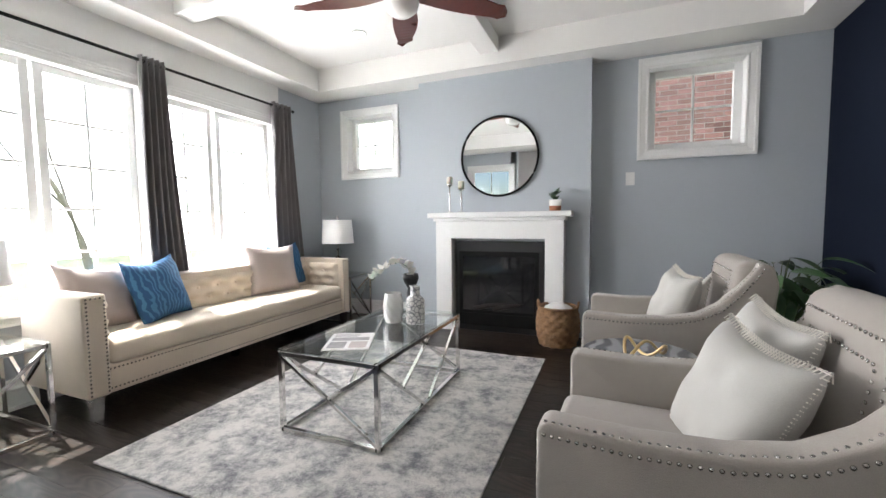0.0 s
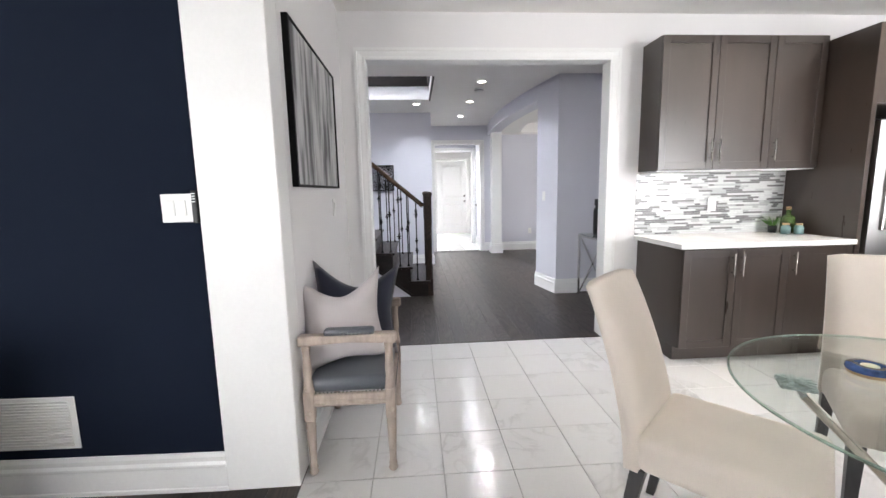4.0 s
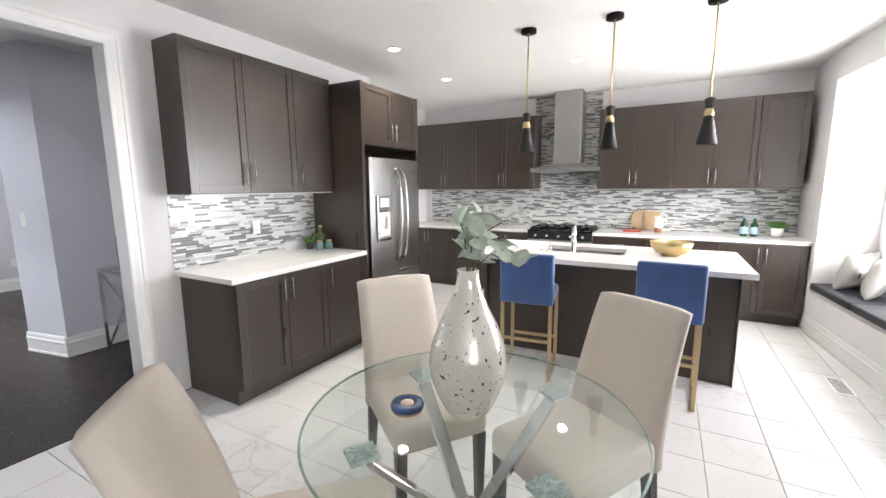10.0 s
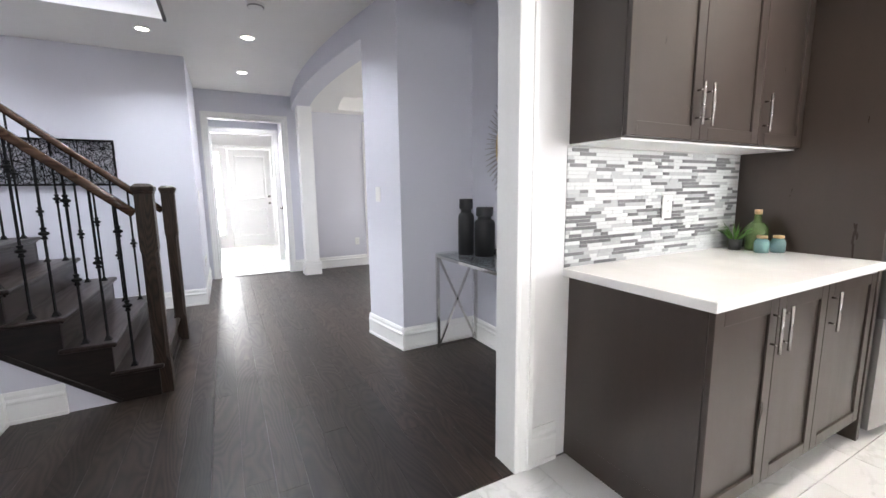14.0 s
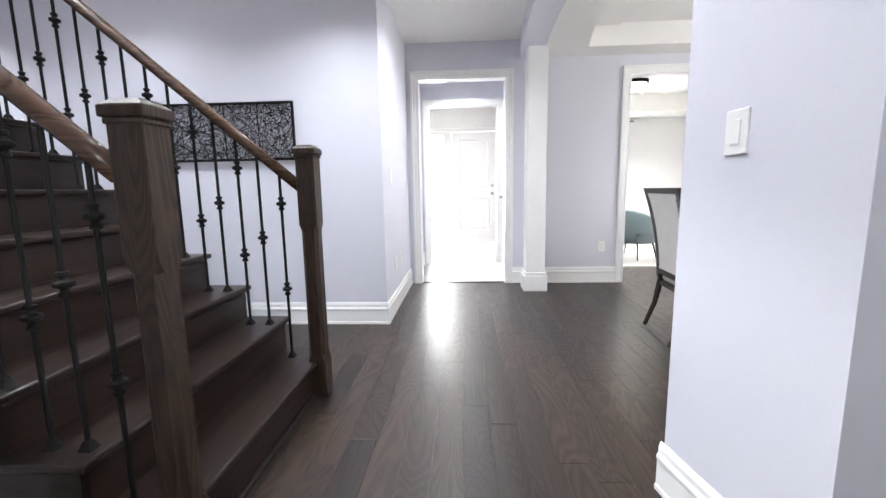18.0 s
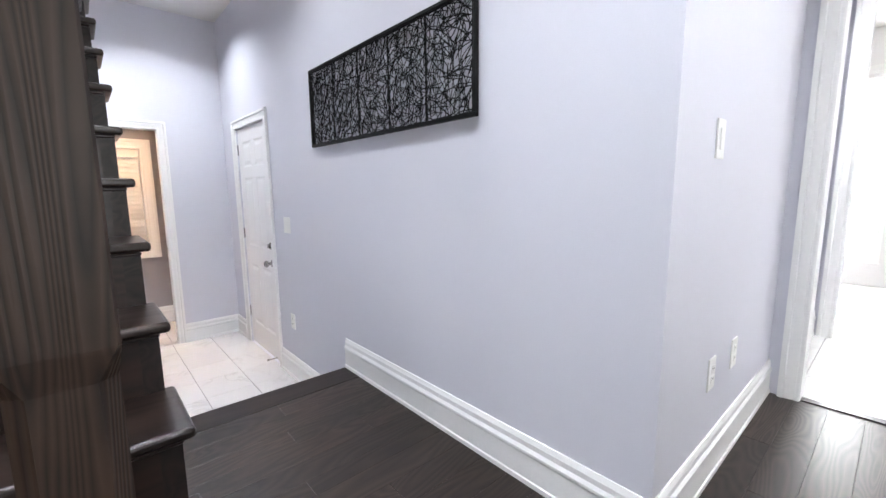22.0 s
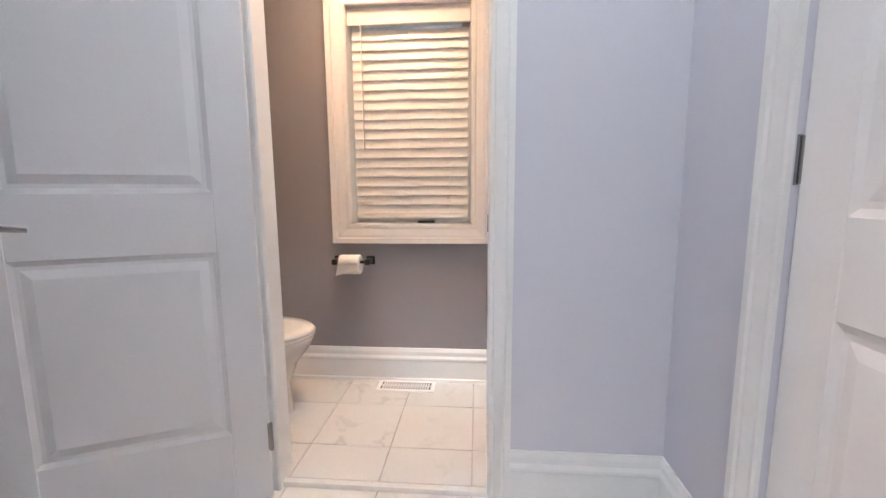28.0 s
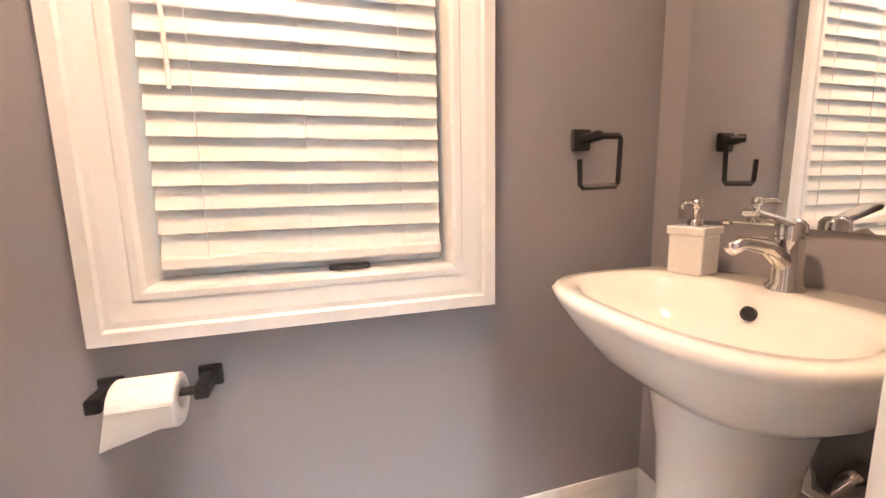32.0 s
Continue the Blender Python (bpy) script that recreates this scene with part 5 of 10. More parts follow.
def curtain(m, w0, w1, h, label):
    """A gathered drape hanging from z 0 downward, spread along y, wider at the foot."""
    t = thing("curtain", m, label, "curtain", "grey drapes at the big windows")
    bm = bmesh.new()
    nx, nz = 80, 14
    vs = {}
    for j in range(nz + 1):
        v = j / nz
        w = w0 + (w1 - w0) * v ** 1.3
        for i in range(nx + 1):
            u = i / nx
            fold = math.sin(u * 2 * math.pi * 5.0 + 0.6 * math.sin(3 * v)) * (0.045 - 0.01 * v)
            fold += 0.012 * noise.noise(Vector((u * 9, v * 2, 1.7)))
            vs[i, j] = bm.verts.new((fold, (u - 0.5) * w + 0.10 * v * v * (w1 > w0), -h * v + 0.035))
    for i in range(nx):
        for j in range(nz):
            bm.faces.new((vs[i, j], vs[i, j + 1], vs[i + 1, j + 1], vs[i + 1, j]))
    ob = part("drape", bm, M_DRAPE, t, smooth=True)
    md = ob.modifiers.new("thick", "SOLIDIFY")
    md.thickness = 0.003
    for k in range(10):
        y = ((k + 0.5) / 10 - 0.5) * w0
        part("grommet", tube(bmesh.new(), [Vector((0.022 * math.cos(a), y, 0.022 * math.sin(a))) for a in np.linspace(0, 2 * math.pi, 14, endpoint=False)], 0.004, 6, True), M_NICKEL, t, smooth=True)
    return t


def profile_window(name, axis, pos, side, a0, a1, z0, z1, cols, rows, label, depth=0.05, frame_w=0.045, bar_w=0.02):
    """A glazed window unit set in a wall opening, with glazing bars."""
    t = tagged(new(name), label, "", "", "structure")
    def piece(nm, b0, b1, c0, c1, d0, d1, m=M_WHITE):
        bm = bmesh.new()
        if axis == "x":
            box(bm, pos + d0, b0, c0, pos + d1, b1, c1, 0.003 if m is M_WHITE else 0)
        else:
            box(bm, b0, pos + d0, c0, b1, pos + d1, c1, 0.003 if m is M_WHITE else 0)
        return part(nm, bm, m, t)
    f = frame_w
    piece("window_frame", a0, a0 + f, z0, z1, 0, depth)
    piece("window_frame", a1 - f, a1, z0, z1, 0, depth)
    piece("window_frame", a0 + f, a1 - f, z1 - f, z1, 0, depth)
    piece("window_frame", a0 + f, a1 - f, z0, z0 + f, 0, depth)
    for i in range(1, cols):
        c = a0 + f + (a1 - a0 - 2 * f) * i / cols
        piece("glazing_bar", c - bar_w / 2, c + bar_w / 2, z0 + f, z1 - f, depth * 0.3, depth * 0.65)
    for j in range(1, rows):
        c = z0 + f + (z1 - z0 - 2 * f) * j / rows
        piece("glazing_bar", a0 + f, a1 - f, c - bar_w / 2, c + bar_w / 2, depth * 0.32, depth * 0.63)
    g = piece("pane", a0 + f, a1 - f, z0 + f, z1 - f, depth * 0.45, depth * 0.5, M_WINGLASS)
    g.visible_shadow = False
    return t


# big living room windows in two pairs, with wide mullions
for k, (y0, y1) in enumerate(((0.66, 1.24), (1.26, 1.84), (2.00, 2.50), (2.54, 3.15))):
    profile_window(f"window_{k + 1}", "x", XW - 0.13, 1, y0, y1, WZ0, WZ1, 2, 5, "tall white window with glazing bars, bright daylight outside", 0.06, 0.05)
for y0, y1 in ((0.66, 1.84), (2.00, 3.15)):
    casing("living_window_casing", "x", XW, 1, y0, y1, WZ0, WZ1, 0.075, 0.02, True)
structure("window_stool", boxed(XW, 0.60, WZ0 - 0.02, XW + 0.06, 3.22, WZ0 + 0.012, 0.006), M_WHITE, "white window sill")
profile_window("window_15", "y", -0.98, 1, *REAR, 2, 2, "white window in the wall opposite the fireplace", 0.05, 0.05)
casing("rear_window_casing", "y", -0.9, 1, *REAR, 0.09, 0.022, True)
profile_window("window_5", "y", YF + 0.10, 1, *SW, 2, 2, "small high white window with four panes", 0.05, 0.05)
casing("small_window_casing", "y", YF, -1, *SW, 0.085, 0.025, True)
profile_window("window_6", "y", YF + 0.10, 1, *BW, 2, 2, "small high white window looking on brick", 0.05, 0.06)
casing("small_window_casing", "y", YF, -1, *BW, 0.09, 0.03, True)
structure("window_header", boxed(XW, 0.30, WZ1 + 0.076, XW + 0.024, 3.24, HL, 0.003), M_WHITE, "wide white header board above the windows")
# curtains and rod
bm = bmesh.new()
cyl(bm, (-3.10, 0.2, 2.30), (-3.10, 3.36, 2.30), 0.011, seg=12)
rod = thing("curtain_rod", Matrix.Identity(4), "thin dark grey curtain rod over the windows", "curtain rod")
part("rod", bm, M_BLACKMETAL, rod, smooth=True)
part("finial", lathe(bmesh.new(), [(0, -0.02), (0.02, 0), (0, 0.02)], 12, (-3.10, 3.36, 2.30)), M_BLACKMETAL, rod, smooth=True)
for y in (0.4, 1.94, 3.30):
    part("bracket", boxed(XW, y - 0.01, 2.29, -3.10, y + 0.01, 2.31, 0.002), M_BLACKMETAL, rod)
curtain(pose(-3.11, 1.89, 2.30), 0.20, 0.34, 2.25, "gathered grey drape hanging between the two big windows")
curtain(pose(-3.11, 3.20, 2.30), 0.27, 0.46, 2.25, "gathered grey drape at the corner of the windows")

# fireplace
fp = thing("fireplace", pose(-0.915, YC, 0), "white painted fireplace surround with black gas firebox", "fireplace")
w = 0.63
for s in (-1, 1):
    part("pilaster_leg", boxed(s * w - 0.05 * 0 - (0.17 if s > 0 else 0), -0.14, 0, s * w + (0.17 if s < 0 else 0), 0, 1.10, 0.004), M_WHITE, fp)
    part("inner_moulding", boxed(s * 0.475 - 0.016, -0.10, 0, s * 0.475 + 0.016, 0, 0.93, 0.004), M_WHITE, fp)
part("frieze", boxed(-w, -0.1385, 0.93, w, 0, 1.10, 0.004), M_WHITE, fp)
bm = boxed(-w - 0.02, -0.165, 1.10, w + 0.02, 0, 1.135, 0.008, 2)
part("bed_moulding", bm, M_WHITE, fp)
part("mantel_shelf", boxed(-0.70, -0.20, 1.135, 0.70, 0, 1.187, 0.01, 2), M_WHITE, fp)
part("firebox_frame", boxed(-0.445, -0.07, 0.0, 0.445, 0, 0.90, 0.004), M_BLACK, fp, "black steel surround")
part("louvre", boxed(-0.40, -0.085, 0.775, 0.40, -0.068, 0.80, 0.003), M_BLACKMETAL, fp)
part("louvre", boxed(-0.40, -0.09, 0.06, 0.40, -0.068, 0.18, 0.003), M_BLACKMETAL, fp)
part("firebox_glass", boxed(-0.36, -0.080, 0.21, 0.36, -0.072, 0.75, 0.002), M_BLACKGLASS, fp, "dark reflecting glass")
for s in (-1, 1):
    part("glass_frame", boxed(s * 0.38 - 0.02, -0.088, 0.19, s * 0.38 + 0.02, -0.07, 0.77, 0.003), M_BLACKMETAL, fp)
for z in (0.195, 0.765):
    part("glass_frame", boxed(-0.40, -0.0875, z - 0.015, 0.40, -0.07, z + 0.015, 0.003), M_BLACKMETAL, fp)
for k in range(4):
    part("log", cyl(bmesh.new(), (-0.25 + 0.1 * k, -0.065, 0.22 + 0.03 * (k % 2)), (0.05 + 0.07 * k, -0.05, 0.3), 0.03, seg=8), M_DARKWOOD, fp)

mir = thing("round_mirror", pose(-0.92, YC, 1.73), "round mirror with thin black metal frame above the mantel", "mirror")
part("glass", cyl(bmesh.new(), (0, 0, 0), (0, -0.012, 0), 0.375, seg=64), M_MIRROR, mir)
bm = bmesh.new()
tube(bm, [(0.382 * math.cos(a), -0.015, 0.382 * math.sin(a)) for a in np.linspace(0, 2 * math.pi, 72, endpoint=False)], 0.011, 8, True)
part("frame", bm, M_BLACKMETAL, mir, smooth=True)

make_candlestick(pose(-1.40, YC - 0.11, 1.188), 0.28)
make_candlestick(pose(-1.28, YC - 0.10, 1.188), 0.235)
make_small_plant(pose(-0.37, YC - 0.10, 1.188))
make_basket(pose(-0.32, 3.50, 0))

# seating and tables
make_sofa(pose(-2.785, 2.235, 0))
make_armchair(pose(0.375, 1.085, 0, 0, 0, -3), "greige linen armchair with swooping nail-studded arms, cushion on its seat")
make_armchair(pose(0.40, 2.375, 0, 0, 0, -2), "greige linen armchair with swooping nail-studded arms beside the marble table")
make_glass_table(pose(-1.19, 1.95, 0.012), 0.60, 1.12, 0.44, "coffee_table", "chrome-framed coffee table with clear glass top on the rug", 0.024)
make_glass_table(pose(-2.86, 0.70, 0), 0.52, 0.52, 0.50, "end_table", "chrome end table with crossed struts and glass top")
make_glass_table(pose(-2.72, 3.67, 0), 0.48, 0.42, 0.52, "end_table", "chrome end table with glass top in the window corner")
make_table_lamp(pose(-2.84, 0.76, 0.501) @ pose(0, 0, 0))
make_table_lamp(pose(-2.78, 3.66, 0.521) @ Matrix.Scale(1.15, 4))

make_pillow(pose(0.44, 1.27, 0.455, -20, 4, -84), 0.38, 0.39, 0.13, M_PALECLOTH, "second pale linen cushion tucked behind on the armchair", True, "cushions on the armchairs")
make_pillow(pose(0.34, 1.06, 0.445, -22, 6, -76), 0.37, 0.37, 0.15, M_PALECLOTH, "pale linen cushion with white blanket-stitched edge on the armchair", True, "cushions on the armchairs")
make_pillow(pose(0.36, 2.36, 0.455, -20, 4, -80), 0.37, 0.38, 0.15, M_PALECLOTH, "pale linen cushion with stitched edge on the armchair", True, "cushions on the armchairs")
make_pillow(pose(-2.86, 1.36, 0.445, -18, 4, 106), 0.44, 0.42, 0.15, M_TAUPE, "taupe velvet cushion leaning in the sofa corner", group="cushions on the sofa")
make_pillow(pose(-2.80, 1.72, 0.445, -18, -3, 108), 0.44, 0.43, 0.15, M_BLUEVEL, "blue patterned velvet cushion on the sofa", group="cushions on the sofa")
make_pillow(pose(-2.84, 2.78, 0.445, -18, 3, 78), 0.50, 0.46, 0.14, M_TAUPE, "taupe velvet cushion leaning on the sofa back", group="cushions on the sofa")
make_pillow(pose(-2.92, 3.08, 0.445, -14, -3, 96), 0.44, 0.44, 0.14, M_BLUEVEL, "blue patterned velvet cushion by the sofa arm", group="cushions on the sofa")

# marble side table with brass knot
st = thing("side_table", pose(0.22, 1.70, 0), "round grey marble side table on a dark pedestal between the armchairs", "table")
part("top", lathe(bmesh.new(), [(0, 0.50), (0.225, 0.50), (0.23, 0.505), (0.23, 0.525), (0.225, 0.53), (0, 0.53)], 48), M_MARBLE, st, "veined grey marble top")
part("pedestal", lathe(bmesh.new(), [(0.03, 0.02), (0.02, 0.1), (0.02, 0.45), (0.05, 0.5)], 20), M_BLACKMETAL, st, smooth=True)
part("foot", lathe(bmesh.new(), [(0, 0), (0.15, 0), (0.15, 0.012), (0.03, 0.03), (0, 0.03)], 32), M_BLACKMETAL, st, smooth=True)
kn = thing("brass_ornament", pose(0.24, 1.66, 0.531), "gold wire ornament lying on the marble side table", "ornament")
pts = [(0.065 * math.sin(a) * 1.2, 0.055 * math.sin(2 * a), 0.035 + 0.028 * math.cos(3 * a)) for a in np.linspace(0, 2 * math.pi, 60, endpoint=False)]
part("wire", tube(bmesh.new(), pts, 0.0065, 8, True), M_GOLD, kn, smooth=True)

make_fern_plant(pose(1.22, 3.42, 0), 110, 0.62, 0.56, lw=0.075, ll=0.24)
make_fan(pose(-1.13, 2.15, HT))

# things on the coffee table
v = thing("vase", pose(-1.20, 2.10, 0.453), "white ribbed ceramic vase on the coffee table", "vase", "vases on the coffee table")
bm = bmesh.new()
seg, rows_ = 40, 18
ring = []
for j in range(rows_ + 1):
    z = 0.19 * j / rows_
    r0 = 0.048 + 0.012 * math.sin(math.pi * j / rows_)
    ring.append([bm.verts.new(((r0 + 0.006 * abs(math.sin(k * math.pi / 5 + j * 0.5))) * math.cos(2 * math.pi * k / seg), (r0 + 0.006 * abs(math.sin(k * math.pi / 5 + j * 0.5))) * math.sin(2 * math.pi * k / seg), z)) for k in range(seg)])
for a, b in zip(ring, ring[1:]):
    for k in range(seg):
        bm.faces.new((a[k], a[(k + 1) % seg], b[(k + 1) % seg], b[k]))
bm.faces.new(ring[0][::-1])
part("body", bm, M_WHITEGLOSS, v, smooth=True)
v = thing("vase", pose(-1.05, 2.12, 0.453), "white bottle vase with grey geometric pattern", "vase", "vases on the coffee table")
part("body", lathe(bmesh.new(), [(0, 0), (0.055, 0), (0.06, 0.01), (0.06, 0.15), (0.045, 0.17), (0.03, 0.18), (0.03, 0.235), (0.036, 0.24), (0.025, 0.24), (0.02, 0.2)], 32), M_PATVASE, v, smooth=True)
v = thing("vase", pose(-1.14, 2.24, 0.453), "tall black footed vase with white orchid", "vase", "vases on the coffee table")
part("body", lathe(bmesh.new(), [(0, 0), (0.04, 0), (0.03, 0.02), (0.028, 0.18), (0.02, 0.2), (0.045, 0.24), (0.055, 0.27), (0.05, 0.30), (0.042, 0.30), (0.04, 0.28), (0, 0.27)], 28), M_BLACK, v, smooth=True)
o = thing("orchid", pose(-1.14, 2.24, 0.72), "white orchid spray arching out of the black vase", "flower")
stem = [Vector((0, 0, 0)), Vector((-0.01, 0, 0.07)), Vector((-0.06, -0.03, 0.11)), Vector((-0.13, -0.06, 0.10)), Vector((-0.20, -0.09, 0.04)), Vector((-0.24, -0.10, -0.01))]
part("stem", tube(bmesh.new(), stem, 0.003, 6), M_STEM, o)
rnd = random.Random(3)
for k in range(9):
    f = k / 8 * 4.6
    i = min(4, int(f))
    c = stem[i].lerp(stem[i + 1], f - i)
    fl = part("blossom", bmesh.ops.create_uvsphere and lathe(bmesh.new(), [(0, -0.004), (0.006, 0), (0, 0.006)], 8, c), M_STEM, o)
    for q in range(5):
        mm = Matrix.Translation(c) @ Matrix.Rotation(rnd.uniform(0, 6.28), 4, "Z") @ Matrix.Rotation(rnd.uniform(0.3, 1.1), 4, "X") @ Matrix.Rotation(q * 1.2566, 4, "Y")
        part("petal", leaf_mesh(bmesh.new(), mm, 0.052, 0.044, 0.2, 4), M_PETAL, fl, smooth=True)
mg = thing("magazine", pose(-1.20, 1.62, 0.453, 0, 0, 25), "open-cover magazine with grey and white pages on the glass table", "magazine")
part("cover", boxed(-0.12, -0.15, 0, 0.12, 0.15, 0.008, 0.002), M_PAPER, mg)
for k, (x0, y0, x1, y1) in enumerate(((-0.10, -0.13, -0.01, -0.02), (0.01, -0.13, 0.10, -0.02), (-0.10, 0.0, 0.10, 0.06))):
    part("printed_picture", boxed(x0, y0, 0.008, x1, y1, 0.0086), (M_GREYPRINT, M_TAUPE, M_GREYPRINT)[k], mg, "printed picture block")
for k in range(6):
    part("printed_line", boxed(-0.10, 0.075 + 0.011 * k, 0.008, 0.03 + 0.01 * (k % 3), 0.08 + 0.011 * k, 0.0085), M_GREYPRINT, mg)

# rug
bm = boxed(-2.10, 0.86, 0.0, -0.36, 3.02, 0.011, 0.003)
tagged(part("rug", bm, M_RUG), "distressed grey and ivory abstract area rug on dark floor", "rug")

# navy wall: painting, plates, vent
pt = thing("painting", navy(1.795, 0.89), "abstract gold and white painting in a thin gold frame", "painting")
PW, PH = 1.61, 1.25
part("canvas", boxed(-0.030, -PW / 2 + 0.02, 0.02, -0.004, PW / 2 - 0.02, PH - 0.02, 0.002), M_GOLDPAINT, pt, "white canvas with ragged gold leaf band")
for x in ((-PW / 2, -PW / 2 + 0.016), (PW / 2 - 0.016, PW / 2)):
    part("frame", boxed(-0.044, x[0], 0, 0, x[1], PH, 0.003), M_GOLD, pt)
for z in ((0, 0.016), (PH - 0.016, PH)):
    part("frame", boxed(-0.0435, -PW / 2 + 0.016, z[0], 0, PW / 2 - 0.016, z[1], 0.003), M_GOLD, pt)


def plate(m, kind="switch", w=0.075, h=0.118, label=""):
    """A wall plate; local -y is off the wall, origin at its centre."""
    t = thing("light_switch" if kind == "switch" else "wall_outlet", m, label or ("white rocker light switch on the wall" if kind == "switch" else "white double outlet plate on the wall"), "switch" if kind == "switch" else "outlet", "wall plates")
    part("plate", boxed(-w / 2, -0.007, -h / 2, w / 2, 0, h / 2, 0.003, 2), M_PLASTIC, t)
    if kind == "switch":
        n = max(1, round(w / 0.075))
        for i in range(n):
            cx = (i - (n - 1) / 2) * 0.046
            part("rocker", moved(boxed(-0.016, -0.004, -0.033, 0.016, 0.004, 0.033, 0.002), Matrix.Translation((cx, -0.009, 0)) @ Matrix.Rotation(0.06, 4, "X")), M_PLASTIC, t)
    else:
        for z in (-0.026, 0.026):
            o_ = part("socket", cyl(bmesh.new(), (0, -0.009, z), (0, -0.006, z), 0.017, seg=20), M_PLASTIC, t)
            for x in (-0.006, 0.006):
                part("slot", boxed(x - 0.0012, -0.0096, z - 0.002, x + 0.0012, -0.0088, z + 0.008), M_BLACK, o_)
    return t


plate(navy(1.71, 0.418, -90), "outlet")
plate(navy(1.39, 0.422, -90), "outlet", label="white blank cover plate low on the navy wall")
plate(navy(-0.03, 1.288, -90), "switch", 0.128, 0.118, "white double rocker switch on the navy wall")
th = thing("thermostat", navy(-0.088, 1.30, -90), "slim black wall controller with pale lines beside the switch", "thermostat")
part("body", boxed(0.010, -0.022, -0.075, 0.030, 0, 0.06, 0.003), M_BLACK, th)
for k in range(4):
    part("grille_line", boxed(0.012, -0.0235, 0.012 + 0.011 * k, 0.028, -0.0215, 0.016 + 0.011 * k), M_PLASTIC, th)
plate(pose(0.26, YF, 1.47), "switch")
vt = thing("wall_vent", navy(0.712, 0.232, -90), "white louvred air return grille low on the navy wall", "vent")
part("frame", boxed(-0.208, -0.008, 0, 0.208, 0, 0.245, 0.003), M_PLASTIC, vt)
for k in range(16):
    part("slat", moved(boxed(-0.185, -0.002, -0.008, 0.185, 0.002, 0.008), Matrix.Translation((0, -0.011, 0.022 + 0.0134 * k)) @ Matrix.Rotation(0.6, 4, "X")), M_PLASTIC, vt)
ds = thing("cable_loop", navy(0.955, 0.12, 0, 0.03), "short tangle of black cable hanging at the baseboard", "cable")
part("cable", tube(bmesh.new(), [(0.03, 0.05, 0.10), (0.0, 0.02, 0.11), (-0.02, 0.0, 0.06), (-0.025, -0.02, 0.0), (-0.02, -0.05, 0.05), (-0.01, -0.03, 0.09), (-0.03, -0.06, -0.04)], 0.008, 8), M_BLACK, ds, smooth=True)

# ---------------------------------------------------------------- kitchen
def shaker(parent, m, w, h, handle="right", hz=None, name="door", horizontal=False):
    """A cabinet front: rails, stiles, recessed panel and a bar pull. Local x across, z up, -y out; origin bottom left."""
    g, f, d = 0.002, 0.058, 0.02
    e = min(f, h * 0.3)
    dr = part(name, moved(boxed(f - 0.002, -d + 0.009, e - 0.002, w - f + 0.002, -0.002, h - e + 0.002), m), M_CAB, parent)
    for x0, x1 in ((g, f), (w - f, w - g)):
        part("stile", moved(boxed(x0, -d, g, x1, 0, h - g, 0.0015), m), M_CAB, dr)
    for z0, z1 in ((g, e), (h - e, h - g)):
        part("rail", moved(boxed(f, -d, z0, w - f, 0, z1, 0.0015), m), M_CAB, dr)
    if handle:
        bm = bmesh.new()
        if horizontal:
            cx, cz = w / 2, h / 2
            cyl(bm, (cx - 0.07, -d - 0.03, cz), (cx + 0.07, -d - 0.03, cz), 0.006, seg=10)
            for x in (cx - 0.05, cx + 0.05):
                cyl(bm, (x, -d, cz), (x, -d - 0.03, cz), 0.004, seg=8)
        else:
            cx = w - 0.035 if handle == "right" else 0.035
            z0 = 0.06 if hz is None else hz
            cyl(bm, (cx, -d - 0.03, z0), (cx, -d - 0.03, z0 + 0.17), 0.006, seg=10)
            for z in (z0 + 0.03, z0 + 0.14):
                cyl(bm, (cx, -d, z), (cx, -d - 0.03, z), 0.004, seg=8)
        part("handle", moved(bm, m), M_NICKEL, dr, "brushed nickel bar pull", True)
    return dr


def cabinet(m, w, d, z0, z1, fronts, label, kick=0.0, name="cabinet", group="kitchen cabinets"):
    """A cabinet box with fronts. fronts: (x, z, w, h, handle, handle height, horizontal). Local front at y 0, body behind (+y)."""
    t = thing(name, m, label, "cabinet", group)
    part("body", boxed(0.001, 0.0, z0 + kick, w - 0.001, d, z1, 0.001), M_CAB, t)
    if kick:
        part("toe_kick", boxed(0.001, 0.055, z0, w - 0.001, d, z0 + kick), M_CAB, t)
    for x, z, fw, fh, hd, hz, hor in fronts:
        shaker(t, Matrix.Translation((x, -0.001, z)), fw, fh, hd, hz, "drawer" if hor else "door", hor)
    return t




def on_left(y, x):
    """Fronts that face -x: local x runs to -y."""
    return pose(x, y, 0, 0, 0, -90)


# base run under the left window wall
BD = 2.60
ys = [-2.965, -3.375, -3.785, -4.29]
cabinet(on_left(ys[0], BD), 0.82, XO - BD, 0, 0.875, [(0, 0.115, 0.41, 0.755, "right", 0.55, 0), (0.41, 0.115, 0.41, 0.755, "left", 0.55, 0)], "dark espresso base cabinet with two shaker doors", 0.11)
cabinet(on_left(ys[2], BD), 0.505, XO - BD, 0, 0.875, [(0, 0.115, 0.505, 0.755, "left", 0.55, 0)], "dark espresso base cabinet with one shaker door", 0.11)
UF = 2.95
cabinet(on_left(-2.94, UF), 0.92, XO - UF, 1.46, 2.48, [(0, 1.463, 0.455, 1.014, "right", 0.06, 0), (0.455, 1.463, 0.465, 1.014, "left", 0.06, 0)], "dark espresso wall cabinet with two tall doors", name="wall_cabinet")
cabinet(on_left(-3.86, UF), 0.43, XO - UF, 1.46, 2.48, [(0, 1.463, 0.43, 1.014, "left", 0.06, 0)], "dark espresso wall cabinet with one tall door", name="wall_cabinet")
structure("cabinet_underside", boxed(2.955, -4.29, 1.452, XO, -2.945, 1.459), M_WHITE, "white underside of the wall cabinets")
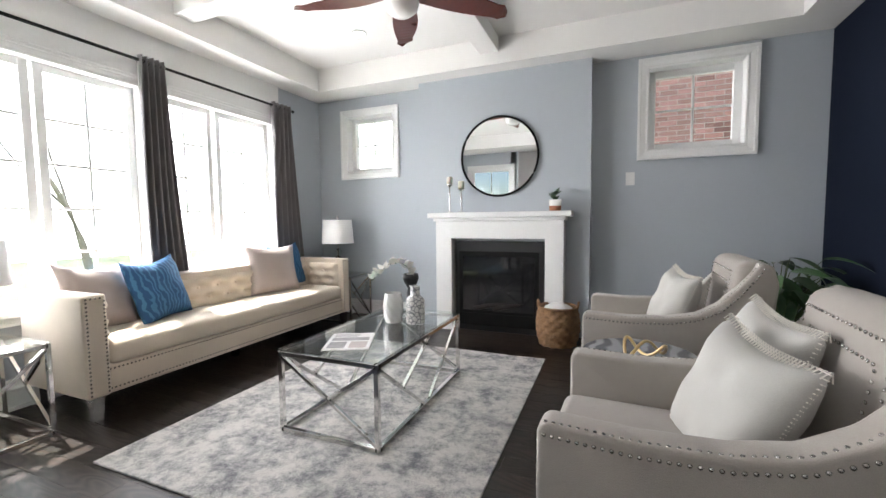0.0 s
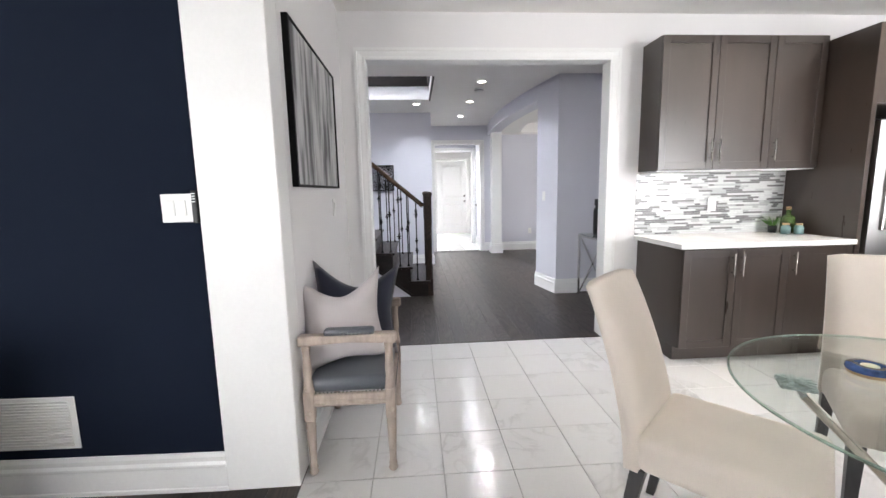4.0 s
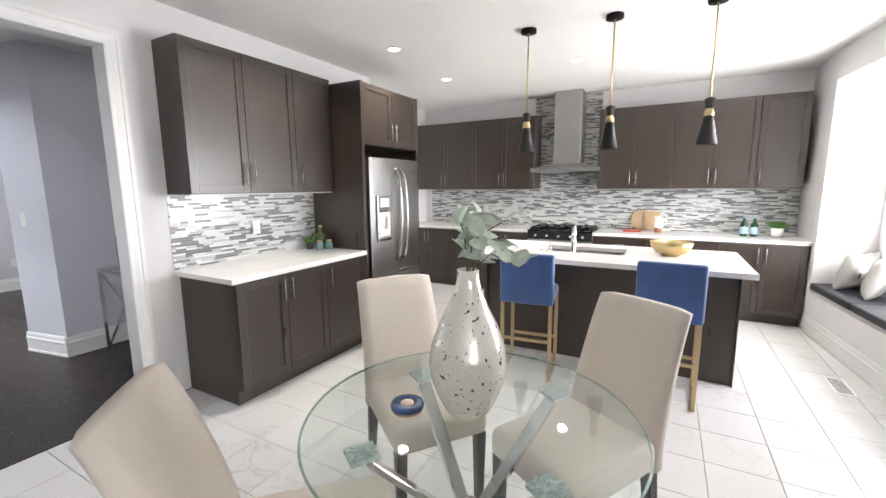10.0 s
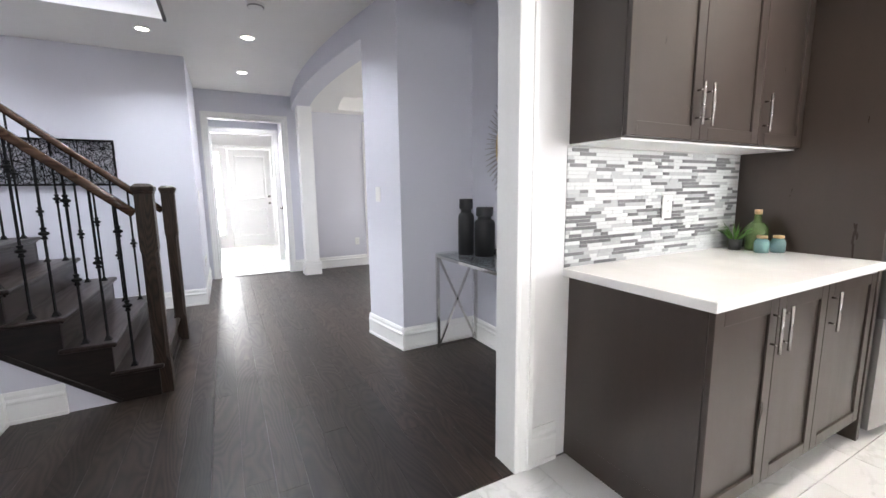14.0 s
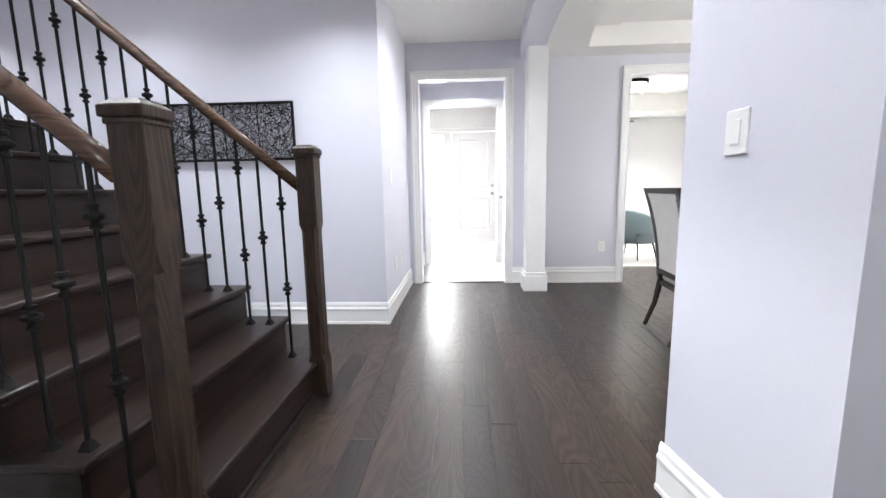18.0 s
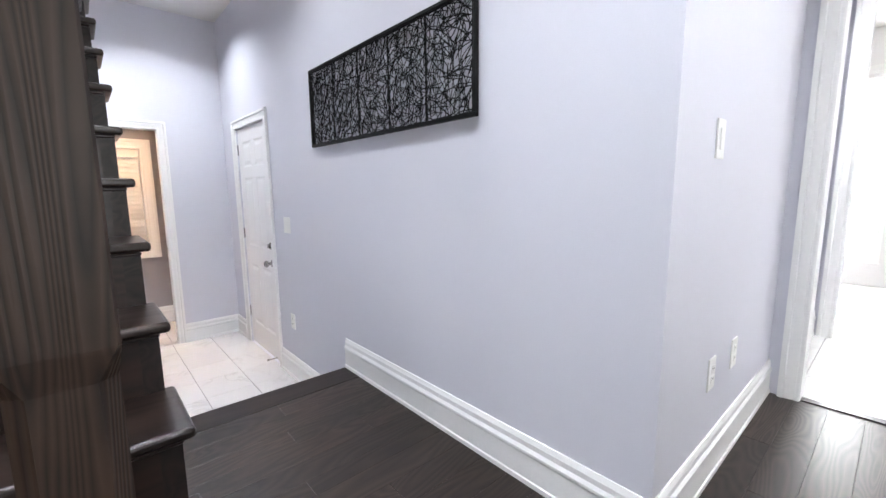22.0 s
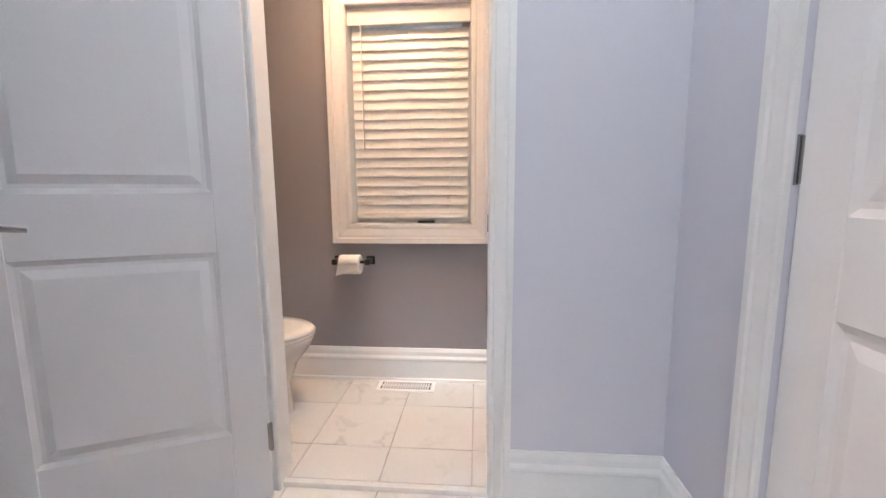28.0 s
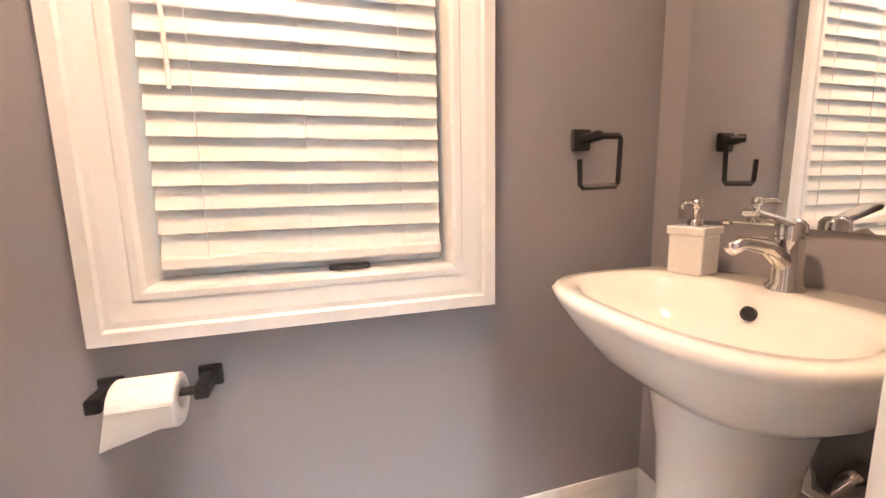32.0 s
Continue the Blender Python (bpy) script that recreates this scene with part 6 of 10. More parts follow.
ct = tagged(part("countertop", boxed(2.555, -4.292, 0.878, XO - 0.001, -2.925, 0.916, 0.004, 2), M_QUARTZ), "white quartz countertop with faint grey flecks", "countertop")
# fridge enclosure
en = thing("fridge_enclosure", Matrix.Identity(4), "tall dark espresso panels and bridge cabinet around the fridge", "cabinet")
part("side_panel", boxed(2.575, -4.335, 0.0, XO, -4.297, 2.44, 0.002), M_CAB, en)
part("side_panel", boxed(2.575, -5.25, 0.0, XO, -5.215, 2.44, 0.002), M_CAB, en)
part("bridge_body", boxed(2.60, -5.215, 1.89, XO, -4.335, 2.44, 0.002), M_CAB, en)
shaker(en, on_left(-4.335, 2.599) @ Matrix.Translation((0, 0, 1.895)), 0.44, 0.54, "right", 0.05)
shaker(en, on_left(-4.775, 2.599) @ Matrix.Translation((0, 0, 1.895)), 0.44, 0.54, "left", 0.05)
part("back_panel", boxed(3.19, -5.215, 0, XO, -4.335, 1.89), M_BLACK, en)
# french-door fridge
fr = thing("refrigerator", pose(2.555, -4.355, 0, 0, 0, -90), "stainless steel french-door refrigerator with water dispenser", "refrigerator")
part("body", boxed(0.0, 0.05, 0.03, 0.845, 0.62, 1.765, 0.006), M_BLACK, fr)


def curved_door(x0, x1, z0, z1, bulge=0.03):
    bm = bmesh.new()
    n = 10
    rows = []
    for i in range(n + 1):
        x = x0 + (x1 - x0) * i / n
        y = -bulge * (1 - (2 * x / 0.845 - 1) ** 2)
        rows.append([bm.verts.new((x, y, z0)), bm.verts.new((x, y, z1)), bm.verts.new((x, 0.048, z1)), bm.verts.new((x, 0.048, z0))])
    for a, b in zip(rows, rows[1:]):
        for j in range(4):
            bm.faces.new((a[j], b[j], b[(j + 1) % 4], a[(j + 1) % 4]))
    bm.faces.new(rows[0])
    bm.faces.new(rows[-1][::-1])
    return bm


dl = part("door", curved_door(0.004, 0.42, 0.635, 1.775), M_STEEL, fr)
drr = part("door", curved_door(0.426, 0.841, 0.635, 1.775), M_STEEL, fr)
df = part("freezer_drawer", curved_door(0.004, 0.841, 0.05, 0.625), M_STEEL, fr)


def bow(parent, p, q, out, r=0.011):
    p, q, out = Vector(p), Vector(q), Vector(out)
    pts = [p.lerp(q, t) + out * (0.35 + 0.65 * math.sin(math.pi * t) ** 0.6 if 0 < t < 1 else 0) for t in np.linspace(0, 1, 13)]
    part("handle", tube(bmesh.new(), pts, r, 8), M_NICKEL, parent, "bowed steel handle", True)


bow(dl, (0.375, -0.028, 0.76), (0.375, -0.028, 1.68), (0, -0.075, 0), 0.015)
bow(drr, (0.472, -0.028, 0.76), (0.472, -0.028, 1.68), (0, -0.075, 0), 0.015)
bow(df, (0.08, -0.018, 0.54), (0.765, -0.018, 0.54), (0, -0.06, 0))
dp = part("dispenser", boxed(0.075, -0.036, 0.98, 0.285, 0.0, 1.42, 0.008, 2), M_NICKEL, dl, "pale brushed dispenser surround")
part("dispenser_recess", boxed(0.095, -0.039, 1.03, 0.265, -0.034, 1.26, 0.003), M_PLASTIC, dp, "white dispenser recess")
part("dispenser_paddle", boxed(0.15, -0.050, 1.10, 0.21, -0.037, 1.22, 0.006, 2), M_STEEL, dp)
part("dispenser_tray", boxed(0.095, -0.060, 1.012, 0.265, -0.034, 1.03, 0.004, 2), M_STEEL, dp)
part("display", boxed(0.115, -0.0395, 1.31, 0.245, -0.034, 1.395), mat("dim_blue_display", (0.3, 0.4, 0.55), 0.2, emit=(0.35, 0.55, 1.0, 0.6)), dl, "pale blue lit display")
part("badge", boxed(0.64, -0.02, 1.66, 0.70, -0.0125, 1.672), M_NICKEL, drr)

# back run
FB = YB + 0.60


def on_back(x, y=FB):
    return pose(x, y, 0, 0, 0, 180)   # fronts face +y: local x runs to -x


def base_unit(x0, x1, kind, label):
    w = x0 - x1
    if kind == "doors":
        fr_ = [(0, 0.115, w / 2, 0.755, "right", 0.55, 0), (w / 2, 0.115, w / 2, 0.755, "left", 0.55, 0)]
    elif kind == "drawers":
        fr_ = [(0, 0.115, w, 0.29, "c", 0, 1), (0, 0.41, w, 0.29, "c", 0, 1), (0, 0.705, w, 0.165, "c", 0, 1)]
    elif kind == "drawer_door":
        fr_ = [(0, 0.115, w, 0.585, "left", 0.4, 0), (0, 0.705, w, 0.165, "c", 0, 1)]
    return cabinet(on_back(x0), w, 0.60, 0, 0.875, fr_, label, 0.11)


base_unit(3.70, 2.98, "doors", "dark espresso base cabinet in the corner beside the fridge")
base_unit(2.98, 2.42, "drawers", "dark espresso base cabinet with three drawers")
base_unit(2.42, 1.76, "doors", "dark espresso base cabinet beside the range")
base_unit(0.92, 0.30, "drawer_door", "dark espresso base cabinet with drawer over door")
base_unit(0.30, -0.42, "drawers", "dark espresso base cabinet with wide drawers")
base_unit(-0.42, XB + 0.02, "doors", "dark espresso base cabinet at the window wall")
UB = YB + 0.33


def wall_unit(x0, x1, n, label):
    w = x0 - x1
    fr_ = [(w / n * i, 1.463, w / n, 0.984, "right" if (i % 2 == 0 and n > 1) else "left", 0.05, 0) for i in range(n)]
    return cabinet(on_back(x0, UB), w, 0.33, 1.46, 2.45, fr_, label, name="wall_cabinet")


wall_unit(3.66, 2.71, 2, "dark espresso wall cabinet with two doors near the fridge")
wall_unit(2.71, 1.77, 2, "dark espresso wall cabinet with two doors beside the hood")
wall_unit(0.94, 0.10, 2, "dark espresso wall cabinet with two doors beside the hood")
wall_unit(0.10, -0.71, 2, "dark espresso wall cabinet with two doors")
wall_unit(-0.71, -1.13, 1, "dark espresso wall cabinet with one door near the window")
tagged(part("countertop", boxed(1.762, YB + 0.001, 0.878, XK - 0.001, FB + 0.025, 0.916, 0.004, 2), M_QUARTZ), "white quartz countertop along the back wall", "countertop")
tagged(part("countertop", boxed(XB + 0.002, YB + 0.001, 0.878, 0.918, FB + 0.025, 0.916, 0.004, 2), M_QUARTZ), "white quartz countertop between range and window", "countertop")

# range
rg = thing("range", pose(1.34, FB + 0.01, 0), "black gas range with steel front and cast grates", "stove")
part("body", boxed(-0.415, -0.60, 0.03, 0.415, 0, 0.90, 0.004), M_STEEL, rg)
part("cooktop", boxed(-0.417, -0.60, 0.90, 0.417, 0.02, 0.925, 0.005), M_BLACKGLASS, rg)
part("control_panel", boxed(-0.415, -0.0, 0.80, 0.415, 0.025, 0.90, 0.004), M_BLACK, rg)
part("oven_window", boxed(-0.30, 0.0, 0.36, 0.30, 0.012, 0.66, 0.004), M_BLACKGLASS, rg)
part("oven_handle", cyl(bmesh.new(), (-0.34, 0.05, 0.74), (0.34, 0.05, 0.74), 0.012), M_NICKEL, rg, smooth=True)
for k in range(5):
    part("knob", cyl(bmesh.new(), (-0.30 + 0.15 * k, 0.024, 0.85), (-0.30 + 0.15 * k, 0.055, 0.85), 0.02, 0.017), M_NICKEL, rg, "steel knob", True)
for k in range(3):
    x = -0.27 + 0.27 * k
    bm = bmesh.new()
    for yy in (-0.54, -0.30, -0.06):
        box(bm, x - 0.125, yy - 0.006, 0.94, x + 0.125, yy + 0.006, 0.955)
    for xx in (x - 0.12, x, x + 0.12):
        box(bm, xx - 0.006, -0.546, 0.94, xx + 0.006, -0.054, 0.9545)
    for xx in (x - 0.12, x + 0.12):
        for yy in (-0.54, -0.06):
            box(bm, xx - 0.006, yy - 0.006, 0.924, xx + 0.006, yy + 0.006, 0.941)
    part("grate", bm, M_BLACKMETAL, rg)
    for yy in (-0.42, -0.18):
        part("burner", cyl(bmesh.new(), (x, yy, 0.925), (x, yy, 0.936), 0.045, 0.04, 20), M_BLACKMETAL, rg)

# hood
hd = thing("range_hood", pose(1.345, YB + 0.012, 0), "stainless steel chimney range hood over the stove", "range hood")
part("chimney", boxed(-0.175, 0.0, 1.80, 0.175, 0.29, HK - 0.002, 0.003), M_STEEL, hd)
bm = bmesh.new()
a = [bm.verts.new(c) for c in ((-0.435, 0, 1.69), (0.435, 0, 1.69), (0.435, 0.47, 1.69), (-0.435, 0.47, 1.69))]
b = [bm.verts.new(c) for c in ((-0.435, 0, 1.735), (0.435, 0, 1.735), (0.435, 0.47, 1.735), (-0.435, 0.47, 1.735))]
c = [bm.verts.new(c) for c in ((-0.18, 0, 1.80), (0.18, 0, 1.80), (0.18, 0.295, 1.80), (-0.18, 0.295, 1.80))]
bm.faces.new(a[::-1])
bm.faces.new(c)
for p_, q_ in ((a, b), (b, c)):
    for i in range(4):
        bm.faces.new((p_[i], p_[(i + 1) % 4], q_[(i + 1) % 4], q_[i]))
part("canopy", bm, M_STEEL, hd)
for k in range(4):
    part("button", cyl(bmesh.new(), (-0.06 + 0.04 * k, 0.465, 1.712), (-0.06 + 0.04 * k, 0.474, 1.712), 0.007, seg=10), M_BLACK, hd)

# island
isl = thing("kitchen_island", Matrix.Identity(4), "dark espresso kitchen island with white quartz top and sink", "kitchen island")
part("body", boxed(-0.38, -5.60, 0.0, 1.60, -4.89, 0.875, 0.002), M_CAB, isl)
for x in (-0.38, 1.58):
    part("end_panel", boxed(x - 0.012 if x < 0 else x, -5.60, 0, x if x < 0 else x + 0.032, -4.86, 0.875, 0.002), M_CAB, isl)
bm = bmesh.new()
SX0, SX1, SY0, SY1 = 0.42, 1.14, -5.42, -5.03
for x0, y0, x1, y1 in ((-0.44, -5.66, 1.67, SY0), (-0.44, SY1, 1.67, -4.608), (-0.44, SY0, SX0, SY1), (SX1, SY0, 1.67, SY1)):
    box(bm, x0, y0, 0.877, x1, y1, 0.915)
part("worktop", bm, M_QUARTZ, isl, "white quartz worktop")
bm = bmesh.new()
for x0, x1 in ((SX0 - 0.01, 0.77), (0.79, SX1 + 0.01)):
    for bx in ((x0, SY0 - 0.01, 0.70, x0 + 0.01, SY1 + 0.01, 0.876), (x1 - 0.01, SY0 - 0.01, 0.70, x1, SY1 + 0.01, 0.876), (x0, SY0 - 0.01, 0.70, x1, SY0, 0.876), (x0, SY1, 0.70, x1, SY1 + 0.01, 0.876), (x0, SY0 - 0.01, 0.69, x1, SY1 + 0.01, 0.70)):
        box(bm, *bx)
part("sink", bm, M_STEEL, isl, "undermounted double steel sink")
fa = thing("kitchen_faucet", pose(0.82, -4.97, 0.916), "chrome pull-out kitchen faucet on the island", "faucet")
part("base", lathe(bmesh.new(), [(0, 0), (0.028, 0), (0.026, 0.02), (0.022, 0.10), (0.024, 0.15), (0, 0.16)], 20), M_CHROME, fa, smooth=True)
part("spout", tube(bmesh.new(), [(0, 0, 0.13), (0.0, -0.03, 0.19), (0.01, -0.09, 0.225), (0.03, -0.16, 0.21), (0.04, -0.19, 0.17)], [0.02, 0.018, 0.016, 0.018, 0.021], 10), M_CHROME, fa, smooth=True)
part("lever", tube(bmesh.new(), [(0, 0.0, 0.15), (-0.01, 0.02, 0.19), (-0.015, 0.04, 0.25)], [0.014, 0.010, 0.008], 8), M_CHROME, fa, smooth=True)
sp = thing("soap_pump", pose(1.02, -4.98, 0.916), "small chrome soap pump beside the faucet", "soap dispenser")
part("pump", lathe(bmesh.new(), [(0, 0), (0.016, 0), (0.014, 0.05), (0.006, 0.055), (0.006, 0.09), (0, 0.09)], 14), M_CHROME, sp, smooth=True)
bw_ = thing("bowl", pose(0.07, -5.22, 0.916), "hammered gold metal bowl on the island", "bowl")
part("shell", lathe(bmesh.new(), [(0, 0.004), (0.07, 0), (0.07, 0.008), (0.12, 0.03), (0.155, 0.08), (0.165, 0.115), (0.16, 0.116), (0.148, 0.08), (0.11, 0.036), (0, 0.02)], 40), M_GOLD, bw_, smooth=True)


def make_stool(m):
    t = thing("bar_stool", m, "blue velvet counter stool with slim brass legs at the island", "stool", "counter stools at the island")
    part("seat", soft_box(bmesh.new(), -0.20, -0.40, 0.60, 0.20, -0.02, 0.70, 0.03, 3), M_BLUESTOOL, t, smooth=True)
    bm = soft_box(bmesh.new(), -0.205, -0.055, 0.60, 0.205, 0.01, 1.00, 0.022, 3)
    for v in bm.verts:
        v.co.y += 0.06 * max(0, v.co.z - 0.66)
    part("backrest", bm, M_BLUESTOOL, t, smooth=True)
    for x in (-0.185, 0.185):
        for y in (-0.38, -0.015):
            part("leg", boxed(x - 0.013, y - 0.013, 0, x + 0.013, y + 0.013, 0.602, 0.002), M_BRASS, t)
        part("side_rail", boxed(x - 0.0115, -0.38, 0.0, x + 0.0115, -0.015, 0.02, 0.002), M_BRASS, t)
    part("footrest", boxed(-0.185, -0.39, 0.22, 0.185, -0.37, 0.245, 0.002), M_BRASS, t)
    part("back_stretcher", boxed(-0.185, -0.026, 0.30, 0.185, -0.006, 0.322, 0.002), M_BRASS, t)
    return t


M_BLUESTOOL = mat("blue_velvet", (0.035, 0.092, 0.27), 0.7, vary=0.25, scale=7, fine=200, bump=0.08, sheen=0.6)
s1 = make_stool(pose(1.03, -4.30, 0, 0, 0, 6))
make_stool(pose(0.07, -4.34, 0, 0, 0, -2))


def make_pendant(m):
    """Pendant lamp; z 0 is the ceiling."""
    t = thing("pendant_lamp", m, "black cone pendant lamp with brass rod over the island", "lamp", "pendant lamps over the island")
    part("canopy", lathe(bmesh.new(), [(0, 0), (0.062, 0), (0.062, -0.028), (0, -0.03)], 28), M_BLACKMETAL, t, smooth=True)
    part("rod", cyl(bmesh.new(), (0, 0, -0.03), (0, 0, -0.66), 0.006, seg=10), M_GOLD, t, smooth=True)
    part("socket_cup", lathe(bmesh.new(), [(0.008, -0.64), (0.034, -0.65), (0.022, -0.72), (0.026, -0.73)], 24), M_BLACK, t, smooth=True)
    part("brass_band", lathe(bmesh.new(), [(0.0225, -0.715), (0.031, -0.74), (0.031, -0.765), (0.027, -0.765)], 24), M_GOLD, t, "brushed gold band", True)
    part("shade", lathe(bmesh.new(), [(0.028, -0.76), (0.068, -0.96), (0.0655, -0.96), (0.025, -0.765)], 28), M_BLACK, t, "matt black cone shade", True)
    return t


for x, y in ((1.19, -4.73), (0.55, -4.76), (-0.09, -4.80)):
    make_pendant(pose(x, y, HK))


def make_pot(x, y, z):
    t = thing("recessed_light", pose(x, y, z), "lit round recessed ceiling light with white trim", "ceiling light", "recessed ceiling lights")
    part("trim_ring", lathe(bmesh.new(), [(0.048, 0), (0.066, 0), (0.066, -0.004), (0.05, -0.007), (0.048, -0.003)], 28), M_PLASTIC, t, smooth=True)
    part("lens", cyl(bmesh.new(), (0, 0, -0.001), (0, 0, -0.0035), 0.0475, seg=28), M_POT, t, "glowing lens")
    return t


for x, y in POTS_K:
    make_pot(x, y, HK)
for x, y in POTS_H:
    make_pot(x, y, HH)
make_pot(-2.0, 3.0, HT)
make_pot(0.3, 2.9, HT)
make_pot(6.85, -5.0, 2.72)

# small things on the counters


def bottle(m, prof, material, name, label, cap=None, cap_mat=None, seg=20):
    t = thing(name, m, label, name.replace("_", " "))
    part("body", lathe(bmesh.new(), prof, seg), material, t, smooth=True)
    if cap:
        part("stopper", lathe(bmesh.new(), cap, seg), cap_mat, t, smooth=True)
    return t


M_CORK = mat("cork", (0.42, 0.28, 0.15), 0.9, vary=0.2, scale=40)
M_GREENGLASS = mat("green_bottle_glass", (0.10, 0.17, 0.05), 0.08, vary=0.05, bump=0.0, transmission=0.5)
M_TEALGLASS = mat("pale_teal_glass", (0.25, 0.42, 0.42), 0.08, vary=0.05, bump=0.0, transmission=0.5)
bottle(pose(3.05, -4.20, 0.917), [(0, 0), (0.05, 0), (0.052, 0.01), (0.052, 0.12), (0.04, 0.145), (0.018, 0.16), (0.018, 0.20), (0, 0.20)], M_GREENGLASS, "glass_bottle", "green glass bottle with cork on the counter", [(0, 0.20), (0.017, 0.20), (0.019, 0.225), (0, 0.226)], M_CORK)
bottle(pose(2.99, -4.13, 0.917), [(0, 0), (0.034, 0), (0.036, 0.055), (0.026, 0.075), (0, 0.076)], M_TEALGLASS, "glass_jar", "small pale teal corked jar on the counter", [(0, 0.076), (0.025, 0.076), (0.025, 0.09), (0, 0.09)], M_CORK)
bottle(pose(2.95, -4.21, 0.917), [(0, 0), (0.034, 0), (0.036, 0.055), (0.026, 0.075), (0, 0.076)], M_TEALGLASS, "glass_jar", "small pale teal corked jar beside its twin", [(0, 0.076), (0.025, 0.076), (0.025, 0.09), (0, 0.09)], M_CORK)


def tuft(m, label, pot_mat, h=0.13, n=90, r=0.06, pot_h=0.09, pot_r=0.05):
    t = thing("potted_herb", m, label, "plant")
    part("pot", lathe(bmesh.new(), [(0, 0), (pot_r * 0.85, 0), (pot_r, pot_h), (pot_r - 0.006, pot_h), (pot_r - 0.008, pot_h - 0.012), (0, pot_h - 0.012)], 24), pot_mat, t, smooth=True)
    rnd_ = random.Random(11)
    bm = bmesh.new()
    for k in range(n):
        a, rr = rnd_.uniform(0, 6.28), r * math.sqrt(rnd_.random())
        mm = Matrix.Translation((rr * 0.5 * math.cos(a), rr * 0.5 * math.sin(a), pot_h - 0.01)) @ Matrix.Rotation(a - 1.57, 4, "Z") @ Matrix.Rotation(1.45 - 0.6 * rr / r, 4, "X")
        leaf_mesh(bm, mm, h * rnd_.uniform(0.6, 1.0), 0.010, 0.25, 3)
    ob = part("foliage", bm, M_GRASS, t)
    ob["kind"] = "stuff"
    return t


tuft(pose(3.12, -4.13, 0.917), "small leafy plant behind the corked jars", M_DARKPOT, 0.13, 40, 0.05, 0.06, 0.035)
tuft(pose(-0.98, -7.10, 0.917), "bright green grass in a white pot on the counter", M_WHITEGLOSS, 0.13, 160, 0.09, 0.10, 0.06)
M_YELLOW = mat("pale_yellow_glaze", (0.62, 0.42, 0.13), 0.3, vary=0.1)
M_APPLE = mat("green_apple_skin", (0.28, 0.40, 0.05), 0.3, vary=0.25, scale=20)
M_LABEL = mat("pale_blue_label", (0.32, 0.50, 0.58), 0.5, vary=0.1)
M_DARKGREEN = mat("dark_green_glass", (0.015, 0.05, 0.025), 0.08, vary=0.05, bump=0.0)
cn = thing("jar", pose(2.93, -7.02, 0.917), "round white and yellow ceramic jar on the counter", "jar")
part("lower", lathe(bmesh.new(), [(0, 0), (0.04, 0), (0.06, 0.03), (0.064, 0.05)], 24), M_YELLOW, cn, smooth=True)
part("upper", lathe(bmesh.new(), [(0.064, 0.05), (0.058, 0.08), (0.03, 0.105), (0, 0.11)], 24), M_WHITEGLOSS, cn, smooth=True)
cn = thing("carafe", pose(2.77, -7.06, 0.917), "tall white and yellow ceramic carafe on the counter", "carafe")
part("lower", lathe(bmesh.new(), [(0, 0), (0.042, 0), (0.045, 0.02), (0.042, 0.10)], 24), M_YELLOW, cn, smooth=True)
part("upper", lathe(bmesh.new(), [(0.042, 0.10), (0.038, 0.17), (0.042, 0.21), (0.036, 0.21), (0.034, 0.18)], 24), M_WHITEGLOSS, cn, smooth=True)
for k, (dx, dy, dz) in enumerate(((0, 0, 0), (0.075, 0.01, 0), (0.035, -0.06, 0), (0.035, -0.01, 0.06))):
    ap = thing("apple", pose(2.52 + dx, -7.02 + dy, 0.917 + dz), "green apple in a small heap on the counter", "apple", "green apples on the counter")
    part("fruit", lathe(bmesh.new(), [(0, 0.006), (0.018, 0), (0.036, 0.02), (0.038, 0.04), (0.028, 0.062), (0.01, 0.066), (0, 0.058)], 18), M_APPLE, ap, smooth=True)
M_BOARD = mat("pale_maple_board", (0.46, 0.33, 0.20), 0.6, vary=0.15, stretch=(1, 8, 1), scale=5)
cb = thing("cutting_board", pose(0.40, -7.27, 0.917, 12, 0, 0), "round wooden cutting board leaning on the backsplash", "cutting board")
part("board", cyl(bmesh.new(), (0, 0, 0.135), (0, 0.016, 0.135), 0.135, seg=40), M_BOARD, cb)
cb = thing("cutting_board", pose(0.27, -7.255, 0.917, 12, 0, 0), "rectangular wooden cutting board leaning on the backsplash", "cutting board")
part("board", boxed(-0.08, 0.02, 0, 0.10, 0.036, 0.25, 0.01, 2), M_BOARD, cb)
pc = thing("pitcher", pose(0.20, -7.08, 0.917), "white pitcher with copper-tone foot on the counter", "pitcher")
part("body", lathe(bmesh.new(), [(0.05, 0.06), (0.055, 0.10), (0.05, 0.15), (0.045, 0.18), (0.052, 0.19), (0.046, 0.19), (0.04, 0.17)], 24), M_WHITEGLOSS, pc, smooth=True)
part("foot", lathe(bmesh.new(), [(0, 0), (0.045, 0), (0.05, 0.06)], 24), M_TERRACOTTA, pc, smooth=True)
part("handle", tube(bmesh.new(), [(-0.05, 0, 0.16), (-0.085, 0, 0.15), (-0.09, 0, 0.11), (-0.055, 0, 0.09)], 0.007, 8), M_WHITEGLOSS, pc, smooth=True)
bk = thing("book", pose(0.50, -7.05, 0.917, 0, 0, 12), "small closed red cookbook lying on the counter", "book")
part("cover", boxed(-0.10, -0.07, 0, 0.10, 0.07, 0.022, 0.002), mat("red_book_cover", (0.45, 0.09, 0.07), 0.4, vary=0.2, scale=20), bk)
